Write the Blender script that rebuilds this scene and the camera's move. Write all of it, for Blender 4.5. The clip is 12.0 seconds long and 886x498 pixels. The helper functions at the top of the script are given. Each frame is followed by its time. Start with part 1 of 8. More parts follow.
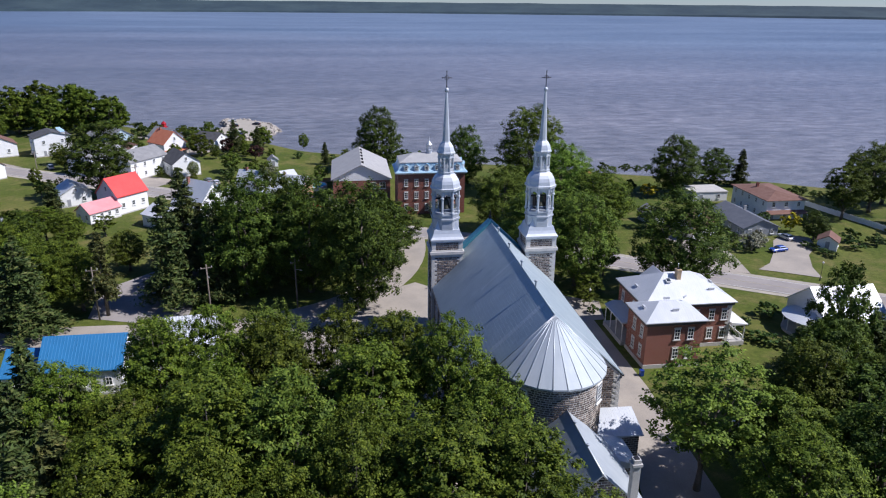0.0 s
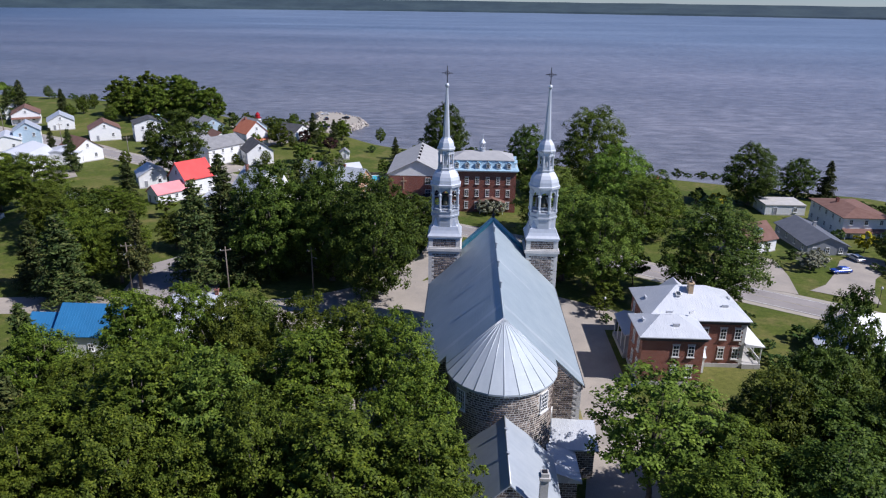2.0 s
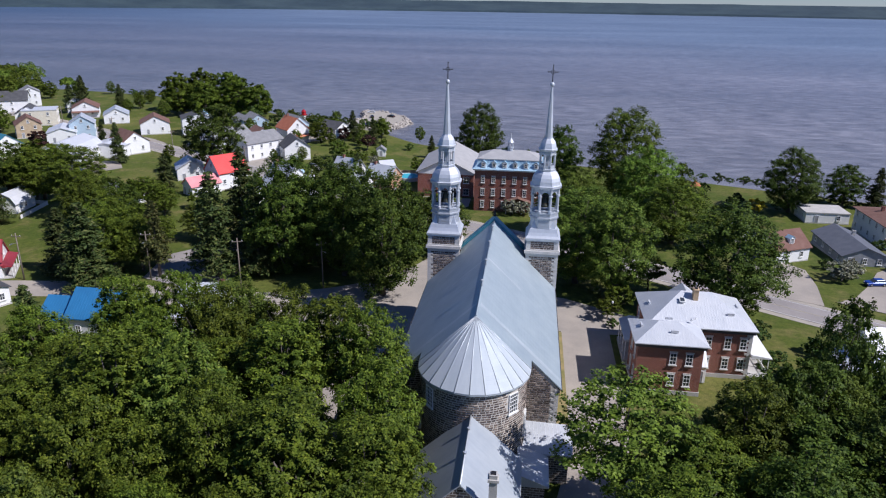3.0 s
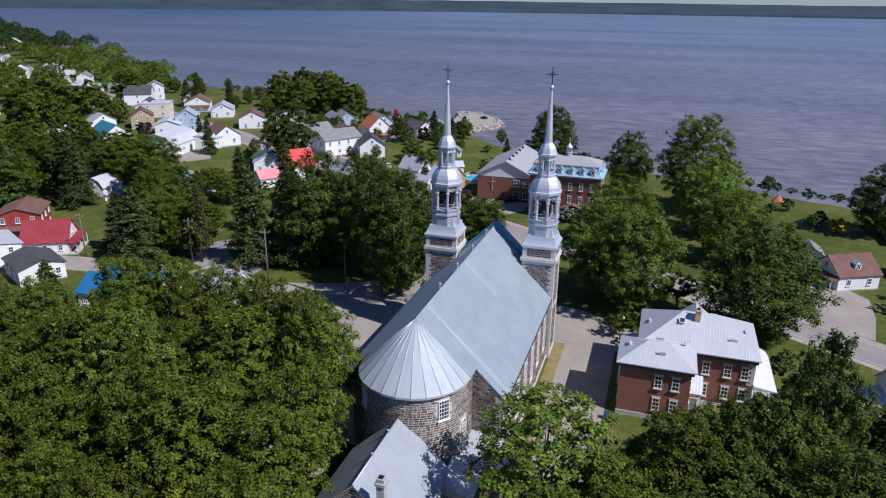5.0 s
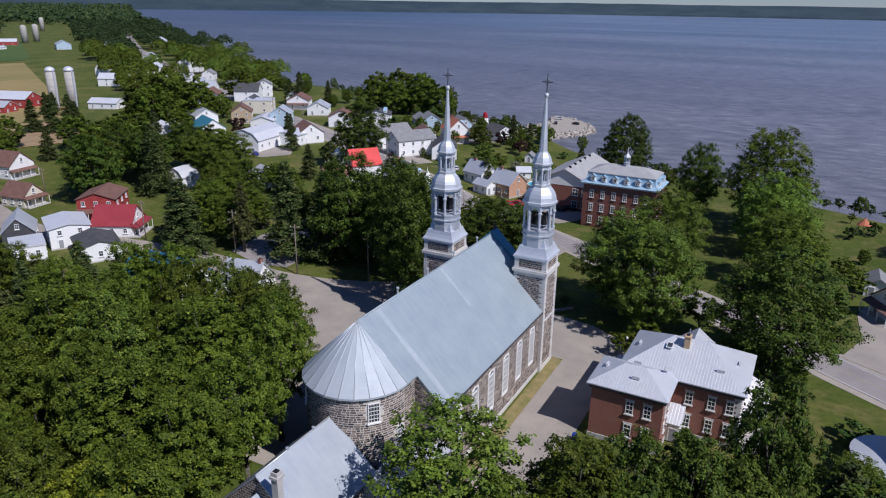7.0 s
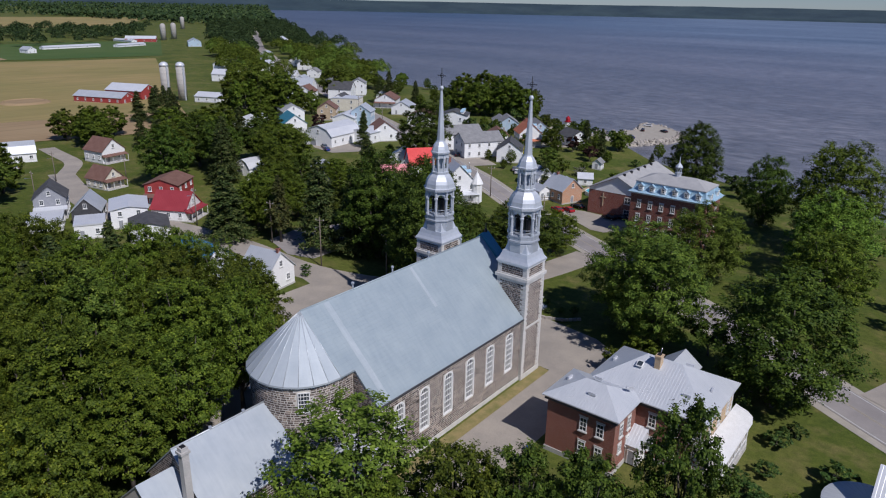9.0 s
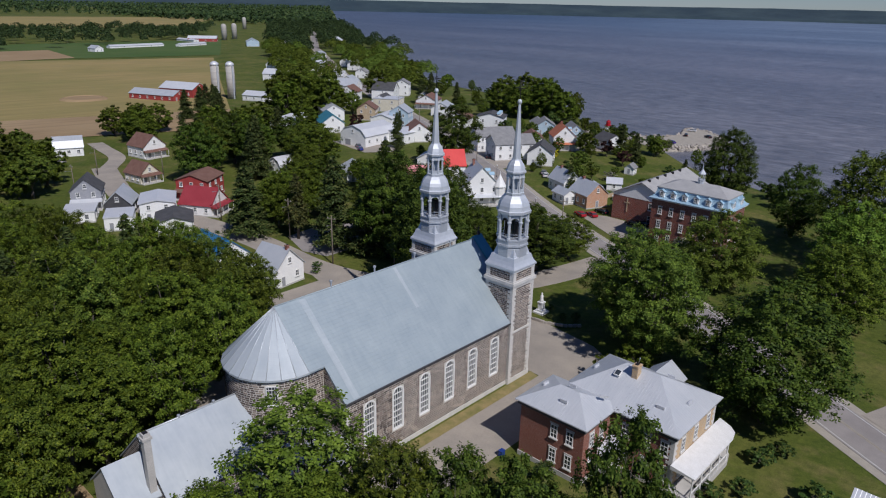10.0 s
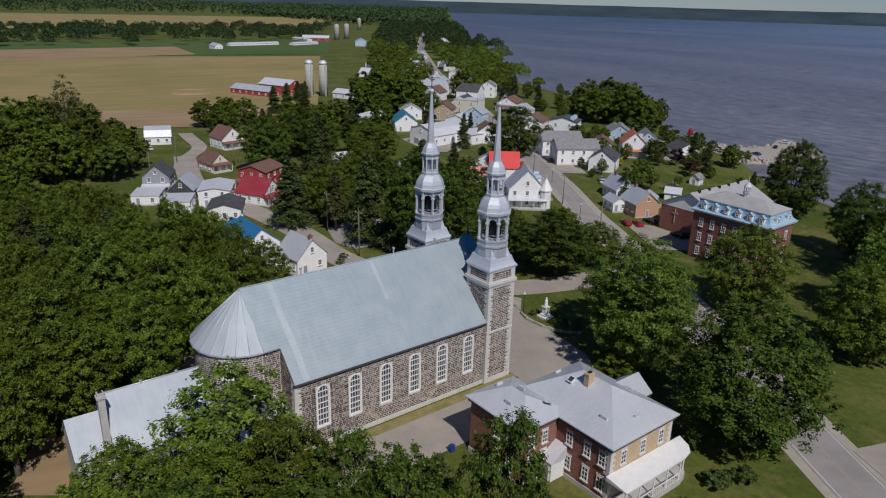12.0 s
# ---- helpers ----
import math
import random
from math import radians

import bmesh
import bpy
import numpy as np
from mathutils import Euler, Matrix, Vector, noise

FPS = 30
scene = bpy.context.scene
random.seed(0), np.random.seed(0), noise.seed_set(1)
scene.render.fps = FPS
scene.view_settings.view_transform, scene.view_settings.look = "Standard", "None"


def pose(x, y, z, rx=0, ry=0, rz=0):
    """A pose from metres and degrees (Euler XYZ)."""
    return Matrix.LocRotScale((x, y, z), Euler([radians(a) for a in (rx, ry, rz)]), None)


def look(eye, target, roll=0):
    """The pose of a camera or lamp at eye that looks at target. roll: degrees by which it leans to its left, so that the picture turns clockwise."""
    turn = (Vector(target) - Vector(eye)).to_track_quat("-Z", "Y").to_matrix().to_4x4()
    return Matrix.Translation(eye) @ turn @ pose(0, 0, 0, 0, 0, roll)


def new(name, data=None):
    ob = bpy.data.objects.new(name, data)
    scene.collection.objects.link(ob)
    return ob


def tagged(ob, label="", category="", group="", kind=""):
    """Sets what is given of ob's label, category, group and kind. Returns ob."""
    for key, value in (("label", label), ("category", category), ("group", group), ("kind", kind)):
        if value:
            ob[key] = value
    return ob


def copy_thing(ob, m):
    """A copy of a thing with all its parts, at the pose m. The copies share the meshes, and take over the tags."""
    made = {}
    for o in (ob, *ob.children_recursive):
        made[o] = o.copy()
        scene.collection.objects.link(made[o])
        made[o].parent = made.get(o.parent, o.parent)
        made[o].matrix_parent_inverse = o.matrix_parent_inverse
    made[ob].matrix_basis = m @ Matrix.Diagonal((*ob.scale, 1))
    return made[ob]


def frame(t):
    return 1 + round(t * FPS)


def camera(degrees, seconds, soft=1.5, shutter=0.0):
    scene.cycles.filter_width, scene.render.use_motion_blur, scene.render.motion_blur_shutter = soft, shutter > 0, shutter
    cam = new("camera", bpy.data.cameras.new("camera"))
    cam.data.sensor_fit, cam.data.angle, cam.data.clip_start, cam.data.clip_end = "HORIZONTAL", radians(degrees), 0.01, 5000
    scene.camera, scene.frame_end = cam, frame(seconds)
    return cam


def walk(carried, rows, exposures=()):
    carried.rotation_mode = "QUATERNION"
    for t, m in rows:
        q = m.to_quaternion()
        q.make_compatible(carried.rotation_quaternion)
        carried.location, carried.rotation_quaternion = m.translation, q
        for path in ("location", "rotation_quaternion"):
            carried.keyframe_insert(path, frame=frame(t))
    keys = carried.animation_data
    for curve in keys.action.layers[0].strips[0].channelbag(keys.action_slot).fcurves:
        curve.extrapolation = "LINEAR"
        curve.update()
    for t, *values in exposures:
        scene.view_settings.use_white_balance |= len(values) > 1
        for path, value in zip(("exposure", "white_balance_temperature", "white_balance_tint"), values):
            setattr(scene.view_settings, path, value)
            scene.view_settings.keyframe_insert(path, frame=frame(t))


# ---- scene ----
cam = camera(64.91, 12.0, 1.15)
# seconds, eye x, y, z, yaw, pitch, roll
PATH = [
    (0, -25.448, -115.461, 58.536, -8.223, -19.481, 0.554),
    (0.5, -20.451, -116.023, 58.529, -5.735, -19.519, 0.599),
    (1, -15.427, -116.279, 58.448, -3.251, -19.524, 0.688),
    (1.5, -10.334, -116.283, 58.311, -0.757, -19.588, 0.786),
    (2, -5.233, -116.012, 57.980, 1.715, -19.614, 0.817),
    (2.5, -0.106, -115.486, 57.673, 4.258, -19.625, 0.826),
    (3, 5.049, -114.768, 57.373, 6.871, -19.629, 0.846),
    (5, 25.792, -109.399, 57.352, 17.579, -19.601, 0.731),
    (5.5, 30.768, -107.553, 57.614, 20.249, -19.590, 0.704),
    (6, 35.578, -105.554, 57.839, 22.860, -19.586, 0.733),
    (6.5, 40.286, -103.387, 57.992, 25.457, -19.563, 0.741),
    (7, 44.864, -101.060, 58.052, 27.991, -19.554, 0.810),
    (9, 62.075, -89.854, 58.038, 37.741, -19.522, 1.126),
    (9.5, 66.218, -86.728, 58.234, 40.121, -19.513, 1.159),
    (10, 70.310, -83.579, 58.543, 42.484, -19.526, 1.232),
    (10.5, 74.298, -80.424, 58.867, 44.842, -19.516, 1.260),
    (11, 78.070, -77.249, 59.057, 47.120, -19.546, 1.385),
    (11.5, 81.734, -73.995, 59.104, 49.411, -19.579, 1.496),
    (12, 85.476, -70.758, 59.127, 51.730, -19.585, 1.602),
]
# seconds, stops, kelvin, tint: the clip dims a little as it turns from the river to the land
EXPOSURES = [(0.0, 0.28, 6000, 16), (3.0, 0.13, 5980, 17), (6.5, -0.12, 5920, 18), (9.5, -0.4, 6090, 15), (12.0, -0.57, 6330, 13)]
walk(cam, [(t, pose(x, y, z, 0, 0, yaw) @ pose(0, 0, 0, 90 + pitch, 0, 0) @ pose(0, 0, 0, 0, 0, roll)) for t, x, y, z, yaw, pitch, roll in PATH], EXPOSURES)

# ---- light ----
SUN_AZ, SUN_EL = 106.9, 47.5   # clockwise from +y, above the horizon
world = bpy.data.worlds.new("sky")
scene.world = world
world.use_nodes = True
wn = world.node_tree.nodes
sky = wn.new("ShaderNodeTexSky")
sky.sky_type = 'NISHITA'
sky.sun_disc = False
sky.sun_elevation, sky.sun_rotation = radians(SUN_EL), radians(SUN_AZ)
sky.altitude, sky.air_density, sky.dust_density, sky.ozone_density = 60, 1.0, 0.0, 3.0
tint = wn.new("ShaderNodeMix")
tint.data_type, tint.blend_type = 'RGBA', 'MULTIPLY'
tint.inputs[0].default_value, tint.inputs[7].default_value = 1.0, (0.75, 0.955, 1.36, 1)
world.node_tree.links.new(sky.outputs[0], tint.inputs[6])
world.node_tree.links.new(tint.outputs[2], wn["Background"].inputs[0])
wn["Background"].inputs[1].default_value = 0.057
sun_data = bpy.data.lights.new("sun", 'SUN')
sun_data.energy, sun_data.angle, sun_data.color = 5.0, radians(0.53), (1.0, 0.955, 0.885)
sun_lamp = new("sun", sun_data)
_el, _az = radians(SUN_EL), radians(SUN_AZ)
sun_lamp.matrix_world = look((300 * math.sin(_az) * math.cos(_el), 300 * math.cos(_az) * math.cos(_el), 300 * math.sin(_el)), (0, 0, 0))


# ---- materials ----
class Nodes:
    def __init__(self, name):
        self.m = bpy.data.materials.new(name)
        self.m.use_nodes = True
        self.t = self.m.node_tree
        self.b = self.t.nodes["Principled BSDF"]

    def n(self, kind, **kw):
        nd = self.t.nodes.new(kind)
        for k, v in kw.items():
            nd.inputs[k.replace("_", " ")].default_value = v
        return nd

    def l(self, a, b):
        self.t.links.new(a, b)

    def coords(self, which="UV", scale=(1, 1, 1)):
        tc = self.n("ShaderNodeTexCoord")
        mp = self.n("ShaderNodeMapping", Scale=scale)
        self.l(tc.outputs[which], mp.inputs[0])
        return mp.outputs[0]

    def noise(self, vec, scale, detail=4, rough=0.6):
        nd = self.n("ShaderNodeTexNoise", Scale=scale, Detail=detail, Roughness=rough)
        self.l(vec, nd.inputs["Vector"])
        return nd.outputs[0]

    def ramp(self, fac, stops):
        r = self.n("ShaderNodeValToRGB")
        els = r.color_ramp.elements
        while len(els) < len(stops):
            els.new(0.5)
        for e, (p, c) in zip(els, stops):
            e.position, e.color = p, (*c, 1) if len(c) == 3 else c
        self.l(fac, r.inputs[0])
        return r.outputs[0]

    def mix(self, a, b, fac, kind='MIX'):
        x = self.n("ShaderNodeMix")
        x.data_type, x.blend_type = 'RGBA', kind
        for v, s in ((fac, x.inputs[0]), (a, x.inputs[6]), (b, x.inputs[7])):
            if isinstance(v, (int, float)):
                s.default_value = v
            elif isinstance(v, tuple):
                s.default_value = (*v, 1)
            else:
                self.l(v, s)
        return x.outputs[2]

    def bump(self, height, strength=0.3, distance=0.02, prev=None):
        bp = self.n("ShaderNodeBump", Strength=strength, Distance=distance)
        self.l(height, bp.inputs["Height"])
        if prev:
            self.l(prev, bp.inputs["Normal"])
        self.l(bp.outputs[0], self.b.inputs["Normal"])
        return bp.outputs[0]

    def random_value(self, colour, amount=0.15):
        oi = self.n("ShaderNodeObjectInfo")
        hv = self.n("ShaderNodeHueSaturation")
        mr = self.n("ShaderNodeMapRange", To_Min=1 - amount, To_Max=1 + amount)
        self.l(oi.outputs["Random"], mr.inputs[0])
        self.l(mr.outputs[0], hv.inputs["Value"])
        self.l(colour, hv.inputs["Color"])
        return hv.outputs[0]

    def done(self, colour, rough=0.7, metal=0.0, spec=None):
        if isinstance(colour, tuple):
            self.b.inputs["Base Color"].default_value = (*colour, 1)
        else:
            self.l(colour, self.b.inputs["Base Color"])
        if isinstance(rough, (int, float)):
            self.b.inputs["Roughness"].default_value = rough
        else:
            self.l(rough, self.b.inputs["Roughness"])
        self.b.inputs["Metallic"].default_value = metal
        if spec is not None:
            self.b.inputs["Specular IOR Level"].default_value = spec
        return self.m


def plain(name, c1, c2, rough=0.7, metal=0.0, big=0.6, fine=9.0, bump=0.15, which="UV", vary=0.0, spec=None):
    """Two tones mixed by large patches, with fine grain and relief."""
    k = Nodes(name)
    v = k.coords(which)
    col = k.mix(c1, c2, k.ramp(k.noise(v, big, 5), [(0.35, (0, 0, 0)), (0.68, (1, 1, 1))]))
    g = k.noise(v, fine, 3)
    col = k.mix(col, k.ramp(g, [(0.3, (0.78, 0.78, 0.78)), (0.7, (1.1, 1.1, 1.1))]), 0.7, 'MULTIPLY')
    if vary:
        col = k.random_value(col, vary)
    if bump:
        k.bump(g, bump)
    return k.done(col, rough, metal, spec)


def masonry(name, c1, c2, mortar, w, h, joint, bump=0.6, offset=0.5, dirt=0.35, tone=(0.75, 1.15)):
    k = Nodes(name)
    v = k.coords("UV")
    # slightly wandering courses
    nz = k.n("ShaderNodeTexNoise", Scale=1.6, Detail=2)
    k.l(v, nz.inputs["Vector"])
    wob = k.n("ShaderNodeVectorMath")
    wob.operation = 'SCALE'
    wob.inputs["Scale"].default_value = 0.05
    k.l(nz.outputs["Color"], wob.inputs[0])
    add = k.n("ShaderNodeVectorMath")
    k.l(v, add.inputs[0])
    k.l(wob.outputs[0], add.inputs[1])
    br = k.n("ShaderNodeTexBrick", Color1=(0, 0, 0, 1), Color2=(1, 1, 1, 1), Mortar=(0.5, 0.5, 0.5, 1), Scale=1.0)
    br.inputs["Mortar Size"].default_value = joint
    br.inputs["Mortar Smooth"].default_value = 0.25
    br.inputs["Brick Width"].default_value, br.inputs["Row Height"].default_value = w, h
    br.offset = offset
    k.l(add.outputs[0], br.inputs["Vector"])
    stone = k.mix(c1, c2, br.outputs["Color"])
    big = k.noise(v, 0.35, 4)
    fine = k.noise(v, 7, 4)
    stone = k.mix(stone, k.ramp(fine, [(0.25, (tone[0],) * 3), (0.75, (tone[1],) * 3)]), 1.0, 'MULTIPLY')
    col = k.mix(stone, mortar, br.outputs["Fac"])
    col = k.mix(col, k.ramp(big, [(0.3, (0.7, 0.68, 0.66)), (0.65, (1.05, 1.05, 1.05))]), dirt, 'MULTIPLY')
    inv = k.n("ShaderNodeMath")
    inv.operation = 'SUBTRACT'
    inv.inputs[0].default_value = 1.0
    k.l(br.outputs["Fac"], inv.inputs[1])
    n1 = k.bump(inv.outputs[0], bump, 0.03)
    k.bump(fine, 0.35, 0.03, n1)
    return k.done(col, 0.88, 0, 0.3)


def sheet_metal(name, c1, c2, rough=0.35, metal=0.7, rib=0.0, course=0.0, rib_h=0.03, streak=0.25, contrast=0.85):
    """Weathered tin: ribs run up the slope, courses across it."""
    k = Nodes(name)
    v = k.coords("UV")
    st = k.coords("UV", (0.9, 0.12, 1))
    col = k.mix(c1, c2, k.ramp(k.noise(v, 0.25, 5), [(0.35, (0, 0, 0)), (0.7, (1, 1, 1))]))
    col = k.mix(col, k.ramp(k.noise(st, 2.0, 4), [(0.3, (0.8, 0.82, 0.85)), (0.65, (1.05, 1.05, 1.04))]), streak, 'MULTIPLY')
    sep = k.n("ShaderNodeSeparateXYZ")
    k.l(v, sep.inputs[0])
    prev = None
    for size, axis, wide in ((rib, 0, 0.14), (course, 1, 0.09)):
        if not size:
            continue
        dv = k.n("ShaderNodeMath")
        dv.operation = 'DIVIDE'
        dv.inputs[1].default_value = size
        k.l(sep.outputs[axis], dv.inputs[0])
        fr = k.n("ShaderNodeMath")
        fr.operation = 'FRACT'
        k.l(dv.outputs[0], fr.inputs[0])
        line = k.ramp(fr.outputs[0], [(0, (1, 1, 1)), (wide, (0, 0, 0))])
        prev = k.bump(line, 0.8, rib_h, prev)
        col = k.mix(col, (contrast, contrast, contrast * 1.02), line, 'MULTIPLY')
    dents = k.noise(v, 1.3, 3)
    k.bump(dents, 0.12, 0.05, prev)
    rg = k.n("ShaderNodeMapRange", To_Min=rough - 0.08, To_Max=rough + 0.14)
    k.l(k.noise(v, 0.8, 4), rg.inputs[0])
    return k.done(col, rg.outputs[0], metal)


def leafy(name, dark, light, tip=(0.16, 0.19, 0.04)):
    k = Nodes(name)
    geo = k.n("ShaderNodeNewGeometry")
    oi = k.n("ShaderNodeObjectInfo")
    col = k.ramp(geo.outputs["Random Per Island"], [(0.0, dark), (0.7, light), (1.0, tip)])
    v = k.coords("Object")
    col = k.mix(col, k.ramp(k.noise(v, 0.45, 3), [(0.3, (0.55, 0.6, 0.58)), (0.7, (1.22, 1.16, 1.02))]), 0.8, 'MULTIPLY')
    col = k.mix(col, k.ramp(k.noise(v, 1.5, 2), [(0.36, (0.58, 0.62, 0.62)), (0.66, (1.32, 1.26, 1.1))]), 0.9, 'MULTIPLY')
    hv = k.n("ShaderNodeHueSaturation")
    for lo, hi, sock in ((0.496, 0.518, "Hue"), (0.78, 1.28, "Value")):
        mr = k.n("ShaderNodeMapRange", To_Min=lo, To_Max=hi)
        k.l(oi.outputs["Random"], mr.inputs[0])
        k.l(mr.outputs[0], hv.inputs[sock])
    k.l(col, hv.inputs["Color"])
    k.done(hv.outputs[0], 0.62, 0, 0.16)
    tr = k.n("ShaderNodeBsdfTranslucent")
    k.l(hv.outputs[0], tr.inputs[0])
    mx = k.n("ShaderNodeMixShader", Fac=0.14)
    k.l(k.b.outputs[0], mx.inputs[1])
    k.l(tr.outputs[0], mx.inputs[2])
    k.l(mx.outputs[0], k.t.nodes["Material Output"].inputs[0])
    return k.m


def pane_glass(name, tint=(0.02, 0.025, 0.03), rough=0.06):
    k = Nodes(name)
    col = k.mix(tint, tuple(min(1, c * 3 + 0.01) for c in tint), k.noise(k.coords("Object"), 0.9, 2))
    return k.done(col, rough, 0, 0.7)


M_STONE = masonry("rubble_stone", (0.055, 0.042, 0.038), (0.25, 0.2, 0.17), (0.52, 0.49, 0.45), 0.72, 0.34, 0.042, 0.8)
M_ASHLAR = plain("cut_limestone", (0.62, 0.6, 0.57), (0.5, 0.49, 0.46), 0.85, 0, 0.8, 6, 0.2)
M_ROOF = sheet_metal("grey_tin_roof", (0.325, 0.385, 0.415), (0.385, 0.445, 0.465), 0.5, 0.3, course=0.55, rib_h=0.012, streak=0.35, contrast=0.93)
M_APSE = sheet_metal("pale_tin_roof", (0.4, 0.445, 0.475), (0.455, 0.495, 0.52), 0.62, 0.16, course=0.5, rib_h=0.008, streak=0.35, contrast=0.95)
M_FLASH = sheet_metal("worn_tin_flashing", (0.385, 0.44, 0.465), (0.47, 0.515, 0.535), 0.5, 0.25, course=0.55, rib_h=0.01, streak=0.6, contrast=0.93)
M_BATTEN = sheet_metal("bright_tin_batten", (0.56, 0.59, 0.61), (0.48, 0.52, 0.54), 0.42, 0.35)
M_SILVER = sheet_metal("silver_steeple_metal", (0.6, 0.63, 0.67), (0.52, 0.55, 0.59), 0.5, 0.4, streak=0.5)
M_SILVER_DARK = sheet_metal("silver_panel_metal", (0.46, 0.49, 0.53), (0.4, 0.43, 0.47), 0.52, 0.4, course=0.6, streak=0.4)
M_WHITE = plain("white_paint", (0.8, 0.8, 0.79), (0.72, 0.72, 0.7), 0.55, 0, 1.2, 10, 0.08)
M_IRON = plain("dark_iron", (0.03, 0.03, 0.035), (0.05, 0.045, 0.045), 0.5, 0.6, 3, 20)
M_GLASS = pane_glass("window_glass")
M_BRONZE = plain("bell_bronze", (0.12, 0.09, 0.05), (0.08, 0.1, 0.08), 0.45, 0.8, 3, 12)
M_BRICK = masonry("red_brick", (0.2, 0.06, 0.042), (0.3, 0.1, 0.065), (0.34, 0.24, 0.2), 0.24, 0.075, 0.012, 0.3)
M_BRICK_DARK = masonry("dark_red_brick", (0.17, 0.055, 0.042), (0.24, 0.08, 0.055), (0.28, 0.19, 0.16), 0.24, 0.075, 0.012, 0.3)
M_BRICK_ORANGE = masonry("orange_brick", (0.5, 0.25, 0.14), (0.6, 0.33, 0.2), (0.5, 0.38, 0.3), 0.24, 0.075, 0.012, 0.3)
M_BUFF = masonry("buff_brick", (0.5, 0.33, 0.17), (0.58, 0.42, 0.24), (0.5, 0.42, 0.33), 0.24, 0.075, 0.012, 0.3)
M_WHITETIN = sheet_metal("white_standing_seam_tin", (0.55, 0.575, 0.6), (0.62, 0.635, 0.65), 0.42, 0.25, rib=0.42, rib_h=0.03, contrast=0.8)
M_MORTAR = plain("pale_lime_mortar", (0.62, 0.585, 0.53), (0.5, 0.47, 0.42), 0.95, 0, 0.5, 7, 0.3)
M_SACROOF = sheet_metal("dull_tin_roof", (0.36, 0.4, 0.44), (0.44, 0.475, 0.5), 0.52, 0.2, streak=0.4)
M_RIBROOF = sheet_metal("white_ribbed_tin", (0.6, 0.62, 0.65), (0.66, 0.67, 0.69), 0.45, 0.2, rib=0.45, rib_h=0.03, contrast=0.86)
M_GREYRIB = sheet_metal("grey_ribbed_tin", (0.5, 0.53, 0.56), (0.58, 0.6, 0.62), 0.45, 0.3, rib=0.5, contrast=0.8)
M_BLUEMETAL = sheet_metal("blue_ribbed_tin", (0.03, 0.17, 0.36), (0.035, 0.2, 0.42), 0.42, 0.15, rib=0.5)
M_TEAL = sheet_metal("teal_ribbed_tin", (0.05, 0.22, 0.3), (0.07, 0.26, 0.34), 0.42, 0.15, rib=0.5)
M_REDMETAL = sheet_metal("bright_red_tin", (0.62, 0.05, 0.045), (0.68, 0.07, 0.06), 0.42, 0.1, rib=0.5)
M_PINKMETAL = sheet_metal("faded_red_tin", (0.7, 0.25, 0.26), (0.75, 0.33, 0.33), 0.45, 0.1, rib=0.5)
M_DARKRED = sheet_metal("deep_red_tin", (0.28, 0.03, 0.04), (0.34, 0.045, 0.055), 0.45, 0.1, rib=0.5)
M_PALEBLUE = sheet_metal("pale_blue_slate_metal", (0.33, 0.5, 0.62), (0.4, 0.56, 0.67), 0.45, 0.2, course=0.3)
M_SHINGLE_G = plain("grey_shingle", (0.2, 0.2, 0.205), (0.27, 0.27, 0.27), 0.92, 0, 0.5, 14, 0.4)
M_SHINGLE_L = plain("light_grey_shingle", (0.33, 0.33, 0.33), (0.4, 0.395, 0.39), 0.9, 0, 0.4, 14, 0.4)
M_SHINGLE_D = plain("charcoal_shingle", (0.055, 0.056, 0.06), (0.09, 0.09, 0.095), 0.9, 0, 0.5, 14, 0.4)
M_SLATEBLUE = plain("blue_grey_shingle", (0.095, 0.105, 0.13), (0.13, 0.14, 0.165), 0.9, 0, 0.5, 14, 0.4)
M_SHINGLE_B = plain("brown_shingle", (0.15, 0.075, 0.055), (0.2, 0.11, 0.085), 0.9, 0, 0.5, 14, 0.4)
M_SHINGLE_O = plain("orange_shingle", (0.45, 0.14, 0.07), (0.52, 0.19, 0.1), 0.85, 0, 0.5, 14, 0.4)
M_WHITESIDE = plain("white_clapboard", (0.83, 0.83, 0.82), (0.76, 0.77, 0.77), 0.6, 0, 0.7, 5, 0.2)
M_CREAM = plain("cream_clapboard", (0.7, 0.66, 0.55), (0.62, 0.57, 0.46), 0.65, 0, 0.7, 5, 0.2)
M_GREYSIDE = plain("grey_clapboard", (0.26, 0.27, 0.3), (0.33, 0.34, 0.36), 0.65, 0, 0.7, 5, 0.2)
M_REDSIDE = plain("barn_red_boards", (0.3, 0.035, 0.035), (0.38, 0.06, 0.05), 0.7, 0, 0.6, 5, 0.2)
M_DARKSIDE = plain("dark_boards", (0.05, 0.05, 0.055), (0.08, 0.08, 0.085), 0.7, 0, 0.6, 5, 0.2)
M_BLUESIDE = plain("pale_blue_boards", (0.38, 0.5, 0.6), (0.45, 0.56, 0.64), 0.65, 0, 0.6, 5, 0.2)
M_TANSIDE = plain("tan_boards", (0.4, 0.3, 0.19), (0.5, 0.4, 0.28), 0.7, 0, 0.6, 5, 0.2)
M_CONCRETE = plain("concrete", (0.42, 0.41, 0.39), (0.52, 0.5, 0.47), 0.9, 0, 0.5, 7, 0.25)
M_SILO = masonry("silo_staves", (0.4, 0.38, 0.35), (0.5, 0.48, 0.44), (0.35, 0.33, 0.3), 0.8, 0.8, 0.03, 0.3)
M_ASPHALT = plain("worn_asphalt", (0.25, 0.228, 0.215), (0.32, 0.292, 0.275), 0.93, 0, 0.18, 10, 0.2, "Object")
M_LOT = plain("dusty_asphalt", (0.29, 0.26, 0.225), (0.38, 0.335, 0.28), 0.95, 0, 0.15, 8, 0.2, "Object")
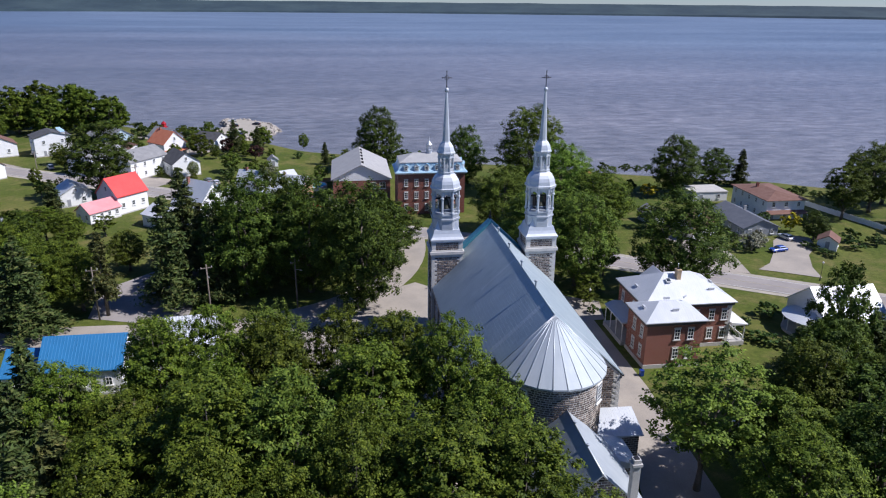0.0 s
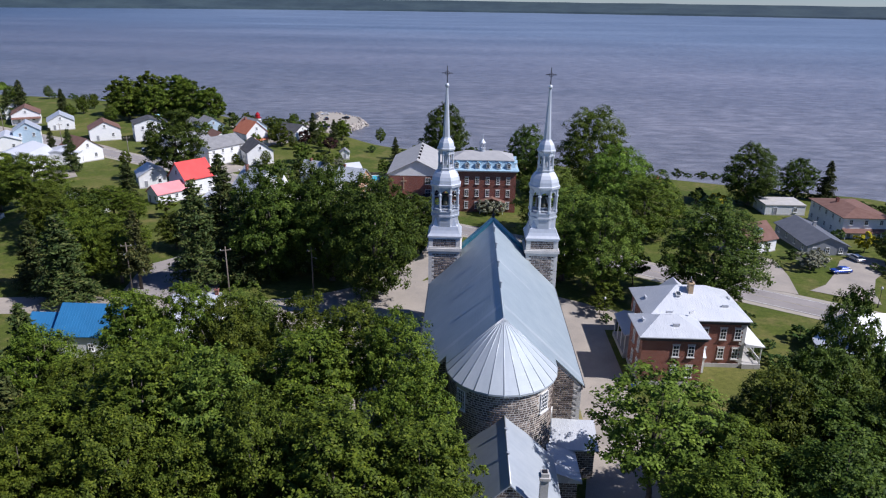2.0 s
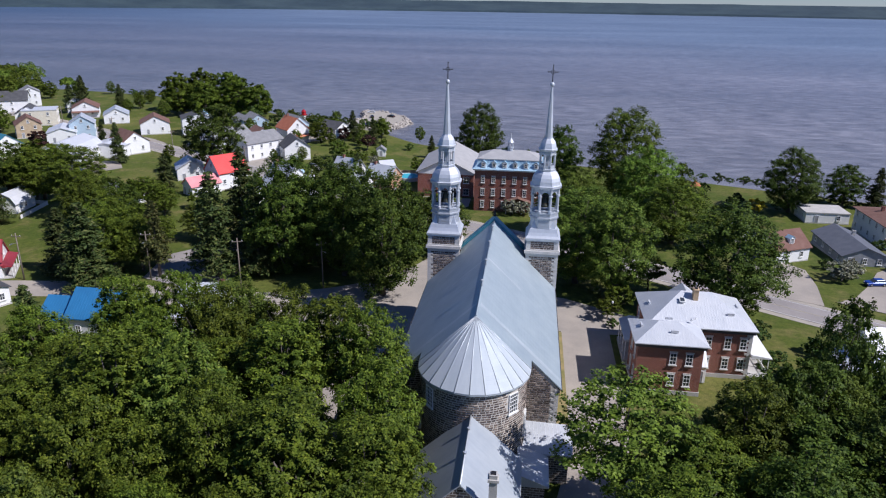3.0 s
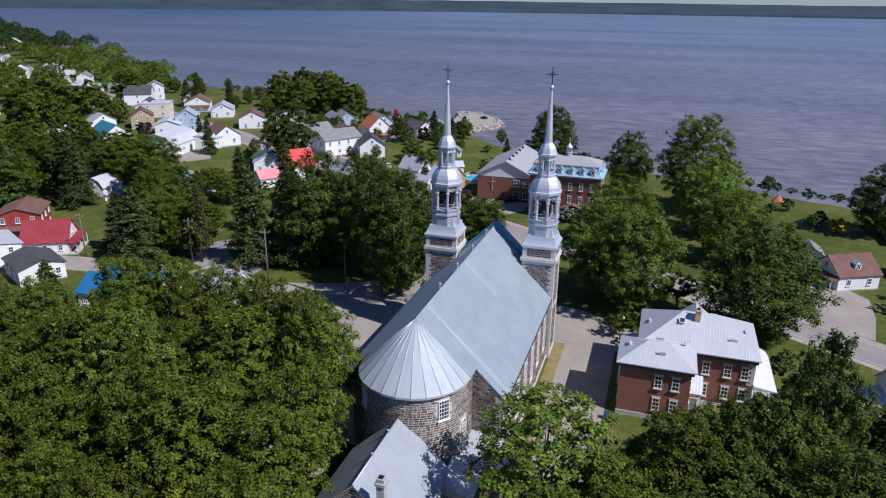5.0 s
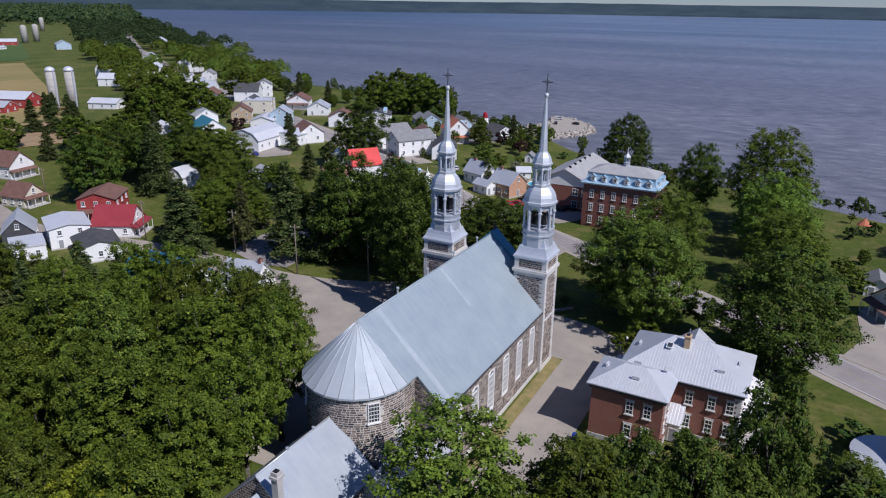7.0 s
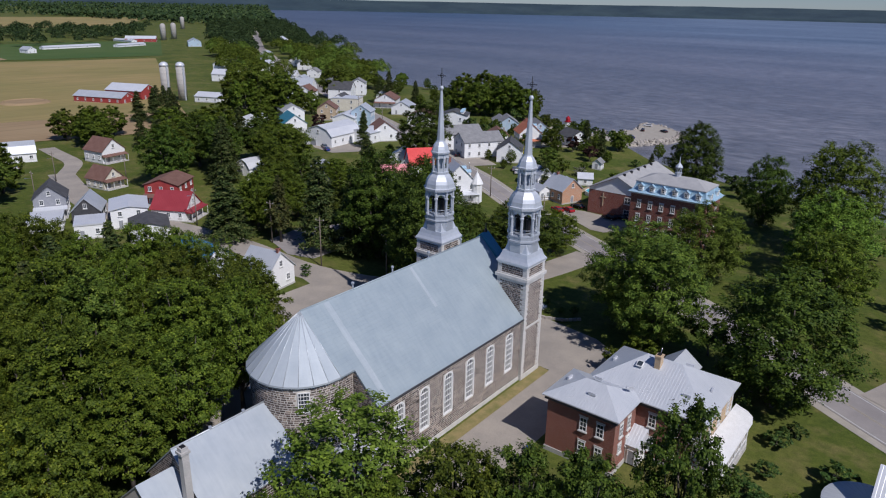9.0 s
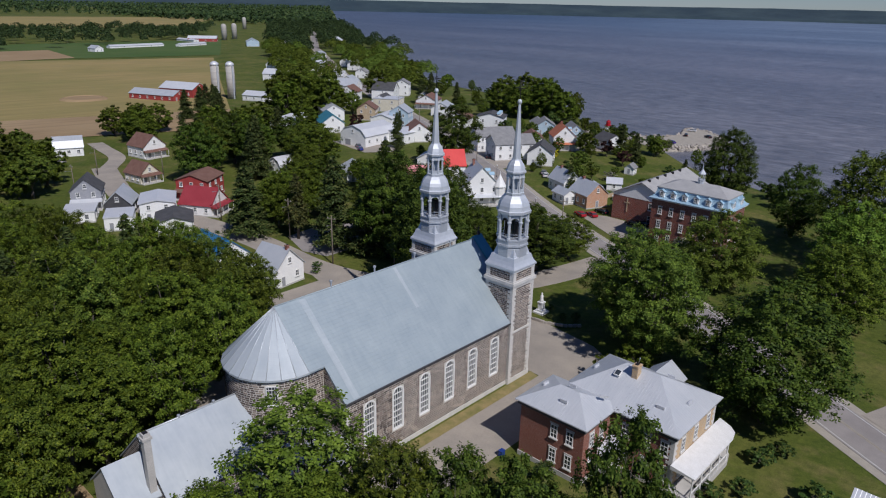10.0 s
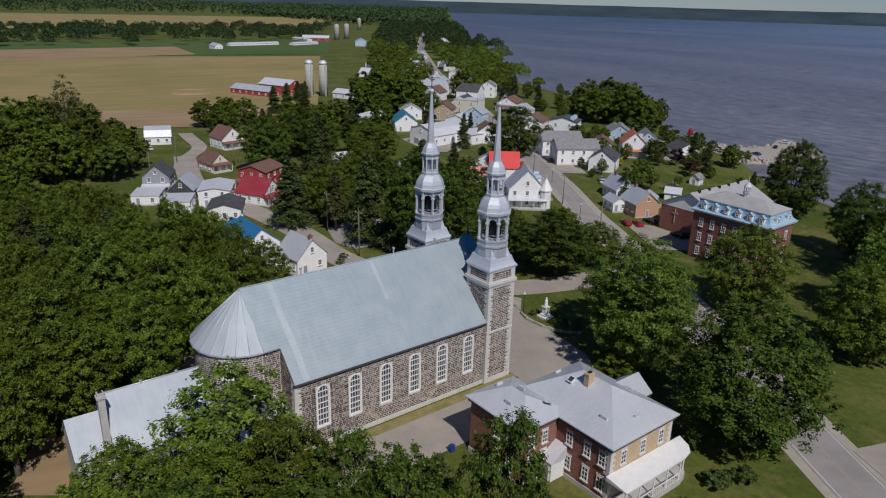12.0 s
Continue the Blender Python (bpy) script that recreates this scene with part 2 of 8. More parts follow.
M_SHOULDER = plain("gravel_shoulder", (0.33, 0.3, 0.25), (0.4, 0.36, 0.3), 0.95, 0, 0.4, 14, 0.4, "Object")
M_PAINT = plain("road_paint", (0.6, 0.6, 0.57), (0.5, 0.5, 0.47), 0.8, 0, 2, 12, 0.1, "Object")
M_YELLOWPAINT = plain("yellow_road_paint", (0.38, 0.33, 0.22), (0.32, 0.29, 0.24), 0.8, 0, 2, 12, 0.1, "Object")
M_DRYGRASS = plain("dry_grass", (0.3, 0.23, 0.1), (0.17, 0.165, 0.05), 0.95, 0, 0.5, 6, 0.5, "Object")
M_ROCK = plain("shore_rock", (0.3, 0.27, 0.24), (0.42, 0.38, 0.33), 0.9, 0, 1.2, 6, 0.5, "Object", vary=0.2)
M_BARK = plain("bark", (0.09, 0.075, 0.06), (0.15, 0.13, 0.11), 0.95, 0, 1.5, 12, 0.5, "Object")
M_POLE = plain("weathered_pole", (0.16, 0.13, 0.1), (0.22, 0.19, 0.16), 0.9, 0, 1, 10, 0.3, "Object")
M_LEAF_A = leafy("maple_leaves", (0.05597, 0.0854, 0.009215), (0.1138, 0.1514, 0.01586), (0.1772, 0.2094, 0.0284))
M_LEAF_B = leafy("dark_maple_leaves", (0.03784, 0.0663, 0.00969), (0.08109, 0.1207, 0.01615), (0.1261, 0.1658, 0.02584))
M_LEAF_C = leafy("birch_leaves", (0.085, 0.137, 0.016), (0.155, 0.224, 0.03), (0.215, 0.288, 0.055))
M_LEAF_D = leafy("ash_leaves", (0.06307, 0.1003, 0.01453), (0.1261, 0.1742, 0.02584), (0.1802, 0.221, 0.04038))
M_NEEDLE = leafy("spruce_needles", (0.04049, 0.0638, 0.02099), (0.08565, 0.1105, 0.03392), (0.1352, 0.136, 0.04845))
M_PINE = leafy("pine_needles", (0.0595, 0.0765, 0.0272), (0.1148, 0.1275, 0.0425), (0.153, 0.136, 0.051))
# darker, bluer leaf colour that stands in for the haze over far woods
M_LEAF_F = leafy("far_hazy_leaves", (0.022, 0.045, 0.018), (0.05, 0.082, 0.028), (0.08, 0.115, 0.04))
M_LEAF_L = leafy("lime_leaves", (0.12, 0.15, 0.012), (0.26, 0.29, 0.02), (0.36, 0.38, 0.05))
M_GOLD = leafy("golden_leaves", (0.3, 0.24, 0.01), (0.48, 0.4, 0.02), (0.55, 0.48, 0.06))
M_BLOSSOM = leafy("pale_blossom", (0.1, 0.12, 0.07), (0.3, 0.3, 0.25), (0.5, 0.48, 0.44))
M_HEDGE = leafy("hedge_leaves", (0.04, 0.08, 0.02), (0.075, 0.12, 0.03))
M_PLUM = leafy("purple_leaves", (0.03, 0.012, 0.014), (0.06, 0.025, 0.025), (0.08, 0.04, 0.03))


def grass_material():
    k = Nodes("lawn_and_meadow")
    v = k.coords("Object")
    a = k.noise(v, 0.035, 5)
    b = k.noise(v, 0.16, 5, 0.65)
    c = k.noise(v, 0.9, 4)
    f = k.noise(v, 6, 4)
    col = k.ramp(a, [(0.33, (0.06, 0.088, 0.014)), (0.52, (0.092, 0.112, 0.02)), (0.7, (0.15, 0.145, 0.042))])
    col = k.mix(col, (0.21, 0.165, 0.072), k.ramp(b, [(0.5, (0, 0, 0)), (0.74, (0.75, 0.75, 0.75))]))
    col = k.mix(col, k.ramp(c, [(0.3, (0.66, 0.72, 0.64)), (0.7, (1.2, 1.16, 1.1))]), 0.9, 'MULTIPLY')
    col = k.mix(col, k.ramp(f, [(0.3, (0.6, 0.65, 0.6)), (0.7, (1.22, 1.22, 1.2))]), 0.85, 'MULTIPLY')
    k.bump(f, 0.6, 0.08)
    return k.done(col, 0.95, 0, 0.2)


def field_material(name, c1, c2, row=1.4, angle=0.0):
    k = Nodes(name)
    tc = k.n("ShaderNodeTexCoord")
    mp = k.n("ShaderNodeMapping")
    mp.inputs["Rotation"].default_value = (0, 0, radians(angle))
    k.l(tc.outputs["Object"], mp.inputs[0])
    v = mp.outputs[0]
    mp2 = k.n("ShaderNodeMapping", Scale=(0.02, 0.4, 1))
    k.l(v, mp2.inputs[0])
    col = k.mix(c1, c2, k.ramp(k.noise(v, 0.012, 5), [(0.35, (0, 0, 0)), (0.65, (1, 1, 1))]))
    col = k.mix(col, k.ramp(k.noise(mp2.outputs[0], 1 / row, 3), [(0.3, (0.82, 0.82, 0.8)), (0.7, (1.1, 1.08, 1.05))]), 0.8, 'MULTIPLY')
    return k.done(col, 0.95, 0, 0.15)


def water_material():
    k = Nodes("river_water")
    v = k.coords("Object")
    st = k.coords("Object", (0.45, 1.0, 1))
    col = k.ramp(k.noise(k.coords("Object", (0.25, 1, 1)), 0.005, 5), [(0.32, (0.08, 0.093, 0.124)), (0.68, (0.138, 0.15, 0.188))])
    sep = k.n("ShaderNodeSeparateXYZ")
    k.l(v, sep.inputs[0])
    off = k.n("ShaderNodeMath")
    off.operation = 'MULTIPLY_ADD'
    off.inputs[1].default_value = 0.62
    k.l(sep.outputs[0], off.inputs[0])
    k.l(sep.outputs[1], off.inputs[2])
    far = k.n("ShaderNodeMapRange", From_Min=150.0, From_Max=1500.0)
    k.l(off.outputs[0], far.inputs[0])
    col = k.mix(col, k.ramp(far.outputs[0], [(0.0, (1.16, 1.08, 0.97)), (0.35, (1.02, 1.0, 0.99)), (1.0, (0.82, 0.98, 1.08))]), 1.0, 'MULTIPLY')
    # brightens the river eastward: its uneven sky reflection is painted into the colour
    sheen_axis = k.n("ShaderNodeMath")
    sheen_axis.operation = 'MULTIPLY_ADD'
    sheen_axis.inputs[1].default_value = 0.45
    k.l(sep.outputs[1], sheen_axis.inputs[0])
    k.l(sep.outputs[0], sheen_axis.inputs[2])
    sheen_range = k.n("ShaderNodeMapRange", From_Min=-900.0, From_Max=500.0)
    k.l(sheen_axis.outputs[0], sheen_range.inputs[0])
    col = k.mix(col, k.ramp(sheen_range.outputs[0], [(0.0, (0.72, 0.76, 0.8)), (0.5, (1.05, 1.05, 1.05)), (1.0, (1.62, 1.54, 1.45))]), 1.0, 'MULTIPLY')
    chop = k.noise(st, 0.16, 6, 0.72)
    # wave shine: crests painted lighter and troughs darker, on top of the bump
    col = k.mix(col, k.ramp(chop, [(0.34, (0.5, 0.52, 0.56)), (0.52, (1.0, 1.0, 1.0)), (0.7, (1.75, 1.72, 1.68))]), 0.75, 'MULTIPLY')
    w2 = k.noise(v, 0.9, 3)
    n1 = k.bump(chop, 0.9, 1.6)
    k.bump(w2, 0.6, 0.3, n1)
    k.b.inputs["IOR"].default_value = 1.33
    return k.done(col, 0.38, 0, 0.6)


M_GRASS = grass_material()
M_TANFIELD = field_material("ripening_field", (0.31, 0.24, 0.105), (0.235, 0.205, 0.08), 1.1, 96)
M_SOIL = field_material("ploughed_field", (0.27, 0.19, 0.11), (0.34, 0.25, 0.145), 1.2, 100)
M_CROP = field_material("green_crop_field", (0.06, 0.11, 0.03), (0.09, 0.13, 0.04), 2, 96)
M_WATER = water_material()
# blue base colour: aerial haze on the far bank is painted in
M_FARLAND = plain("haze_blue_woodland", (0.016, 0.036, 0.05), (0.034, 0.06, 0.07), 0.95, 0, 0.004, 0.03, 0, "Object")
M_WINDOWFRAME = M_WHITE
M_CAR = {c: plain("car_paint_" + c, v, tuple(x * 0.9 for x in v), 0.25, 0.2, 2, 20, 0.0)
         for c, v in {"red": (0.45, 0.02, 0.03), "black": (0.012, 0.012, 0.014), "white": (0.75, 0.75, 0.75), "blue": (0.02, 0.06, 0.3), "grey": (0.25, 0.26, 0.28)}.items()}
M_TYRE = plain("tyre_rubber", (0.015, 0.015, 0.015), (0.03, 0.03, 0.03), 0.85, 0, 3, 20)
M_RIM = sheet_metal("wheel_rim", (0.55, 0.55, 0.56), (0.45, 0.45, 0.46), 0.3, 0.8)
M_POOL = plain("pool_water", (0.05, 0.42, 0.5), (0.08, 0.5, 0.56), 0.1, 0, 0.5, 3, 0.1)


# ---- building tools ----
def fresh():
    return bmesh.new()


def quad(bm, *pts):
    return bm.faces.new([bm.verts.new(p) for p in pts])


def box(bm, x0, x1, y0, y1, z0, z1):
    v = [bm.verts.new((x, y, z)) for z in (z0, z1) for x, y in ((x0, y0), (x1, y0), (x1, y1), (x0, y1))]
    for f in ((3, 2, 1, 0), (4, 5, 6, 7), (0, 1, 5, 4), (1, 2, 6, 5), (2, 3, 7, 6), (3, 0, 4, 7)):
        bm.faces.new([v[i] for i in f])


def prism(bm, pts, z0, z1, cap=True):
    """An upright prism over a counter-clockwise outline; z1 may be a list of heights."""
    tops = z1 if isinstance(z1, (list, tuple)) else [z1] * len(pts)
    lo = [bm.verts.new((x, y, z0)) for x, y in pts]
    hi = [bm.verts.new((x, y, z)) for (x, y), z in zip(pts, tops)]
    n = len(pts)
    for i in range(n):
        j = (i + 1) % n
        bm.faces.new((lo[i], lo[j], hi[j], hi[i]))
    if cap:
        bm.faces.new(hi)
        bm.faces.new(lo[::-1])


def lathe(bm, profile, n=8, cx=0.0, cy=0.0, turn=0.0, smooth=False, cap=True):
    """Rings of (radius, z) with n corners."""
    rings = []
    for r, z in profile:
        if r < 1e-4:
            rings.append([bm.verts.new((cx, cy, z))])
        else:
            rings.append([bm.verts.new((cx + r * math.cos(turn + 2 * math.pi * i / n), cy + r * math.sin(turn + 2 * math.pi * i / n), z)) for i in range(n)])
    for a, b in zip(rings, rings[1:]):
        for i in range(n):
            j = (i + 1) % n
            if len(a) == 1:
                f = bm.faces.new((a[0], b[j], b[i])) if len(b) > 1 else None
            elif len(b) == 1:
                f = bm.faces.new((a[i], a[j], b[0]))
            else:
                f = bm.faces.new((a[i], a[j], b[j], b[i]))
            if f:
                f.smooth = smooth
    if cap and len(rings[0]) > 1:
        bm.faces.new(rings[0][::-1])
    if cap and len(rings[-1]) > 1:
        bm.faces.new(rings[-1])


def tube(bm, a, b, ra, rb, n=7):
    a, b = Vector(a), Vector(b)
    q = (b - a).to_track_quat("Z", "Y").to_matrix()
    rings = [[bm.verts.new(p + q @ Vector((r * math.cos(2 * math.pi * i / n), r * math.sin(2 * math.pi * i / n), 0))) for i in range(n)] for p, r in ((a, ra), (b, rb))]
    for i in range(n):
        j = (i + 1) % n
        bm.faces.new((rings[0][i], rings[0][j], rings[1][j], rings[1][i])).smooth = True
    bm.faces.new(rings[0][::-1])
    bm.faces.new(rings[1])


def lay_uv(bm):
    """UV in metres: u runs level along each face, v up it."""
    layer = bm.loops.layers.uv.verify()
    for f in bm.faces:
        n = f.normal
        flat = math.hypot(n.x, n.y)
        if flat < 0.02:
            for lp in f.loops:
                lp[layer].uv = (lp.vert.co.x, lp.vert.co.y)
            continue
        tx, ty = -n.y / flat, n.x / flat
        up = (-n.x * n.z / flat, -n.y * n.z / flat, flat)
        for lp in f.loops:
            c = lp.vert.co
            lp[layer].uv = (c.x * tx + c.y * ty, c.x * up[0] + c.y * up[1] + c.z * up[2])


def mesh_of(name, bm, material, uv=True):
    bm.normal_update()
    if uv:
        lay_uv(bm)
    me = bpy.data.meshes.new(name)
    bm.to_mesh(me)
    bm.free()
    me.materials.append(material)
    return me


def part(name, bm, material, parent, label="", m=None, recalc=False, kind=""):
    if recalc:
        bmesh.ops.recalc_face_normals(bm, faces=bm.faces[:])
    me = bm if isinstance(bm, bpy.types.Mesh) else mesh_of(name, bm, material)
    ob = new(name, me)
    ob.parent = parent
    if m is not None:
        ob.matrix_basis = m
    return tagged(ob, label, kind=kind)


def thing(name, label, category, m=None, group="", kind=""):
    ob = new(name)
    ob.empty_display_size = 0.5
    if m is not None:
        ob.matrix_basis = m
    return tagged(ob, label, category, group, kind)


def whole(name, bm, material, label, category="", kind="structure", recalc=False, m=None, group=""):
    """A thing of one mesh."""
    if recalc:
        bmesh.ops.recalc_face_normals(bm, faces=bm.faces[:])
    ob = new(name, bm if isinstance(bm, bpy.types.Mesh) else mesh_of(name, bm, material))
    if m is not None:
        ob.matrix_basis = m
    return tagged(ob, label, category, group, kind)


def lattice(bm, xs, zs, y0, y1):
    """One connected frame: solid strips between pairs of xs and of zs, holes between."""
    vs = {}

    def v(i, j, y):
        if (i, j, y) not in vs:
            vs[i, j, y] = bm.verts.new((xs[i], y, zs[j]))
        return vs[i, j, y]

    solid = lambda i, j: 0 <= i < len(xs) - 1 and 0 <= j < len(zs) - 1 and (i % 2 == 0 or j % 2 == 0)
    for i in range(len(xs) - 1):
        for j in range(len(zs) - 1):
            if not solid(i, j):
                continue
            bm.faces.new((v(i, j, y0), v(i + 1, j, y0), v(i + 1, j + 1, y0), v(i, j + 1, y0)))
            for di, dj, a, b in ((-1, 0, (i, j + 1), (i, j)), (1, 0, (i + 1, j), (i + 1, j + 1)), (0, -1, (i, j), (i + 1, j)), (0, 1, (i + 1, j + 1), (i, j + 1))):
                if not solid(i + di, j + dj):
                    bm.faces.new((v(*a, y0), v(*a, y1), v(*b, y1), v(*b, y0)))
    bmesh.ops.recalc_face_normals(bm, faces=bm.faces[:])


WINDOWS = {}


def window(parent, x, y, z, turn, w=1.0, h=1.5, cols=2, rows=2, sill=True, lintel=None, arch=False, depth=0.1, name="window"):
    """A framed window, its middle bottom at (x, y, z) on a wall that faces -y before the turn."""
    key = (w, h, cols, rows, sill, lintel.name if lintel else "", arch, depth)
    if key not in WINDOWS:
        t = min(0.11, w * 0.1)
        fr = fresh()
        top = h - w / 2 if arch else h
        b = t * 0.45
        xs = [-w / 2, -w / 2 + t]
        for c in range(1, cols):
            px = -w / 2 + w * c / cols
            xs += [px - b / 2, px + b / 2]
        xs += [w / 2 - t, w / 2]
        zs = [0, t]
        for r in range(1, rows):
            pz = h * r / rows
            if pz < top - t:
                zs += [pz - b / 2, pz + b / 2]
        zs += [h - t, h] if not arch else [top - b, top]
        lattice(fr, xs, zs, -depth, 0.03)
        if arch:
            n = 12
            for i in range(n):
                a0, a1 = math.pi * i / n, math.pi * (i + 1) / n
                ring = [(r * math.cos(a), top + r * math.sin(a)) for r, a in ((w / 2, a0), (w / 2, a1), (w / 2 - t, a1), (w / 2 - t, a0))]
                lo = [fr.verts.new((px, -depth, pz)) for px, pz in ring]
                hi = [fr.verts.new((px, 0.03, pz)) for px, pz in ring]
                fr.faces.new(lo)
                for q in range(4):
                    fr.faces.new((lo[q], hi[q], hi[(q + 1) % 4], lo[(q + 1) % 4]))
            for c in range(1, cols):
                px = -w / 2 + w * c / cols
                tall = top + math.sqrt(max(0, (w / 2) ** 2 - px * px)) - t * 0.5
                box(fr, px - b / 2, px + b / 2, -depth * 0.6, 0.0, top, tall)
            bmesh.ops.remove_doubles(fr, verts=fr.verts[:], dist=0.002)
        pn = fresh()
        if arch:
            pts = [(w / 2 - t / 2, 0)] + [((w / 2 - t / 2) * math.cos(math.pi * i / 12), top + (w / 2 - t / 2) * math.sin(math.pi * i / 12)) for i in range(13)] + [(-w / 2 + t / 2, 0)]
            lo = [pn.verts.new((px, -0.03, pz)) for px, pz in pts]
            hi = [pn.verts.new((px, 0.0, pz)) for px, pz in pts]
            pn.faces.new(lo[::-1])
            pn.faces.new(hi)
            for q in range(len(pts)):
                pn.faces.new((lo[q], hi[q], hi[(q + 1) % len(pts)], lo[(q + 1) % len(pts)]))
            bmesh.ops.recalc_face_normals(pn, faces=pn.faces[:])
            bmesh.ops.recalc_face_normals(fr, faces=fr.faces[:])
        else:
            box(pn, -w / 2 + t / 2, w / 2 - t / 2, -0.03, 0.0, t / 2, h - t / 2)
        sl = ln = None
        if sill:
            sl = fresh()
            box(sl, -w / 2 - 0.12, w / 2 + 0.12, -depth - 0.12, 0.02, -0.16, 0.0)
            sl = mesh_of("sill", sl, lintel or M_WHITE)
        if lintel:
            ln = fresh()
            box(ln, -w / 2 - 0.12, w / 2 + 0.12, -depth * 0.5, 0.02, h, h + 0.24)
            ln = mesh_of("lintel", ln, lintel)
        WINDOWS[key] = (mesh_of("window_frame", fr, M_WINDOWFRAME), mesh_of("pane", pn, M_GLASS), sl, ln)
    fr, pn, sl, ln = WINDOWS[key]
    ob = part(name, fr, None, parent, m=pose(x, y, z, 0, 0, turn))
    part("pane", pn, None, ob)
    if sl:
        part("sill", sl, None, ob)
    if ln:
        part("lintel", ln, None, ob)
    return ob


def door(parent, x, y, z, turn, w=0.95, h=2.05, material=None):
    fr, lf = fresh(), fresh()
    box(fr, -w / 2 - 0.1, -w / 2, -0.08, 0.03, 0, h + 0.1)
    box(fr, w / 2, w / 2 + 0.1, -0.08, 0.03, 0, h + 0.1)
    box(fr, -w / 2, w / 2, -0.08, 0.03, h, h + 0.1)
    box(lf, -w / 2, w / 2, -0.05, 0.02, 0, h)
    ob = part("door", lf, material or M_WHITE, parent, m=pose(x, y, z, 0, 0, turn))
    part("door_frame", fr, M_WHITE, ob)
    hd = fresh()
    box(hd, w / 2 - 0.16, w / 2 - 0.1, -0.12, -0.05, 0.95, 1.1)
    part("handle", hd, M_IRON, ob)
    return ob


def gable_roof(bm, w, l, z, rise, over=0.4, thick=0.18, end=0.35):
    """Ridge along y, middle at the origin; z is the wall top."""
    s = rise / (w / 2)
    xe, ze, ye = w / 2 + over, z - over * s, l / 2 + end
    prof = [(-xe, ze), (0, z + rise), (xe, ze), (xe, ze + thick), (0, z + rise + thick * 1.15), (-xe, ze + thick)]
    a = [bm.verts.new((x, -ye, zz)) for x, zz in prof]
    b = [bm.verts.new((x, ye, zz)) for x, zz in prof]
    for i in range(6):
        j = (i + 1) % 6
        bm.faces.new((a[i], a[j], b[j], b[i]))
    bm.faces.new((a[0], a[5], a[4], a[1]))
    bm.faces.new((a[1], a[4], a[3], a[2]))
    bm.faces.new((b[1], b[4], b[5], b[0]))
    bm.faces.new((b[2], b[3], b[4], b[1]))
    bmesh.ops.recalc_face_normals(bm, faces=bm.faces[:])


def hip_roof(bm, x0, x1, y0, y1, z, rise, run=None, thick=0.16):
    """A hipped roof over a rectangle (eaves outline), ridge along the longer side."""
    w, l = x1 - x0, y1 - y0
    r = run or min(w, l) / 2
    cx, cy = (x0 + x1) / 2, (y0 + y1) / 2
    if l >= w:
        a, b = (cx, y0 + r), (cx, y1 - r)
    else:
        a, b = (x0 + r, cy), (x1 - r, cy)
    lo = [bm.verts.new((x, y, z - thick)) for x, y in ((x0, y0), (x1, y0), (x1, y1), (x0, y1))]
    e = [bm.verts.new((x, y, z)) for x, y in ((x0, y0), (x1, y0), (x1, y1), (x0, y1))]
    ra, rb = bm.verts.new((*a, z + rise)), bm.verts.new((*b, z + rise))
    bm.faces.new(lo[::-1])
    for i in range(4):
        bm.faces.new((lo[i], lo[(i + 1) % 4], e[(i + 1) % 4], e[i]))
    if l >= w:
        for f in ((e[0], e[1], ra), (e[1], e[2], rb, ra), (e[2], e[3], rb), (e[3], e[0], ra, rb)):
            bm.faces.new(f)
    else:
        for f in ((e[0], e[1], rb, ra), (e[1], e[2], rb), (e[2], e[3], ra, rb), (e[3], e[0], ra)):
            bm.faces.new(f)


def gable_walls(bm, w, l, z0, z, rise):
    """Four walls with pointed ends, ridge along y."""
    x, y = w / 2, l / 2
    for s in (-1, 1):
        pts = [(-x, s * y, z0), (x, s * y, z0), (x, s * y, z), (0, s * y, z + rise), (-x, s * y, z)]
        quad(bm, *(pts if s < 0 else pts[::-1]))
    quad(bm, (x, -y, z0), (x, y, z0), (x, y, z), (x, -y, z))
    quad(bm, (-x, y, z0), (-x, -y, z0), (-x, -y, z), (-x, y, z))


def chimney(parent, x, y, z0, z1, material=M_BRICK, w=0.75, d=0.6, pot=True):
    bm = fresh()
    box(bm, x - w / 2, x + w / 2, y - d / 2, y + d / 2, z0, z1 - 0.25)
    box(bm, x - w / 2 - 0.08, x + w / 2 + 0.08, y - d / 2 - 0.08, y + d / 2 + 0.08, z1 - 0.25, z1 - 0.05)
    box(bm, x - w / 2, x + w / 2, y - d / 2, y + d / 2, z1 - 0.05, z1)
    ob = part("chimney", bm, material, parent)
    if pot:
        p = fresh()
        box(p, x - w * 0.28, x + w * 0.28, y - d * 0.28, y + d * 0.28, z1, z1 + 0.12)
        part("flue", p, M_IRON, ob)
    return ob


def ground_z(x, y):
    """The village lies level; the land falls a little to the convent and again to the far fields."""
    s, e, k = (min(max(v, 0), 1) for v in ((y - 40) / 50, (x + 75) / 35, (-x - 240) / 120))
    g = -2.0 * s * s * (3 - 2 * s) * e * e * (3 - 2 * e)
    return g + (-2.0 - g) * k * k * (3 - 2 * k)


# ---- the setting ----
SHORE = [(-4800, 3700), (-4033, 3185), (-1482, 1185), (-775, 655), (-650, 600), (-470, 450), (-400, 385), (-310, 335), (-195, 300), (-140, 268),
         (-110, 240), (-60, 214), (-43, 200), (0, 178), (30, 167), (62, 152), (92, 140), (128, 127), (165, 104), (300, 20), (700, -230), (4800, -2900)]


def shore_y(x):
    for (x0, y0), (x1, y1) in zip(SHORE, SHORE[1:]):
        if x <= x1:
            k = (x - x0) / (x1 - x0)
            return y0 + k * (y1 - y0)
    return SHORE[-1][1]


WATER_Z = -7.0


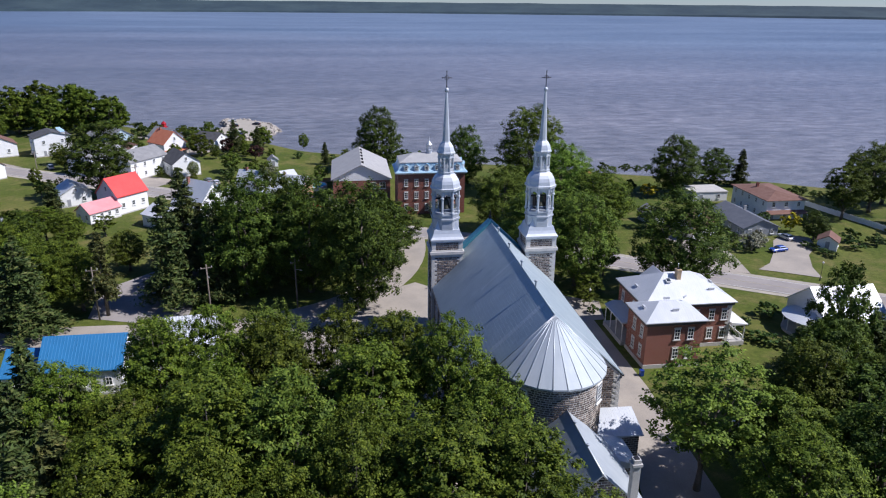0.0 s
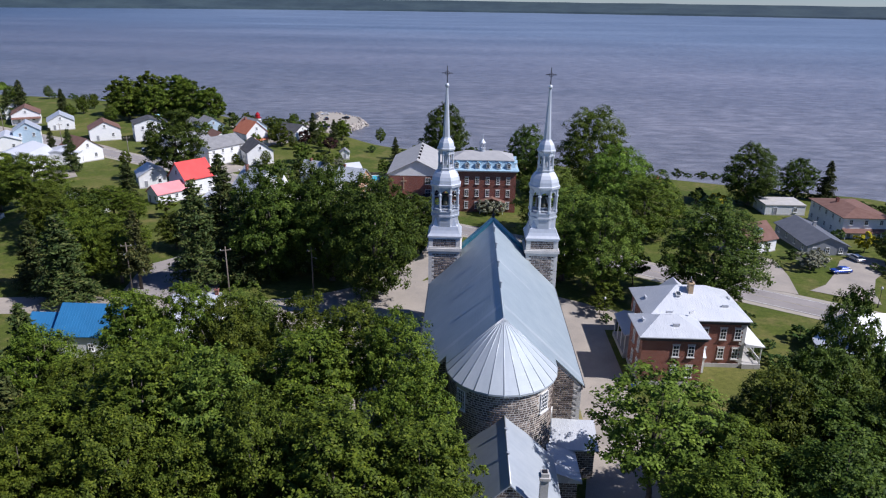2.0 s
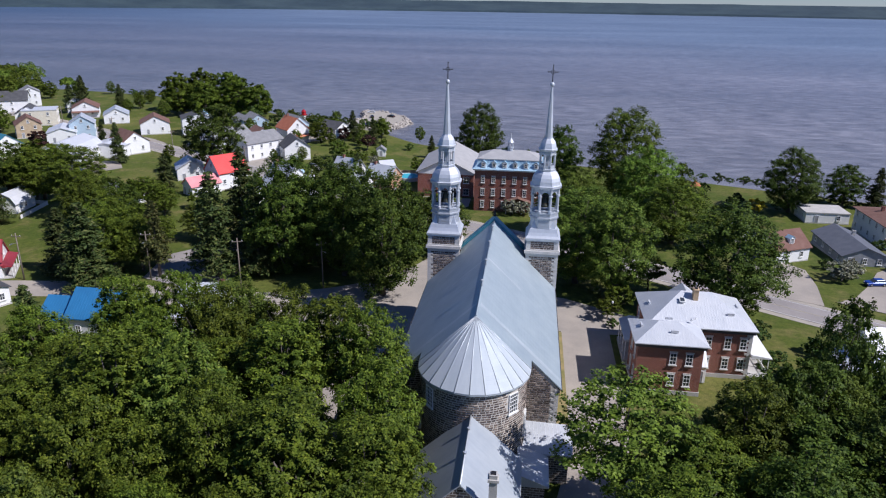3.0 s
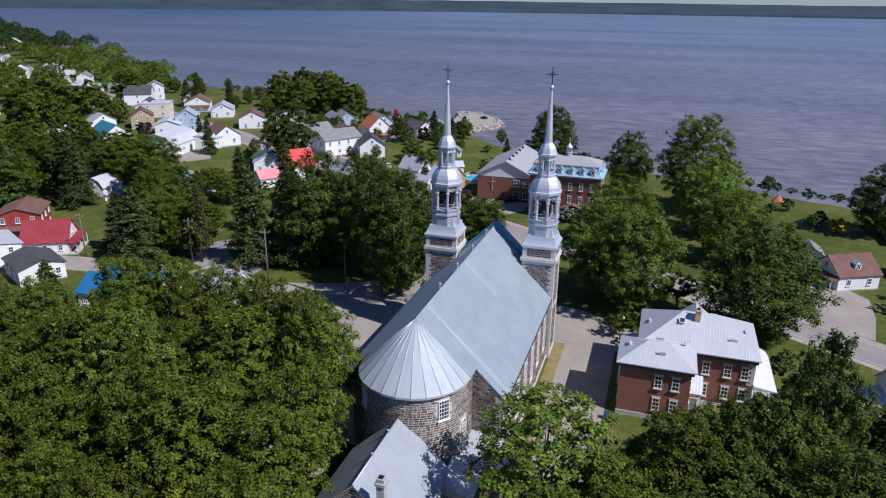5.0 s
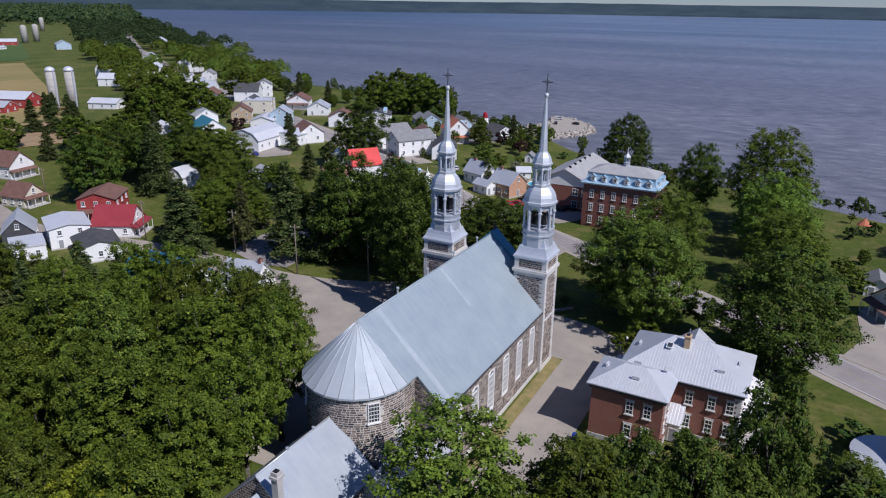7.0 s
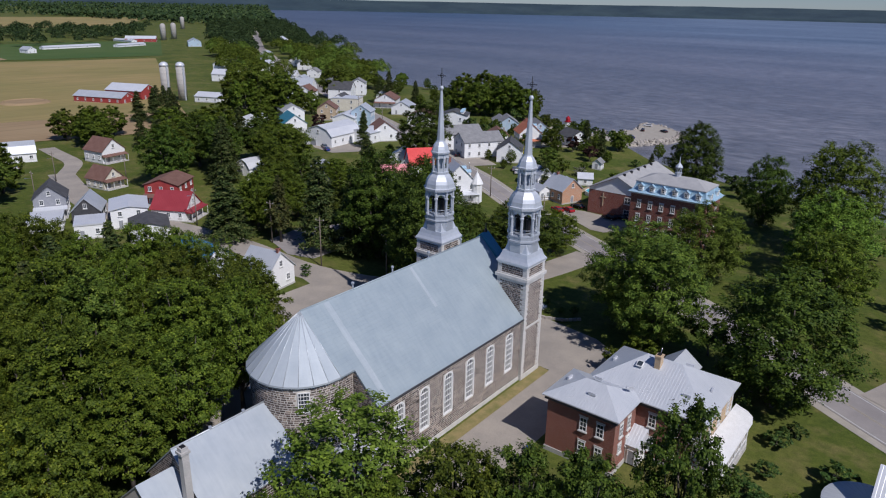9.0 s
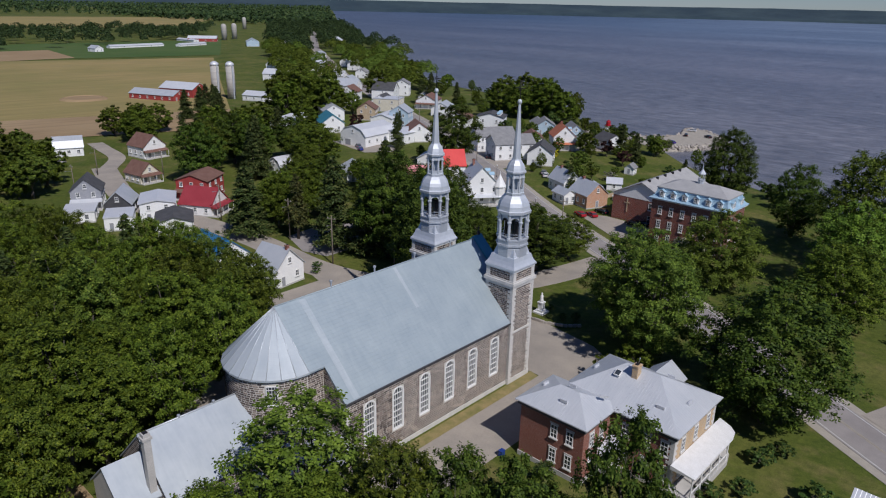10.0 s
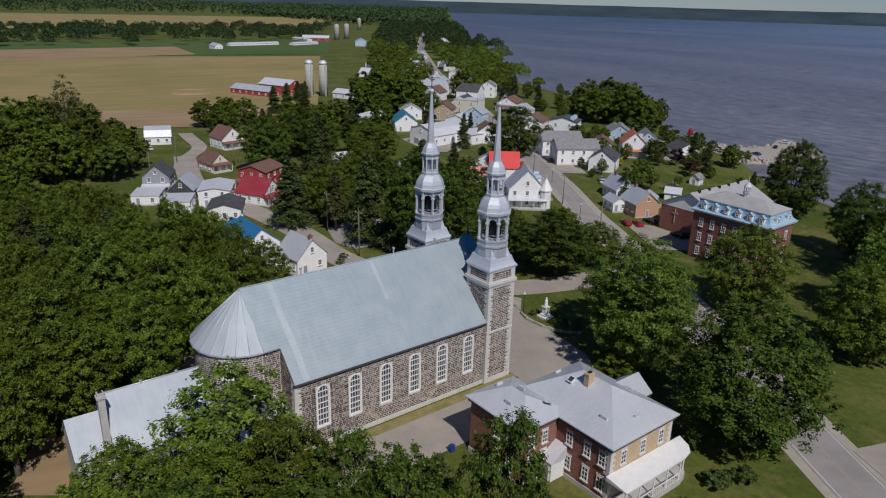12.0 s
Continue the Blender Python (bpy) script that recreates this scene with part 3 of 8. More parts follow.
def land_z(x, y):
    d = shore_y(x) - y
    g = ground_z(x, y)
    k = min(max(d / 16.0, 0.0), 1.0)
    wob = 1.2 * noise.noise(Vector((x * 0.05, y * 0.05, 3.1)))
    low = -7.6 if d >= 0 else -7.6 + d * 0.15
    return low + (g - low) * (k * k * (3 - 2 * k)) + (wob * k * (1 - k) * 3 if 0 < k < 1 else 0)


def steps(a, b, n):
    return [a + (b - a) * i / n for i in range(n + 1)]


gxs = sorted(set([-4800, -4000, -3200, -2500, -2000, -1600, -1300, -1050, -850, -700, -600, -520, -460, -420] + steps(-390, 250, 128) + [290, 340, 400, 480, 600, 800, 1100, 1500, 2200, 3200, 4800]))
gds = [-60, -20, -8, -3, 0, 2, 4, 6, 8, 10, 12, 14, 16, 19, 23] + steps(28, 330, 60) + [350, 380, 420, 470, 540, 640, 800, 1000, 1300, 1700, 2200, 3000, 4000, 6000, 8500]
gv, gf = [], []
for x in gxs:
    ys = shore_y(x)
    for d in gds:
        y = ys - d
        gv.append((x, max(y, -4900), land_z(x, y)))
nd = len(gds)
for i in range(len(gxs) - 1):
    for j in range(nd - 1):
        a = i * nd + j
        gf.append((a, a + 1, a + nd + 1, a + nd))
gm = bpy.data.meshes.new("ground")
gm.from_pydata(gv, [], gf)
gm.materials.append(M_GRASS)
for p in gm.polygons:
    p.use_smooth = True
whole("ground", gm, None, "green lawns and meadows sloping to the river", "ground")
bm = fresh()
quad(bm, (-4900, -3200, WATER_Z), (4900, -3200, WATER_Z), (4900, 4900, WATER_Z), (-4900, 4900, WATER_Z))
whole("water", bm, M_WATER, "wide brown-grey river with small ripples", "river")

# the far bank: a low wooded rise round the whole horizon of the river
bm = fresh()
rows = []
for i in range(241):
    a = radians(-62 + 172 * i / 240)       # from +y, to the left
    ring = []
    for r, h in ((4480, -7.5), (4492, 3), (4600, 16), (4760, 40), (4850, 59)):
        wob = noise.noise(Vector((i * 0.33, r * 0.01, 0.7))) * 2.5 + noise.noise(Vector((i * 0.09, 2.0, r * 0.003))) * 3
        rr = r + 60 * noise.noise(Vector((i * 0.05, 9.0, 0)))
        ring.append(bm.verts.new((-rr * math.sin(a), rr * math.cos(a), h + (wob if h > 0 else 0))))
    rows.append(ring)
for a, b in zip(rows, rows[1:]):
    for j in range(4):
        bm.faces.new((a[j], a[j + 1], b[j + 1], b[j]))
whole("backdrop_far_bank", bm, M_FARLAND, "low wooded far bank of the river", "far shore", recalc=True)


def ribbon(name, pts, half_l, half_r, lift, material, label, category="road", step=4.0):
    """A strip along a polyline, laid on the ground; widths to the left and right of the line."""
    P = []
    for (x0, y0), (x1, y1) in zip(pts, pts[1:]):
        n = max(1, int(math.hypot(x1 - x0, y1 - y0) / step))
        P += [(x0 + (x1 - x0) * i / n, y0 + (y1 - y0) * i / n) for i in range(n)]
    P.append(pts[-1])
    sm = P[:]
    for _ in range(6):
        sm = [sm[0]] + [((a[0] + 2 * b[0] + c[0]) / 4, (a[1] + 2 * b[1] + c[1]) / 4) for a, b, c in zip(sm, sm[1:], sm[2:])] + [sm[-1]]
    bm = fresh()
    prev = None
    for i, (x, y) in enumerate(sm):
        ax, ay = sm[max(i - 1, 0)]
        bx, by = sm[min(i + 1, len(sm) - 1)]
        L = math.hypot(bx - ax, by - ay) or 1
        nx, ny = -(by - ay) / L, (bx - ax) / L
        cols = []
        for k in range(5):
            o = half_l + (-half_r - half_l) * k / 4
            px, py = x + nx * o, y + ny * o
            cols.append(bm.verts.new((px, py, ground_z(px, py) + lift)))
        edge = [bm.verts.new((cols[0].co.x, cols[0].co.y, cols[0].co.z - lift - 0.1)), bm.verts.new((cols[4].co.x, cols[4].co.y, cols[4].co.z - lift - 0.1))]
        ring = [edge[0], *cols, edge[1]]
        if prev:
            for k in range(6):
                bm.faces.new((prev[k], prev[k + 1], ring[k + 1], ring[k]))
        prev = ring
    return whole(name, bm, material, label, category, recalc=False)


def patch(name, pts, lift, material, label, category, cells=10.0):
    """A flat area inside an outline, laid on the ground."""
    bm = fresh()
    f = bm.faces.new([bm.verts.new((x, y, 0)) for x, y in pts])
    bmesh.ops.triangulate(bm, faces=[f])
    for _ in range(4):
        longer = [e for e in bm.edges if e.calc_length() > cells]
        if longer:
            bmesh.ops.subdivide_edges(bm, edges=longer, cuts=1)
            bmesh.ops.triangulate(bm, faces=bm.faces[:])
    for v in bm.verts:
        v.co.z = ground_z(v.co.x, v.co.y) + lift
    bm.normal_update()
    if sum(f.normal.z for f in bm.faces) < 0:
        bmesh.ops.reverse_faces(bm, faces=bm.faces[:])
    return whole(name, bm, material, label, category)


MAIN = [(330, -170), (200, -70), (120, -18), (75, 11), (57, 22), (39, 34.5), (20, 47.5), (-5, 65), (-32, 82), (-64.5, 100.4), (-110.5, 128.2), (-191.7, 177.5), (-426, 318), (-700, 500), (-1100, 800)]
ribbon("road_shoulder", MAIN, 5.6, 5.6, 0.05, M_SHOULDER, "pale gravel shoulder of the main street", "roadside")
ribbon("road", MAIN, 4.0, 4.0, 0.09, M_ASPHALT, "worn grey asphalt main street", "road")
for off, mat_, w in ((3.6, M_PAINT, 0.07), (-3.6, M_PAINT, 0.07), (0.15, M_YELLOWPAINT, 0.06), (-0.15, M_YELLOWPAINT, 0.06)):
    ribbon("road_marking", MAIN[:12], off + w, -off + w, 0.1, mat_, "faded painted line on the main street", "road marking")
# side street west of the church, running away from its front
ribbon("side_street", [(-9, 62), (-10, 45), (-16, 27), (-30, 13), (-52, 6.5), (-77, 9), (-105, 6), (-128, 0), (-150, 4), (-185, 14)], 4.0, 4.0, 0.06, M_LOT, "dusty side street of pale asphalt", "road")
patch("church_yard_west", [(-11.2, 14), (-11.2, -44), (-22, -44), (-36, -24), (-46, -10), (-46, 3), (-50, 4), (-34, 14), (-24, 22), (-12, 26)], 0.045, M_LOT, "pale worn parking ground beside the church", "parking lot")
patch("side_lot", [(-57, 14), (-57, 26), (-60, 42), (-69, 41), (-78, 30), (-76, 16), (-64, 12)], 0.045, M_ASPHALT, "dark asphalt lot under the spruces", "parking lot")
ribbon("farm_lane", [(-232, 30), (-213, 27), (-196, 26), (-186, 16), (-168, 6.5), (-146, 4), (-128, 2)], 3.0, 3.0, 0.1, M_LOT, "pale lane past the cottages", "road")
patch("workshop_lot", [(-172.3, 106.9), (-143.3, 101.1), (-136.6, 110.8), (-143.3, 120.5), (-174.3, 118.5)], 0.07, M_LOT, "grey gravel lot before the workshop", "parking lot")
patch("duplex_lot", [(-87.3, 120.5), (-81.5, 128.2), (-106.6, 144.6), (-122.1, 151.4), (-118.2, 137.9)], 0.07, M_LOT, "grey parking strip before the duplexes", "parking lot")
patch("riverside_lot", [(-88, 170), (-78, 178), (-92, 205), (-108, 222), (-118, 214), (-96, 192)], 0.07, M_LOT, "pale gravel lane to the rock pier", "parking lot")
patch("store_lot", [(-143.3, 155.3), (-153, 163), (-197.5, 188.1), (-203.3, 180.4), (-182, 168.8)], 0.075, M_LOT, "pale lot beside the stores", "parking lot")
patch("red_house_drive", [(-79.5, 85.7), (-73.7, 90.5), (-66.2, 93.8), (-62.8, 90.6), (-73.7, 83.7)], 0.075, M_LOT, "curved pale drive by the red-roofed house", "driveway")
patch("cottage_lot", [(55.5, 28.5), (61, 25.5), (66.5, 23), (69, 34), (70, 44), (64, 53), (60, 58), (58.5, 50), (59, 38)], 0.105, M_LOT, "grey asphalt drive before the white cottage", "driveway")
patch("dirt_track", [(-2.7, -68.6), (-11.2, -65.2), (-14.0, -62.3), (-12.2, -60.3), (-7.7, -60.3), (1.5, -62.8)], 0.05, M_SOIL, "bare brown dirt track beside the sacristy", "path", 3.0)
patch("church_forecourt", [(-16, 24), (-13, 3.4), (24, 3.4), (26, 12), (14, 19), (2, 21), (-6, 22), (-11, 27)], 0.055, M_LOT, "grey asphalt forecourt before the church towers", "forecourt")
patch("church_drive", [(13.0, 4.2), (13.0, -33), (10, -48), (11, -62), (17, -66), (20, -48), (21.8, -22), (21.8, 4.2)], 0.07, M_LOT, "pale concrete drive between church and rectory", "driveway")
patch("lawn_strip", [(11.15, 3.6), (11.15, -37), (13.1, -36), (13.1, 3.0)], 0.085, M_DRYGRASS, "dry grass strip along the stone wall", "grass strip")
patch("convent_parking", [(-34, 93), (-20, 84), (-16, 84), (-12, 90), (-12, 99), (-31, 100), (-37, 97)], 0.1, M_LOT, "grey asphalt parking beside the brick chapel", "parking lot")
patch("hotel_drive", [(70, 25.4), (76, 22), (81.5, 18.6), (83.5, 25), (88, 33), (94, 39), (97, 46), (92, 50), (86, 45), (80, 35.5), (75, 29)], 0.11, M_LOT, "pale curved residential drive", "driveway")
# farmland beyond the village
def field(name, a, b, c, d, lift, material, label):
    """A four-cornered field, laid on the flat land in a coarse grid."""
    bm = fresh()
    n = 6
    g = [[None] * (n + 1) for _ in range(n + 1)]
    for i in range(n + 1):
        for j in range(n + 1):
            u, w = i / n, j / n
            x = (a[0] * (1 - u) + b[0] * u) * (1 - w) + (d[0] * (1 - u) + c[0] * u) * w
            y = (a[1] * (1 - u) + b[1] * u) * (1 - w) + (d[1] * (1 - u) + c[1] * u) * w
            g[i][j] = bm.verts.new((x, y, ground_z(x, y) + lift))
    for i in range(n):
        for j in range(n):
            bm.faces.new((g[i][j], g[i + 1][j], g[i + 1][j + 1], g[i][j + 1]))
    bm.normal_update()
    if bm.faces[0].normal.z < 0 if bm.faces.ensure_lookup_table() is None else False:
        bmesh.ops.reverse_faces(bm, faces=bm.faces[:])
    return whole(name, bm, material, label, "field")


field("field_soil", (-345, -240), (-226, 96), (-285, 125), (-420, -240), 0.22, M_SOIL, "bare brown ploughed strip behind the village")
field("field_tan", (-420, -240), (-285, 125), (-625, 310), (-800, -240), 0.24, M_TANFIELD, "pale ripening grain field")
field("field_green", (-713, 60), (-652, 334), (-915, 490), (-945, -100), 0.26, M_CROP, "bright green crop field by the farm sheds")
field("field_soil_west", (-640, -240), (-690, 195), (-812, 212), (-800, -240), 0.3, M_SOIL, "light brown bare field")
field("field_tan_far", (-1180, -500), (-1420, 700), (-2000, 1120), (-2350, -500), 0.5, M_TANFIELD, "distant tan stubble field")



def pier():
    top = [(-106, 238), (-88, 226), (-74, 236), (-66, 250), (-62, 264), (-66, 277), (-80, 291), (-89, 295), (-92, 288), (-86, 272), (-89, 258), (-102, 249)]
    cx, cy = -80, 258
    bm = fresh()
    hi = [bm.verts.new((x, y, -4.7)) for x, y in top]
    lo = [bm.verts.new((x + (x - cx) * 0.2, y + (y - cy) * 0.13, -8.2)) for x, y in top]
    bm.faces.new(hi)
    for i in range(len(top)):
        j = (i + 1) % len(top)
        bm.faces.new((lo[i], lo[j], hi[j], hi[i]))
    p = whole("pier", bm, M_SHOULDER, "pale gravel-topped rock pier reaching into the river", "pier", recalc=True)
    rk = random.Random(4)
    shapes = []
    for k in range(5):
        b = fresh()
        bmesh.ops.create_icosphere(b, subdivisions=1, radius=1.0)
        for v in b.verts:
            v.co *= rk.uniform(0.65, 1.15)
            v.co.z *= 0.7
        shapes.append(mesh_of("boulder", b, M_ROCK))
    n = 0
    for i in range(len(top)):
        (x0, y0), (x1, y1) = top[i], top[(i + 1) % len(top)]
        d = math.hypot(x1 - x0, y1 - y0)
        for _ in range(int(d * 3.2)):
            f, o = rk.random(), rk.uniform(-0.12, 1)
            x, y = x0 + (x1 - x0) * f, y0 + (y1 - y0) * f
            x, y = x + (x - cx) * 0.24 * o, y + (y - cy) * 0.13 * o
            part("boulder", shapes[n % 5], None, p, m=pose(x, y, -4.7 - 2.9 * o, rk.uniform(0, 90), 0, rk.uniform(0, 360)) @ Matrix.Scale(rk.uniform(0.5, 1.3), 4))
            n += 1


pier()
# boulders along the water's edge
rk = random.Random(14)
bm = fresh()
for _ in range(900):
    x = rk.uniform(-300, 150)
    y = shore_y(x) - rk.uniform(-1.5, 5)
    s = rk.uniform(0.25, 0.9)
    m = pose(x, y, land_z(x, y) + 0.1, rk.uniform(0, 180), rk.uniform(0, 180), 0) @ Matrix.Diagonal((s, s * rk.uniform(0.6, 1), s * 0.6, 1))
    bmesh.ops.create_cube(bm, size=1.6, matrix=m)
whole("shore_rocks", bm, M_ROCK, "pale boulders along the river's edge", "rocks", "stuff")


# ---- the church ----
church = thing("church", "grey stone parish church with tin roof and twin silver steeples", "church")
EAVE, RIDGE, SLOPE = 11.1, 21.6, (21.6 - 11.1) / 11.0
APSE_Y, APSE_R = -38.4, 7.0
APSE_E = RIDGE - SLOPE * APSE_R


def arched_wall(bm, length, z0, z1, openings, thick):
    """A wall in the plane y=0 facing -y, from x=0; openings: (middle, sill, width, top) with round heads."""
    n = 12
    x = 0.0

    def face(*p):
        quad(bm, *[(a, 0, b) for a, b in p])

    for c, sill, w, top in openings:
        l, r, spring = c - w / 2, c + w / 2, top - w / 2
        face((x, z0), (l, z0), (l, z1), (x, z1))
        face((l, z0), (r, z0), (r, sill), (l, sill))
        arc = [(c + w / 2 * math.cos(math.pi * i / n), spring + w / 2 * math.sin(math.pi * i / n)) for i in range(n + 1)]
        for (ax, az), (bx, bz) in zip(arc, arc[1:]):
            face((bx, bz), (ax, az), (ax, z1), (bx, z1))
        rim = [(l, sill), (r, sill)] + arc
        for (ax, az), (bx, bz) in zip(rim, rim[1:] + rim[:1]):
            quad(bm, (ax, 0, az), (ax, thick, az), (bx, thick, bz), (bx, 0, bz))
        x = r
    face((x, z0), (length, z0), (length, z1), (x, z1))


NAVE_S, NAVE_N, NX = -36.0, -2.6, 10.6
WIN = [(-31.85, 3.2, 1.75, 9.45), (-26.75, 3.2, 1.75, 9.45), (-21.55, 3.2, 1.75, 9.45), (-16.4, 3.2, 1.75, 9.45), (-11.25, 3.2, 1.75, 9.45), (-6.0, 3.2, 1.75, 9.45)]
for side in (1, -1):
    bm = fresh()
    L = NAVE_N - NAVE_S
    ops = [(c - NAVE_S, s, w, t) for c, s, w, t in WIN] if side > 0 else [(NAVE_N - c, s, w, t) for c, s, w, t in WIN[::-1]]
    arched_wall(bm, L, -0.2, EAVE - 0.1, ops, 0.45)
    m = pose(side * NX, NAVE_S if side > 0 else NAVE_N, 0, 0, 0, 90 * side)
    part("nave_wall", bm, M_MORTAR, church, "dark rubble stone wall with pale mortar", m)
    for c, s, w, t in WIN:
        window(church, side * (NX - 0.22), c, s, 90 * side, w, t - s, 4, 7, True, None, True, 0.2, "arched_window")
    # pale surrounds
    for c, s, w, t in WIN:
        bm = fresh()
        n, sp = 14, t - w / 2
        arc = [(math.cos(math.pi * i / n), math.sin(math.pi * i / n)) for i in range(n + 1)]
        ring = [((w / 2 + 0.0), s)] + [(w / 2 * a, sp + w / 2 * b) for a, b in arc] + [(-w / 2, s)]
        out = [((w / 2 + 0.2), s)] + [((w / 2 + 0.2) * a, sp + (w / 2 + 0.2) * b) for a, b in arc] + [(-w / 2 - 0.2, s)]
        for i in range(len(ring) - 1):
            p = [ring[i], out[i], out[i + 1], ring[i + 1]]
            lo = [bm.verts.new((a, -0.07, b)) for a, b in p]
            hi = [bm.verts.new((a, 0.02, b)) for a, b in p]
            bm.faces.new(lo)
            for q in range(4):
                bm.faces.new((lo[q], hi[q], hi[(q + 1) % 4], lo[(q + 1) % 4]))
        part("window_surround", bm, M_WHITE, church, m=pose(side * NX, c, 0, 0, 0, 90 * side), recalc=True)
    bm = fresh()
    box(bm, 0, L, -0.12, 0.1, -0.1, 0.7)
    part("plinth", bm, M_ASHLAR, church, m=m)
    bm = fresh()
    box(bm, -0.2, L + 0.1, -0.22, 0.05, EAVE - 0.55, EAVE - 0.2)
    part("cornice", bm, M_DARKSIDE, church, m=m)

# south end of the nave, beside the choir
for s in (-1, 1):
    bm = fresh()
    zi = RIDGE - SLOPE * 6.0 - 0.3
    p = [(s * 6.0, NAVE_S, -0.2), (s * NX, NAVE_S, -0.2), (s * NX, NAVE_S, EAVE), (s * 6.0, NAVE_S, zi)]
    quad(bm, *(p if s > 0 else p[::-1]))
    part("end_wall", bm, M_MORTAR, church)
# north front, with gable, seen over the roof
bm = fresh()
quad(bm, (NX, 2.2, -0.2), (-NX, 2.2, -0.2), (-NX, 2.2, EAVE), (0, 2.2, RIDGE), (NX, 2.2, EAVE))
quad(bm, (-5.8, 2.2, 0), (5.8, 2.2, 0), (5.8, 1.2, 0), (-5.8, 1.2, 0))
part("front_wall", bm, M_STONE, church)
bm = fresh()
for s in (-1, 1):
    a = [(0, RIDGE + 0.55), (s * 5.9, RIDGE + 0.55 - 5.9 * SLOPE), (s * 5.9, RIDGE - 5.9 * SLOPE - 0.2), (0, RIDGE - 0.2)]
    for y0, y1 in ((0.6, 2.6),):
        lo = [bm.verts.new((x, y0, z)) for x, z in a]
        hi = [bm.verts.new((x, y1, z)) for x, z in a]
        bm.faces.new(lo)
        bm.faces.new(hi[::-1])
        for q in range(4):
            bm.faces.new((lo[q], hi[q], hi[(q + 1) % 4], lo[(q + 1) % 4]))
part("gable_coping", bm, M_TEAL, church, "blue-grey metal gable coping", recalc=True)
bm = fresh()
lathe(bm, [(0.28, RIDGE + 0.5), (0.28, RIDGE + 0.9), (0.12, RIDGE + 1.1), (0.1, RIDGE + 1.9), (0.0, RIDGE + 2.1)], 8, 0, 1.9)
part("gable_finial", bm, M_IRON, church)

# main roof: two slopes, running on over the choir
for s in (-1, 1):
    bm = fresh()
    zc = RIDGE - SLOPE * APSE_R
    top = [(0, 0.6, RIDGE), (0, APSE_Y, RIDGE), (s * APSE_R, APSE_Y, zc), (s * APSE_R, NAVE_S - 0.1, zc), (s * 11.0, NAVE_S - 0.1, EAVE), (s * 11.0, -2.75, EAVE), (s * 5.6, -2.75, RIDGE - SLOPE * 5.6), (s * 5.6, 0.6, RIDGE - SLOPE * 5.6)]
    hi = [bm.verts.new(p) for p in top]
    lo = [bm.verts.new((x, y, z - 0.22)) for x, y, z in top]
    bm.faces.new(hi)
    bm.faces.new(lo[::-1])
    n = len(top)
    for i in range(n):
        bm.faces.new((hi[i], lo[i], lo[(i + 1) % n], hi[(i + 1) % n]))
    bmesh.ops.recalc_face_normals(bm, faces=bm.faces[:])
    part("roof", bm, M_ROOF, church, "weathered blue-grey tin roof slope")
    # pale flashing strip across the slope
    sl_ = Vector((s, 0, -SLOPE)).normalized()
    up_ = Vector((s * SLOPE, 0, 1)).normalized() * 0.02
    for u0, u1, yy0, yy1 in ((0.2, 10.9, -34.7, -33.75), (0.2, 5.2, -17.9, -17.35)):
        bm = fresh()
        k_ = 1 / sl_.x * s
        p_ = [Vector((0, yy, RIDGE)) + sl_ * (u * abs(k_)) + up_ for u, yy in ((u0, yy0), (u1, yy0), (u1, yy1), (u0, yy1))]
        quad(bm, *(p_ if s > 0 else p_[::-1]))
        part("flashing", bm, M_FLASH, church)
    bm = fresh()
    box(bm, -0.12, 0.12, -2.75 - NAVE_S - 33.4, 33.3, -0.1, 0.14)
    part("gutter", bm, M_DARKSIDE, church, m=pose(s * 11.0, NAVE_S, EAVE - 0.2))
bm = fresh()
tube(bm, (0, 0.7, RIDGE + 0.02), (0, APSE_Y, RIDGE + 0.02), 0.1, 0.1, 8)
part("ridge_cap", bm, M_ROOF, church)
for y in (-5.1, -13.2, -21.3, -29.2):
    bm = fresh()
    lathe(bm, [(0.12, 0), (0.12, 0.75), (0.22, 0.78), (0.22, 1.02), (0.0, 1.12)], 8)
    part("ridge_vent", bm, M_SILVER_DARK, church, m=pose(0, y, RIDGE))

# apse: faceted half cone on a round stone wall
N_F = 12
ang = [math.pi + math.pi * i / N_F for i in range(N_F + 1)]
bm = fresh()
apex = bm.verts.new((0, APSE_Y, RIDGE + 0.02))
rim = [bm.verts.new((APSE_R * 1.0 * math.cos(a), APSE_Y + APSE_R * math.sin(a), APSE_E)) for a in ang]
und = [bm.verts.new((APSE_R * math.cos(a), APSE_Y + APSE_R * math.sin(a), APSE_E - 0.25)) for a in ang]
inn = [bm.verts.new((6.3 * math.cos(a), APSE_Y + 6.3 * math.sin(a), APSE_E - 0.25)) for a in ang]
for i in range(N_F):
    bm.faces.new((rim[i], rim[i + 1], apex))
    bm.faces.new((und[i], und[i + 1], rim[i + 1], rim[i]))
    bm.faces.new((inn[i], inn[i + 1], und[i + 1], und[i]))
part("apse_roof", bm, M_APSE, church, "pale tin half-cone roof of the apse")
for a in ang[::1]:
    bm = fresh()
    tube(bm, (0, APSE_Y, RIDGE + 0.03), (APSE_R * math.cos(a), APSE_Y + APSE_R * math.sin(a), APSE_E + 0.015), 0.035, 0.055, 6)
    part("apse_rib", bm, M_BATTEN, church)
bm = fresh()
WR = 6.55
NS = 42
ws = [math.pi + math.pi * i / NS for i in range(NS + 1)]
lo = [(WR * math.cos(a), APSE_Y + WR * math.sin(a)) for a in ws]
lo = [(-WR, NAVE_S)] + lo + [(WR, NAVE_S)]
run = 0.0
uvl = bm.loops.layers.uv.verify()
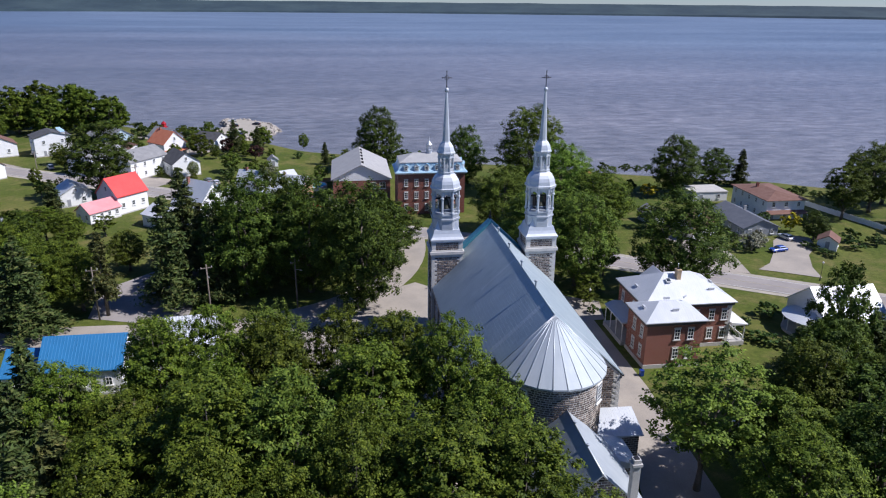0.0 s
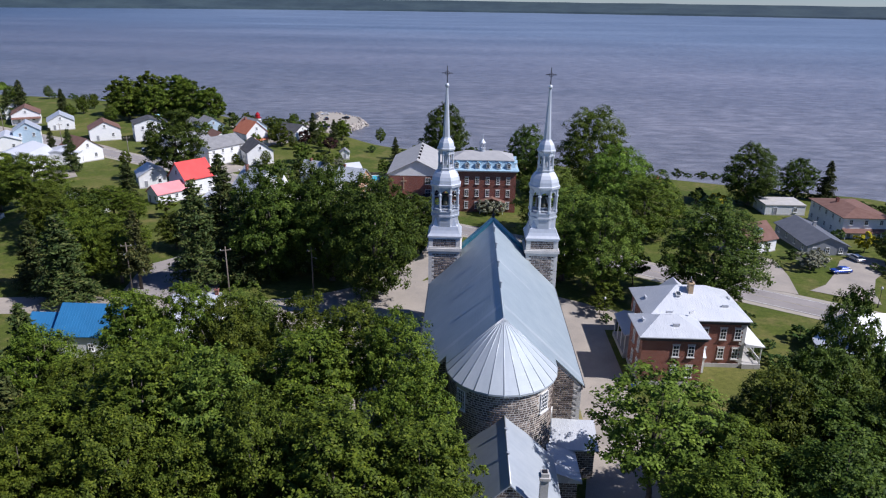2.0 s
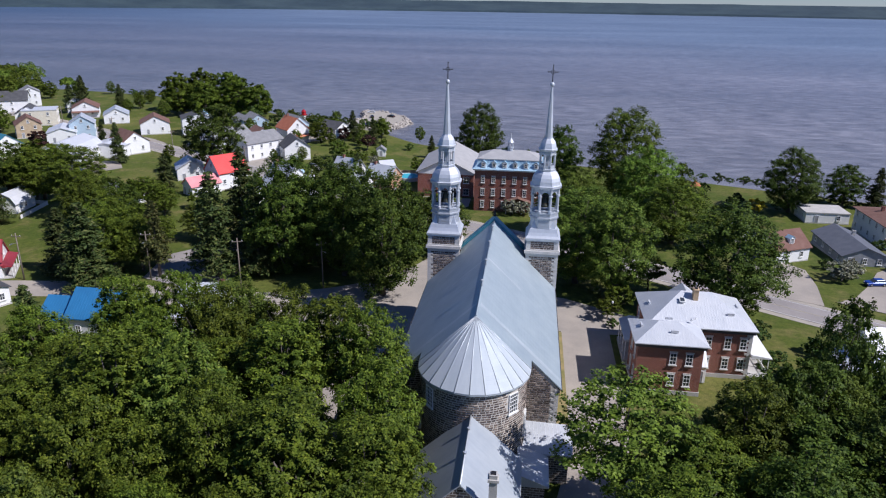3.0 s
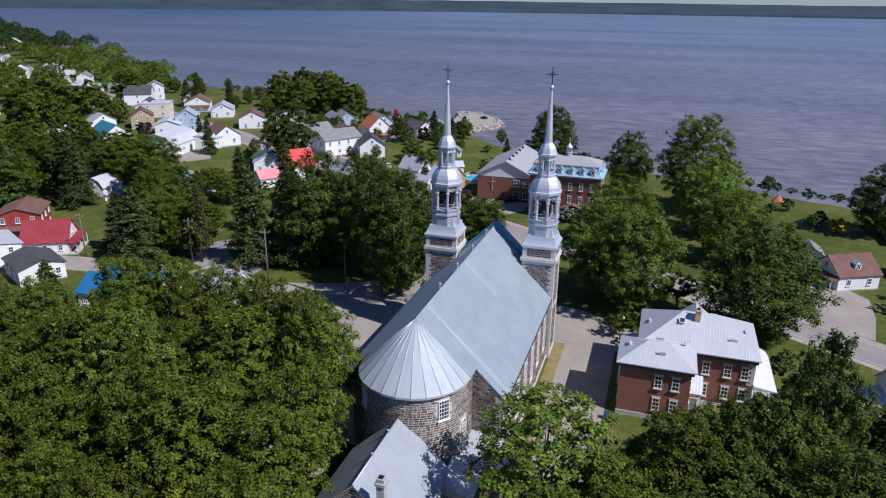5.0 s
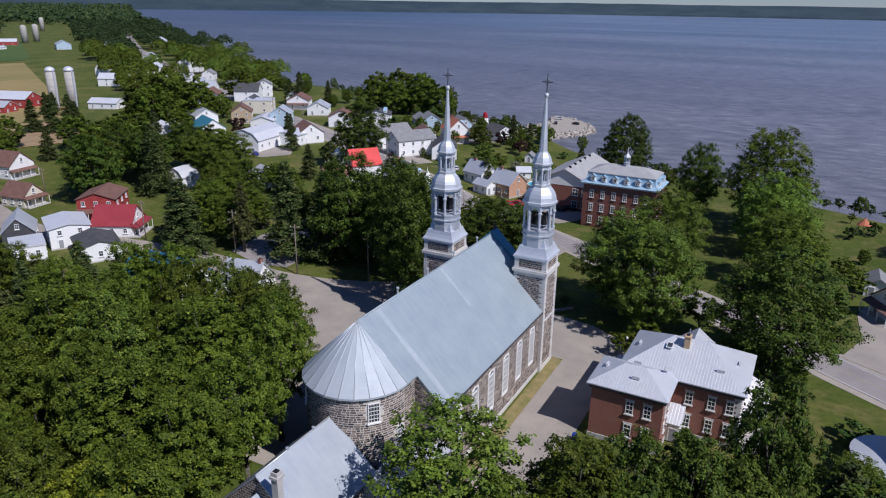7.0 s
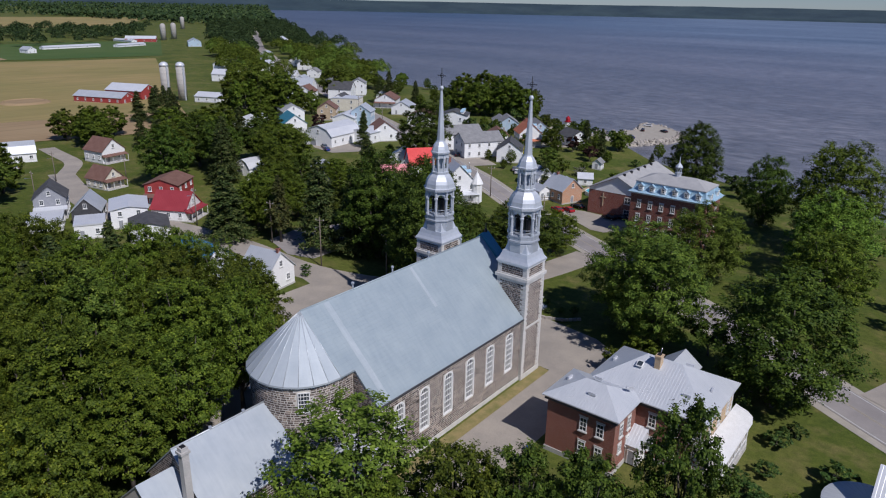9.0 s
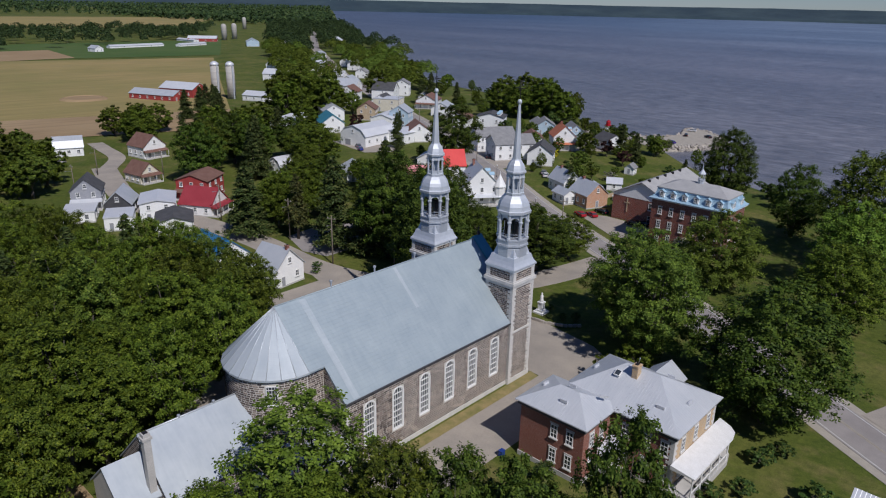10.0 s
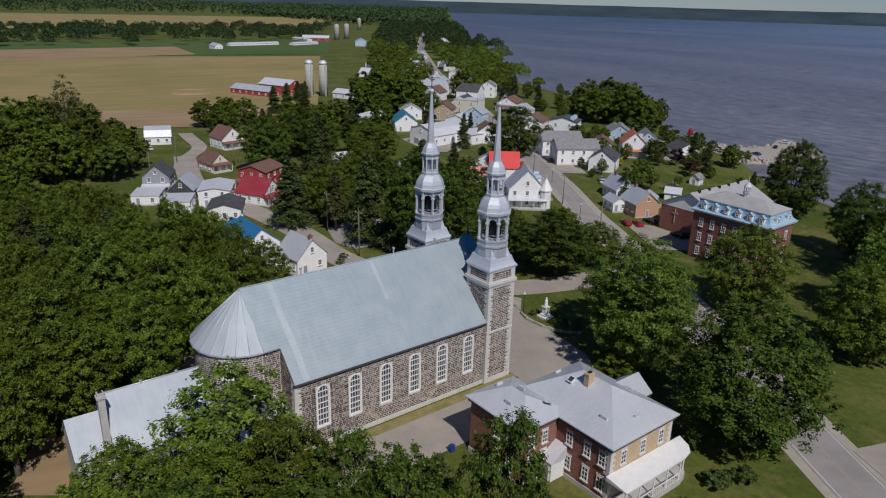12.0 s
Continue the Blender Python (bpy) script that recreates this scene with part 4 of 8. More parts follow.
for (x0, y0), (x1, y1) in zip(lo, lo[1:]):
    d = math.hypot(x1 - x0, y1 - y0)
    f = quad(bm, (x0, y0, -0.2), (x1, y1, -0.2), (x1, y1, APSE_E - 0.1), (x0, y0, APSE_E - 0.1))
    for lp, uv in zip(f.loops, ((run, -0.2), (run + d, -0.2), (run + d, APSE_E - 0.1), (run, APSE_E - 0.1))):
        lp[uvl].uv = uv
    run += d
bm.normal_update()
me = bpy.data.meshes.new("apse_wall")
bm.to_mesh(me)
bm.free()
me.materials.append(M_MORTAR)
part("apse_wall", me, None, church, "round rubble stone apse wall")
for deg in (-90 + 49.5, -90 - 49.5):
    a = radians(deg)
    window(church, (WR + 0.02) * math.cos(a), APSE_Y + (WR + 0.02) * math.sin(a), 11.35, deg + 90, 1.45, 2.6, 4, 5, True, None, False, 0.1, "apse_window")
for deg in (-90 + 82, -90 - 82):
    a = radians(deg)
    window(church, (WR + 0.02) * math.cos(a), APSE_Y + (WR + 0.02) * math.sin(a), 6.4, deg + 90, 1.3, 3.4, 4, 6, True, None, True, 0.1, "apse_window")

# quoins at the nave corners
QM = fresh()
box(QM, -0.85, 0.08, -0.08, 0.5, 0.02, 0.4)
QM = mesh_of("quoin", QM, M_ASHLAR)
QS = fresh()
box(QS, -0.45, 0.075, -0.085, 0.85, 0.02, 0.4)
QS = mesh_of("quoin", QS, M_ASHLAR)
for i in range(25):
    part("quoin", QM if i % 2 else QS, None, church, m=pose(NX, NAVE_S, 0.4 + i * 0.42))
    part("quoin", QM if i % 2 else QS, None, church, m=pose(-NX, NAVE_S, 0.4 + i * 0.42, 0, 0, -90))


def tower(cx):
    T = pose(cx, 0, 0)
    H = 2.65
    t = new("tower")
    t.parent = church
    t.matrix_basis = T
    tagged(t, "square stone bell tower with silver octagonal steeple")
    bm = fresh()
    prism(bm, [(-H, -H), (H, -H), (H, H), (-H, H)], -0.2, 19.3, False)
    part("shaft", bm, M_MORTAR, t, "rubble stone tower shaft")
    for i in range(40):
        z = 0.5 + i * 0.42
        if z > 16.6:
            break
        for k, (sx, sy) in enumerate(((1, -1), (1, 1), (-1, 1), (-1, -1))):
            part("quoin", QM if (i + k) % 2 else QS, None, t, m=pose(sx * H, sy * H, z, 0, 0, 90 * k))
    for z0, z1, e, nm in ((0, 0.9, 0.14, "plinth"), (9.0, 9.35, 0.12, "belt_course"), (16.75, 17.25, 0.1, "frieze"), (17.25, 17.75, 0.34, "cornice"), (17.75, 18.0, 0.15, "cornice_step")):
        bm = fresh()
        box(bm, -H - e, H + e, -H - e, H + e, z0, z1)
        part(nm, bm, M_ASHLAR, t, "pale cut stone band")
    # attic panels with corner blocks
    for sx in (-1, 1):
        for sy in (-1, 1):
            xs, ys = sorted((sx * (H + 0.06), sx * (H - 0.65))), sorted((sy * (H + 0.06), sy * (H - 0.65)))
            bm = fresh()
            box(bm, *xs, *ys, 18.0, 19.4)
            part("attic_block", bm, M_ASHLAR, t)
    bm = fresh()
    box(bm, -H - 0.1, H + 0.1, -H - 0.1, H + 0.1, 19.4, 19.75)
    part("attic_cap", bm, M_WHITE, t)
    # flared skirt from square to octagon
    bm = fresh()
    F0 = 2.92
    sq = [bm.verts.new((sx * F0, sy * F0, z)) for z in (19.7, 19.95) for sx, sy in ((-1, -1), (1, -1), (1, 1), (-1, 1))]
    R8 = 2.28
    flare = []
    for k, (z, r, sqr) in enumerate(((20.35, 2.62, 2.62), (20.85, 2.4, 2.4), (21.5, 2.26, 2.22))):
        flare.append([bm.verts.new((sx * sqr, sy * sqr, z)) for sx, sy in ((-1, -1), (1, -1), (1, 1), (-1, 1))])
    rings = [sq[:4], sq[4:], flare[0], flare[1], flare[2]]
    for a, b in zip(rings, rings[1:]):
        for i in range(4):
            bm.faces.new((a[i], a[(i + 1) % 4], b[(i + 1) % 4], b[i]))
    bm.faces.new(rings[-1])
    bm.faces.new(rings[0][::-1])
    part("skirt", bm, M_SILVER, t, "flared silver metal skirt")
    # corner spurs that turn the square into the octagon
    for k in range(4):
        a = math.pi / 4 + k * math.pi / 2
        bm = fresh()
        d = Vector((math.cos(a), math.sin(a), 0))
        p = Vector((-d.y, d.x, 0))
        base = d * 3.1
        v = [bm.verts.new(q) for q in (base + Vector((0, 0, 21.0)), d * 1.9 + p * 1.0 + Vector((0, 0, 21.2)), d * 1.9 - p * 1.0 + Vector((0, 0, 21.2)), d * 2.26 + Vector((0, 0, 23.0)))]
        for f in ((0, 1, 3), (0, 3, 2), (1, 2, 3), (0, 2, 1)):
            bm.faces.new([v[i] for i in f])
        part("spur", bm, M_SILVER, t, recalc=True)
    e8 = math.pi / 8
    bm = fresh()
    lathe(bm, [(2.42, 20.6), (2.42, 23.1), (2.62, 23.15), (2.62, 23.4), (2.45, 23.45), (2.45, 24.0), (2.55, 24.02), (2.55, 24.2)], 8, 0, 0, e8)
    part("drum", bm, M_SILVER_DARK, t, "silver octagonal drum")
    # open belfry: eight posts with capitals, arches, floor
    bm = fresh()
    lathe(bm, [(2.3, 24.2), (2.3, 24.3)], 8, 0, 0, e8)
    part("belfry_floor", bm, M_SILVER_DARK, t)
    for k in range(8):
        a = e8 + k * math.pi / 4
        bm = fresh()
        lathe(bm, [(0.3, 24.2), (0.3, 24.55), (0.2, 24.6), (0.2, 26.9), (0.34, 26.95), (0.34, 27.2), (0.22, 27.25), (0.22, 28.3)], 8, 2.3 * math.cos(a), 2.3 * math.sin(a))
        part("post", bm, M_SILVER, t)
        # arch panel between posts
        b = a + math.pi / 4
        A, B = Vector((2.22 * math.cos(a), 2.22 * math.sin(a), 0)), Vector((2.22 * math.cos(b), 2.22 * math.sin(b), 0))
        nrm = ((A + B) / 2).normalized()
        bm = fresh()
        n = 8
        w = (B - A).length
        for s0 in range(n):
            def at(i):
                th = math.pi * i / n
                f = 0.5 - 0.36 * math.cos(th)
                return A + (B - A) * f, 27.1 + 0.36 * w * math.sin(th)
            (p0, z0), (p1, z1) = at(s0), at(s0 + 1)
            quad(bm, p0 + Vector((0, 0, z0)), p1 + Vector((0, 0, z1)), p1 + Vector((0, 0, 28.3)), p0 + Vector((0, 0, 28.3)))
            q0, q1 = p0 - nrm * 0.2, p1 - nrm * 0.2
            quad(bm, q1 + Vector((0, 0, z1)), q0 + Vector((0, 0, z0)), q0 + Vector((0, 0, 28.3)), q1 + Vector((0, 0, 28.3)))
            quad(bm, p1 + Vector((0, 0, z1)), p0 + Vector((0, 0, z0)), q0 + Vector((0, 0, z0)), q1 + Vector((0, 0, z1)))
        for f0, f1 in ((0, 0.14), (0.86, 1)):
            p0, p1 = A + (B - A) * f0, A + (B - A) * f1
            quad(bm, p0 + Vector((0, 0, 24.2)), p1 + Vector((0, 0, 24.2)), p1 + Vector((0, 0, 28.3)), p0 + Vector((0, 0, 28.3)))
        part("arch", bm, M_SILVER, t)
        # low railing
        bm = fresh()
        for z in (24.65, 25.1):
            tube(bm, A + (B - A) * 0.1 + Vector((0, 0, z)), A + (B - A) * 0.9 + Vector((0, 0, z)), 0.045, 0.045, 5)
        part("rail", bm, M_SILVER_DARK, t)
    bell = fresh()
    lathe(bell, [(0.9, 24.9), (0.78, 25.1), (0.62, 25.6), (0.52, 26.2), (0.3, 26.5), (0, 26.55)], 16, 0, 0, 0, True)
    part("bell", bell, M_BRONZE, t, "dark bronze bell")
    bm = fresh()
    box(bm, -1.9, 1.9, -0.12, 0.12, 26.5, 26.8)
    box(bm, -1.0, -0.85, -0.8, 0.8, 24.3, 26.6)
    box(bm, 0.85, 1.0, -0.8, 0.8, 24.3, 26.6)
    part("bell_frame", bm, M_IRON, t)
    bm = fresh()
    lathe(bm, [(2.3, 28.2), (2.75, 28.35), (2.8, 28.75), (2.6, 28.85), (2.55, 29.1), (2.5, 29.5), (2.3, 30.05), (1.95, 30.6), (1.55, 31.0), (1.42, 31.1), (1.5, 31.15), (1.5, 31.45), (1.35, 31.5)], 8, 0, 0, e8)
    part("lower_dome", bm, M_SILVER, t, "silver bell-shaped lower dome")
    for k in range(8):
        a = e8 + k * math.pi / 4
        bm = fresh()
        lathe(bm, [(0.16, 31.5), (0.16, 33.6), (0.24, 33.65), (0.24, 33.85), (0.15, 33.9), (0.15, 34.4)], 6, 1.25 * math.cos(a), 1.25 * math.sin(a))
        part("lantern_post", bm, M_SILVER, t)
    bm = fresh()
    lathe(bm, [(0.55, 31.5), (0.55, 34.4)], 8, 0, 0, e8)
    part("lantern_core", bm, M_SILVER_DARK, t)
    bm = fresh()
    lathe(bm, [(1.33, 31.45), (1.33, 32.05), (1.22, 32.05), (1.22, 31.45)], 8, 0, 0, e8, False, False)
    part("lantern_parapet", bm, M_SILVER, t)
    bm = fresh()
    lathe(bm, [(1.3, 33.75), (1.3, 34.35), (1.2, 34.4), (1.2, 33.8)], 8, 0, 0, e8, False, False)
    part("lantern_frieze", bm, M_SILVER, t)
    bm = fresh()
    lathe(bm, [(1.3, 34.35), (1.62, 34.5), (1.64, 34.75), (1.48, 34.85), (1.4, 35.2), (1.25, 35.7), (0.95, 36.15), (0.74, 36.4), (0.7, 36.55)], 8, 0, 0, e8)
    part("upper_dome", bm, M_SILVER, t, "silver upper dome")
    bm = fresh()
    lathe(bm, [(0.66, 36.5), (0.2, 44.4), (0.16, 44.7)], 8, 0, 0, e8)
    part("spire", bm, M_SILVER, t, "slender silver needle spire")
    bm = fresh()
    lathe(bm, [(0.0, 44.6), (0.2, 44.66), (0.32, 44.82), (0.36, 45.0), (0.32, 45.18), (0.2, 45.34), (0.0, 45.4)], 14, 0, 0, 0, True)
    part("ball", bm, M_SILVER, t)
    bm = fresh()
    tube(bm, (0, 0, 45.3), (0, 0, 48.0), 0.075, 0.06, 6)
    tube(bm, (-0.72, 0, 46.95), (0.72, 0, 46.95), 0.06, 0.06, 6)
    for a in range(12):
        a0, a1 = a * math.pi / 6, (a + 1) * math.pi / 6
        tube(bm, (0.33 * math.cos(a0), 0, 46.95 + 0.33 * math.sin(a0)), (0.33 * math.cos(a1), 0, 46.95 + 0.33 * math.sin(a1)), 0.04, 0.04, 5)
    for px, pz in ((-0.75, 46.95), (0.75, 46.95), (0, 48.0)):
        lathe(bm, [(0.0, pz - 0.12), (0.12, pz), (0.0, pz + 0.12)], 6, px, 0)
    part("cross", bm, M_IRON, t, "dark wrought iron cross")
    return t


tower(-8.4)
tower(8.4)

# sacristy behind the apse
sac = thing("sacristy", "low stone sacristy with pale tin gable roof", "sacristy", pose(0.2, -50.9, 0))
SW, SL = 12.4, 12.6
bm = fresh()
gable_walls(bm, SW - 0.8, SL, -0.2, 6.2, 5.5)
part("wall", bm, M_STONE, sac)
bm = fresh()
gable_roof(bm, SW - 0.8, SL, 6.2, 5.5, 0.4, 0.15, 0.2)
part("roof", bm, M_SACROOF, sac, "pale tin gable roof")
bm = fresh()
tube(bm, (0, -SL / 2 - 0.2, 11.9), (0, SL / 2 + 0.2, 11.9), 0.11, 0.11, 6)
part("ridge_cap", bm, M_BATTEN, sac)
for y in (-1.5, 3.0):
    bm = fresh()
    lathe(bm, [(0.1, 11.5), (0.1, 12.0), (0.2, 12.02), (0.2, 12.25), (0, 12.3)], 8, 0, y)
    part("ridge_vent", bm, M_SILVER_DARK, sac)
bm = fresh()
box(bm, 2.9, 3.7, -7.3, -6.5, 0, 13.2)
box(bm, 2.75, 3.85, -7.45, -6.35, 13.2, 13.5)
box(bm, 2.9, 3.7, -7.3, -6.5, 13.5, 13.95)
ch = part("chimney", bm, M_CONCRETE, sac, "tall pale rendered chimney")
bm = fresh()
box(bm, 3.05, 3.55, -7.15, -6.65, 13.95, 14.05)
part("flue", bm, M_IRON, ch)
for y in (-3.5, 0.5, 4.0):
    for s in (1, -1):
        window(sac, s * (SW - 0.8) / 2 + s * 0.01, y, 2.0, 90 * s, 1.2, 2.4, 2, 4)
# lower wing at the far end
bm = fresh()
gable_walls(bm, 7.6, 4.3, -0.2, 6.2, 3.4)
anx = part("annex", bm, M_CONCRETE, sac, "low rendered annex", pose(0, -SL / 2 - 2.1, 0))
bm = fresh()
gable_roof(bm, 7.6, 4.3, 6.2, 3.4, 0.4, 0.14, 0.25)
part("annex_roof", bm, M_SACROOF, anx)
window(anx, 3.82, 0, 1.6, 90, 1.1, 1.6, 2, 3)
# low wing between sacristy and nave on the drive side
ann = thing("side_annex", "low stone annex with pale ribbed tin roof", "annex", pose(0, 0, 0))
bm = fresh()
box(bm, 6.0, 12.2, -40.4, -36.1, -0.2, 4.2)
box(bm, 6.0, 9.2, -46.2, -40.4, -0.2, 3.9)
part("wall", bm, M_STONE, ann)
bm = fresh()
prism(bm, [(5.8, -40.7), (12.7, -40.7), (12.7, -36.05), (5.8, -36.05)], 4.2, [4.6, 4.35, 5.9, 6.1])
part("roof", bm, M_GREYRIB, ann)
bm = fresh()
prism(bm, [(5.8, -46.6), (9.7, -46.6), (9.7, -40.7), (5.8, -40.7)], 3.9, [5.6, 4.1, 4.1, 5.6])
part("roof", bm, M_GREYRIB, ann)
door(ann, 12.22, -38.5, 0.0, 90, 1.2, 2.2, M_DARKSIDE)


# ---- rectory ----
rect = thing("rectory", "two-storey red brick rectory with white ribbed tin hip roof", "rectory")
EV = 8.8


def wall_box(bm, x0, x1, y0, y1, z0, z1):
    prism(bm, [(x0, y0), (x1, y0), (x1, y1), (x0, y1)], z0, z1, False)


bm = fresh()
wall_box(bm, 26.1, 42.25, -9.6, 2.7, -0.2, EV - 0.1)
part("main_wall", bm, M_BRICK, rect, "red brick wall")
bm = fresh()
wall_box(bm, 23.5, 33.3, -16.2, -8.2, -0.2, EV - 0.1)
part("wing_wall", bm, M_BRICK, rect, "red brick wing wall")
bm = fresh()
box(bm, 42.2, 42.3, -9.55, 2.65, 0.6, EV - 0.15)
part("east_face", bm, M_BUFF, rect, "buff brick front wall")
for x0, x1, y0, y1, nm in ((25.98, 42.42, -9.72, 2.82, "foundation"), (23.38, 33.42, -16.32, -8.1, "foundation")):
    bm = fresh()
    box(bm, x0, x1, y0, y1, -0.2, 0.7)
    part(nm, bm, M_CONCRETE, rect)
bm = fresh()
hip_roof(bm, 25.45, 42.9, -10.25, 3.35, EV, 3.6, 6.3)
part("main_roof", bm, M_WHITETIN, rect, "white ribbed tin hip roof")
bm = fresh()
hip_roof(bm, 22.85, 33.95, -16.85, -7.9, EV - 0.02, 1.95, 4.1)
part("wing_roof", bm, M_WHITETIN, rect, "white ribbed tin hip roof of the wing")
for x0, x1, y0, y1 in ((25.75, 42.6, -9.95, 3.05), (23.15, 33.65, -16.55, -8.1)):
    bm = fresh()
    box(bm, x0, x1, y0, y1, EV - 0.75, EV - 0.17)
    part("eaves_board", bm, M_DARKSIDE, rect)
chm = chimney(rect, 33.8, -4.7, 10.5, 13.4, M_BUFF, 0.8, 1.1)
bm = fresh()
tube(bm, (33.8, -4.4, 13.4), (33.9, -4.3, 14.3), 0.05, 0.05, 5)
part("aerial", bm, M_RIM, chm)
bm = fresh()
box(bm, -0.45, 0.45, -0.5, 0.5, 0, 0.18)
sk = part("skylight", bm, M_WHITE, rect, m=pose(31.6, -5.6, 11.55, 25, 0, 0))
bm = fresh()
box(bm, -0.35, 0.35, -0.4, 0.4, 0.18, 0.2)
part("pane", bm, M_GLASS, sk)
GRD = fresh()
box(GRD, -0.55, 0.55, -0.12, 0.12, 0, 0.4)
GRD = mesh_of("snow_guard", GRD, M_RIBROOF)
for x, y, z, r in ((29, -14.6, 9.85, 0), (39, -7.6, 10.2, 0), (36.5, 0.6, 10.3, 0), (26.9, -3, 9.55, 90), (24.4, -12, 9.5, 90), (28.5, -11.8, 10.75, 0), (41, -3.4, 9.9, 90), (32.5, -10.6, 10.3, 40)):
    part("snow_guard", GRD, None, rect, m=pose(x, y, z, 0, 0, r))
for x in (35.6, 38.6, 41.0):
    for z in (1.6, 5.2):
        window(rect, x, -9.62, z, 0, 1.05, 2.0, 2, 3, True, M_ASHLAR)
for x in (28.9, 31.3):
    for z in (1.6, 5.2):
        window(rect, x, -16.22, z, 0, 1.05, 2.0, 2, 3, True, M_ASHLAR)
for y in (-14.3, -11.2):
    for z in (1.6, 5.2):
        window(rect, 23.48, y, z, -90, 1.05, 2.0, 2, 3, True, M_ASHLAR)
        window(rect, 33.32, y if y < -12 else -11.9, z + (1.2 if z < 3 else 0), 90, 1.0, 1.9 if z > 3 else 1.3, 2, 3, True, M_ASHLAR)
for y in (-4.5, 0.5):
    for z in (1.6, 5.2):
        window(rect, 26.08, y, z, -90, 1.05, 2.0, 2, 3, True, M_ASHLAR)
for y in (-7.2, -3.4, 0.4):
    window(rect, 42.32, y, 5.3, 90, 1.05, 2.0, 2, 3, True, M_ASHLAR)
    if y != -3.4:
        window(rect, 42.32, y, 1.6, 90, 1.05, 2.0, 2, 3, True, M_ASHLAR)
door(rect, 42.32, -3.4, 0.9, 90, 1.2, 2.2, M_DARKSIDE)
for x in (28.2, 31.2, 40.2):
    for z in (1.6, 5.2):
        window(rect, x, 2.72, z, 180, 1.05, 2.0, 2, 3, True, M_ASHLAR)
for i in range(19):
    for x, y, k in ((42.25, -9.6, 0), (42.25, 2.7, 90)):
        part("quoin", QM if i % 2 else QS, None, rect, m=pose(x, y, 0.7 + i * 0.4, 0, 0, k))
# long veranda on the buff front
bm = fresh()
out = [(42.35, -10.3), (45.6, -10.3), (45.6, 1.6), (45.2, 3.3), (44.2, 4.4), (42.4, 4.9)]
prism(bm, out, 4.15, [4.75, 4.3, 4.3, 4.3, 4.3, 4.6])
ver = part("veranda", bm, M_WHITE, rect, "white curved veranda roof")
bm = fresh()
prism(bm, [(42.35, -10.1), (45.4, -10.1), (45.4, 1.5), (45.0, 3.1), (44.1, 4.2), (42.4, 4.7)], 0.0, 0.85)
part("veranda_floor", bm, M_CONCRETE, ver)
for x, y in ((45.2, -9.9), (45.2, -7.0), (45.2, -4.2), (45.2, -1.4), (45.2, 1.4), (44.2, 3.8)):
    bm = fresh()
    lathe(bm, [(0.1, 0.85), (0.1, 4.2)], 8, x, y)
    part("veranda_post", bm, M_WHITE, ver)
for y in [-9.7 + 0.42 * i for i in range(27)]:
    bm = fresh()
    box(bm, 45.17, 45.23, y, y + 0.06, 0.85, 1.75)
    part("baluster", bm, M_WHITE, ver)
bm = fresh()
box(bm, 45.14, 45.26, -9.9, 1.5, 1.75, 1.83)
part("handrail", bm, M_WHITE, ver)
# small entrance porch in the angle, steep white roof
bm = fresh()
box(bm, 33.35, 35.2, -12.2, -9.65, 0.2, 3.0)
prc = part("entrance_porch", bm, M_WHITE, rect, "small white entrance porch")
bm = fresh()
prism(bm, [(33.2, -12.4), (35.4, -12.4), (35.4, -9.65), (33.2, -9.65)], 3.0, [3.1, 3.1, 4.9, 4.9])
part("porch_roof", bm, M_RIBROOF, prc)
door(rect, 34.3, -12.22, 0.25, 0, 0.9, 2.0, M_GREYSIDE)
# west gallery under a bluish tin roof
bm = fresh()
prism(bm, [(22.8, -7.6), (26.0, -7.6), (26.0, 0.8), (24.6, 1.8), (22.8, 1.2)], 4.3, [4.5, 5.2, 5.2, 4.9, 4.5])
gal = part("gallery_roof", bm, M_GREYRIB, rect, "blue-grey tin gallery roof")
bm = fresh()
box(bm, 22.9, 26.0, -7.5, 1.4, -0.1, 0.8)
part("gallery_floor", bm, M_CONCRETE, gal)
for y in (-7.2, -4.4, -1.6, 1.0):
    bm = fresh()
    lathe(bm, [(0.09, 0.8), (0.09, 4.4)], 8, 23.1, y)
    part("gallery_post", bm, M_WHITE, gal)
# north gabled bay
bm = fresh()
gable_roof(bm, 4.6, 4.4, 8.2, 1.75, 0.4, 0.14, 0.35)
np_ = part("bay_roof", bm, M_GREYRIB, rect, "ribbed tin gable roof of the north bay", pose(34.0, 3.4, 0))
bm = fresh()
gable_walls(bm, 4.4, 4.2, 0, 8.2, 1.65)
part("bay_wall", bm, M_BRICK, np_)
bin_ = thing("recycling_bin", "blue plastic wheeled recycling bin", "bin", pose(22.3, -18.4, 0.0))
bm = fresh()
prism(bm, [(-0.3, -0.35), (0.3, -0.35), (0.3, 0.35), (-0.3, 0.35)], 0.08, 1.0)
part("body", bm, M_CAR["blue"], bin_)
bm = fresh()
box(bm, -0.34, 0.34, -0.4, 0.4, 1.0, 1.08)
part("lid", bm, M_CAR["blue"], bin_)

# ---- convent and chapel ----
conv = thing("convent", "three-storey red brick convent with pale blue mansard roof", "convent", pose(0, 92, -2.0))
bm = fresh()
wall_box(bm, -10.1, 10.1, -5.7, 5.7, -0.5, 12.9)
part("wall", bm, M_BRICK_DARK, conv, "dark red brick wall")
bm = fresh()
box(bm, -10.6, 10.6, -6.2, 6.2, 12.45, 12.9)
part("cornice", bm, M_WHITE, conv)
bm = fresh()
c0 = [(-10.9, -6.5), (10.9, -6.5), (10.9, 6.5), (-10.9, 6.5)]
rings = []
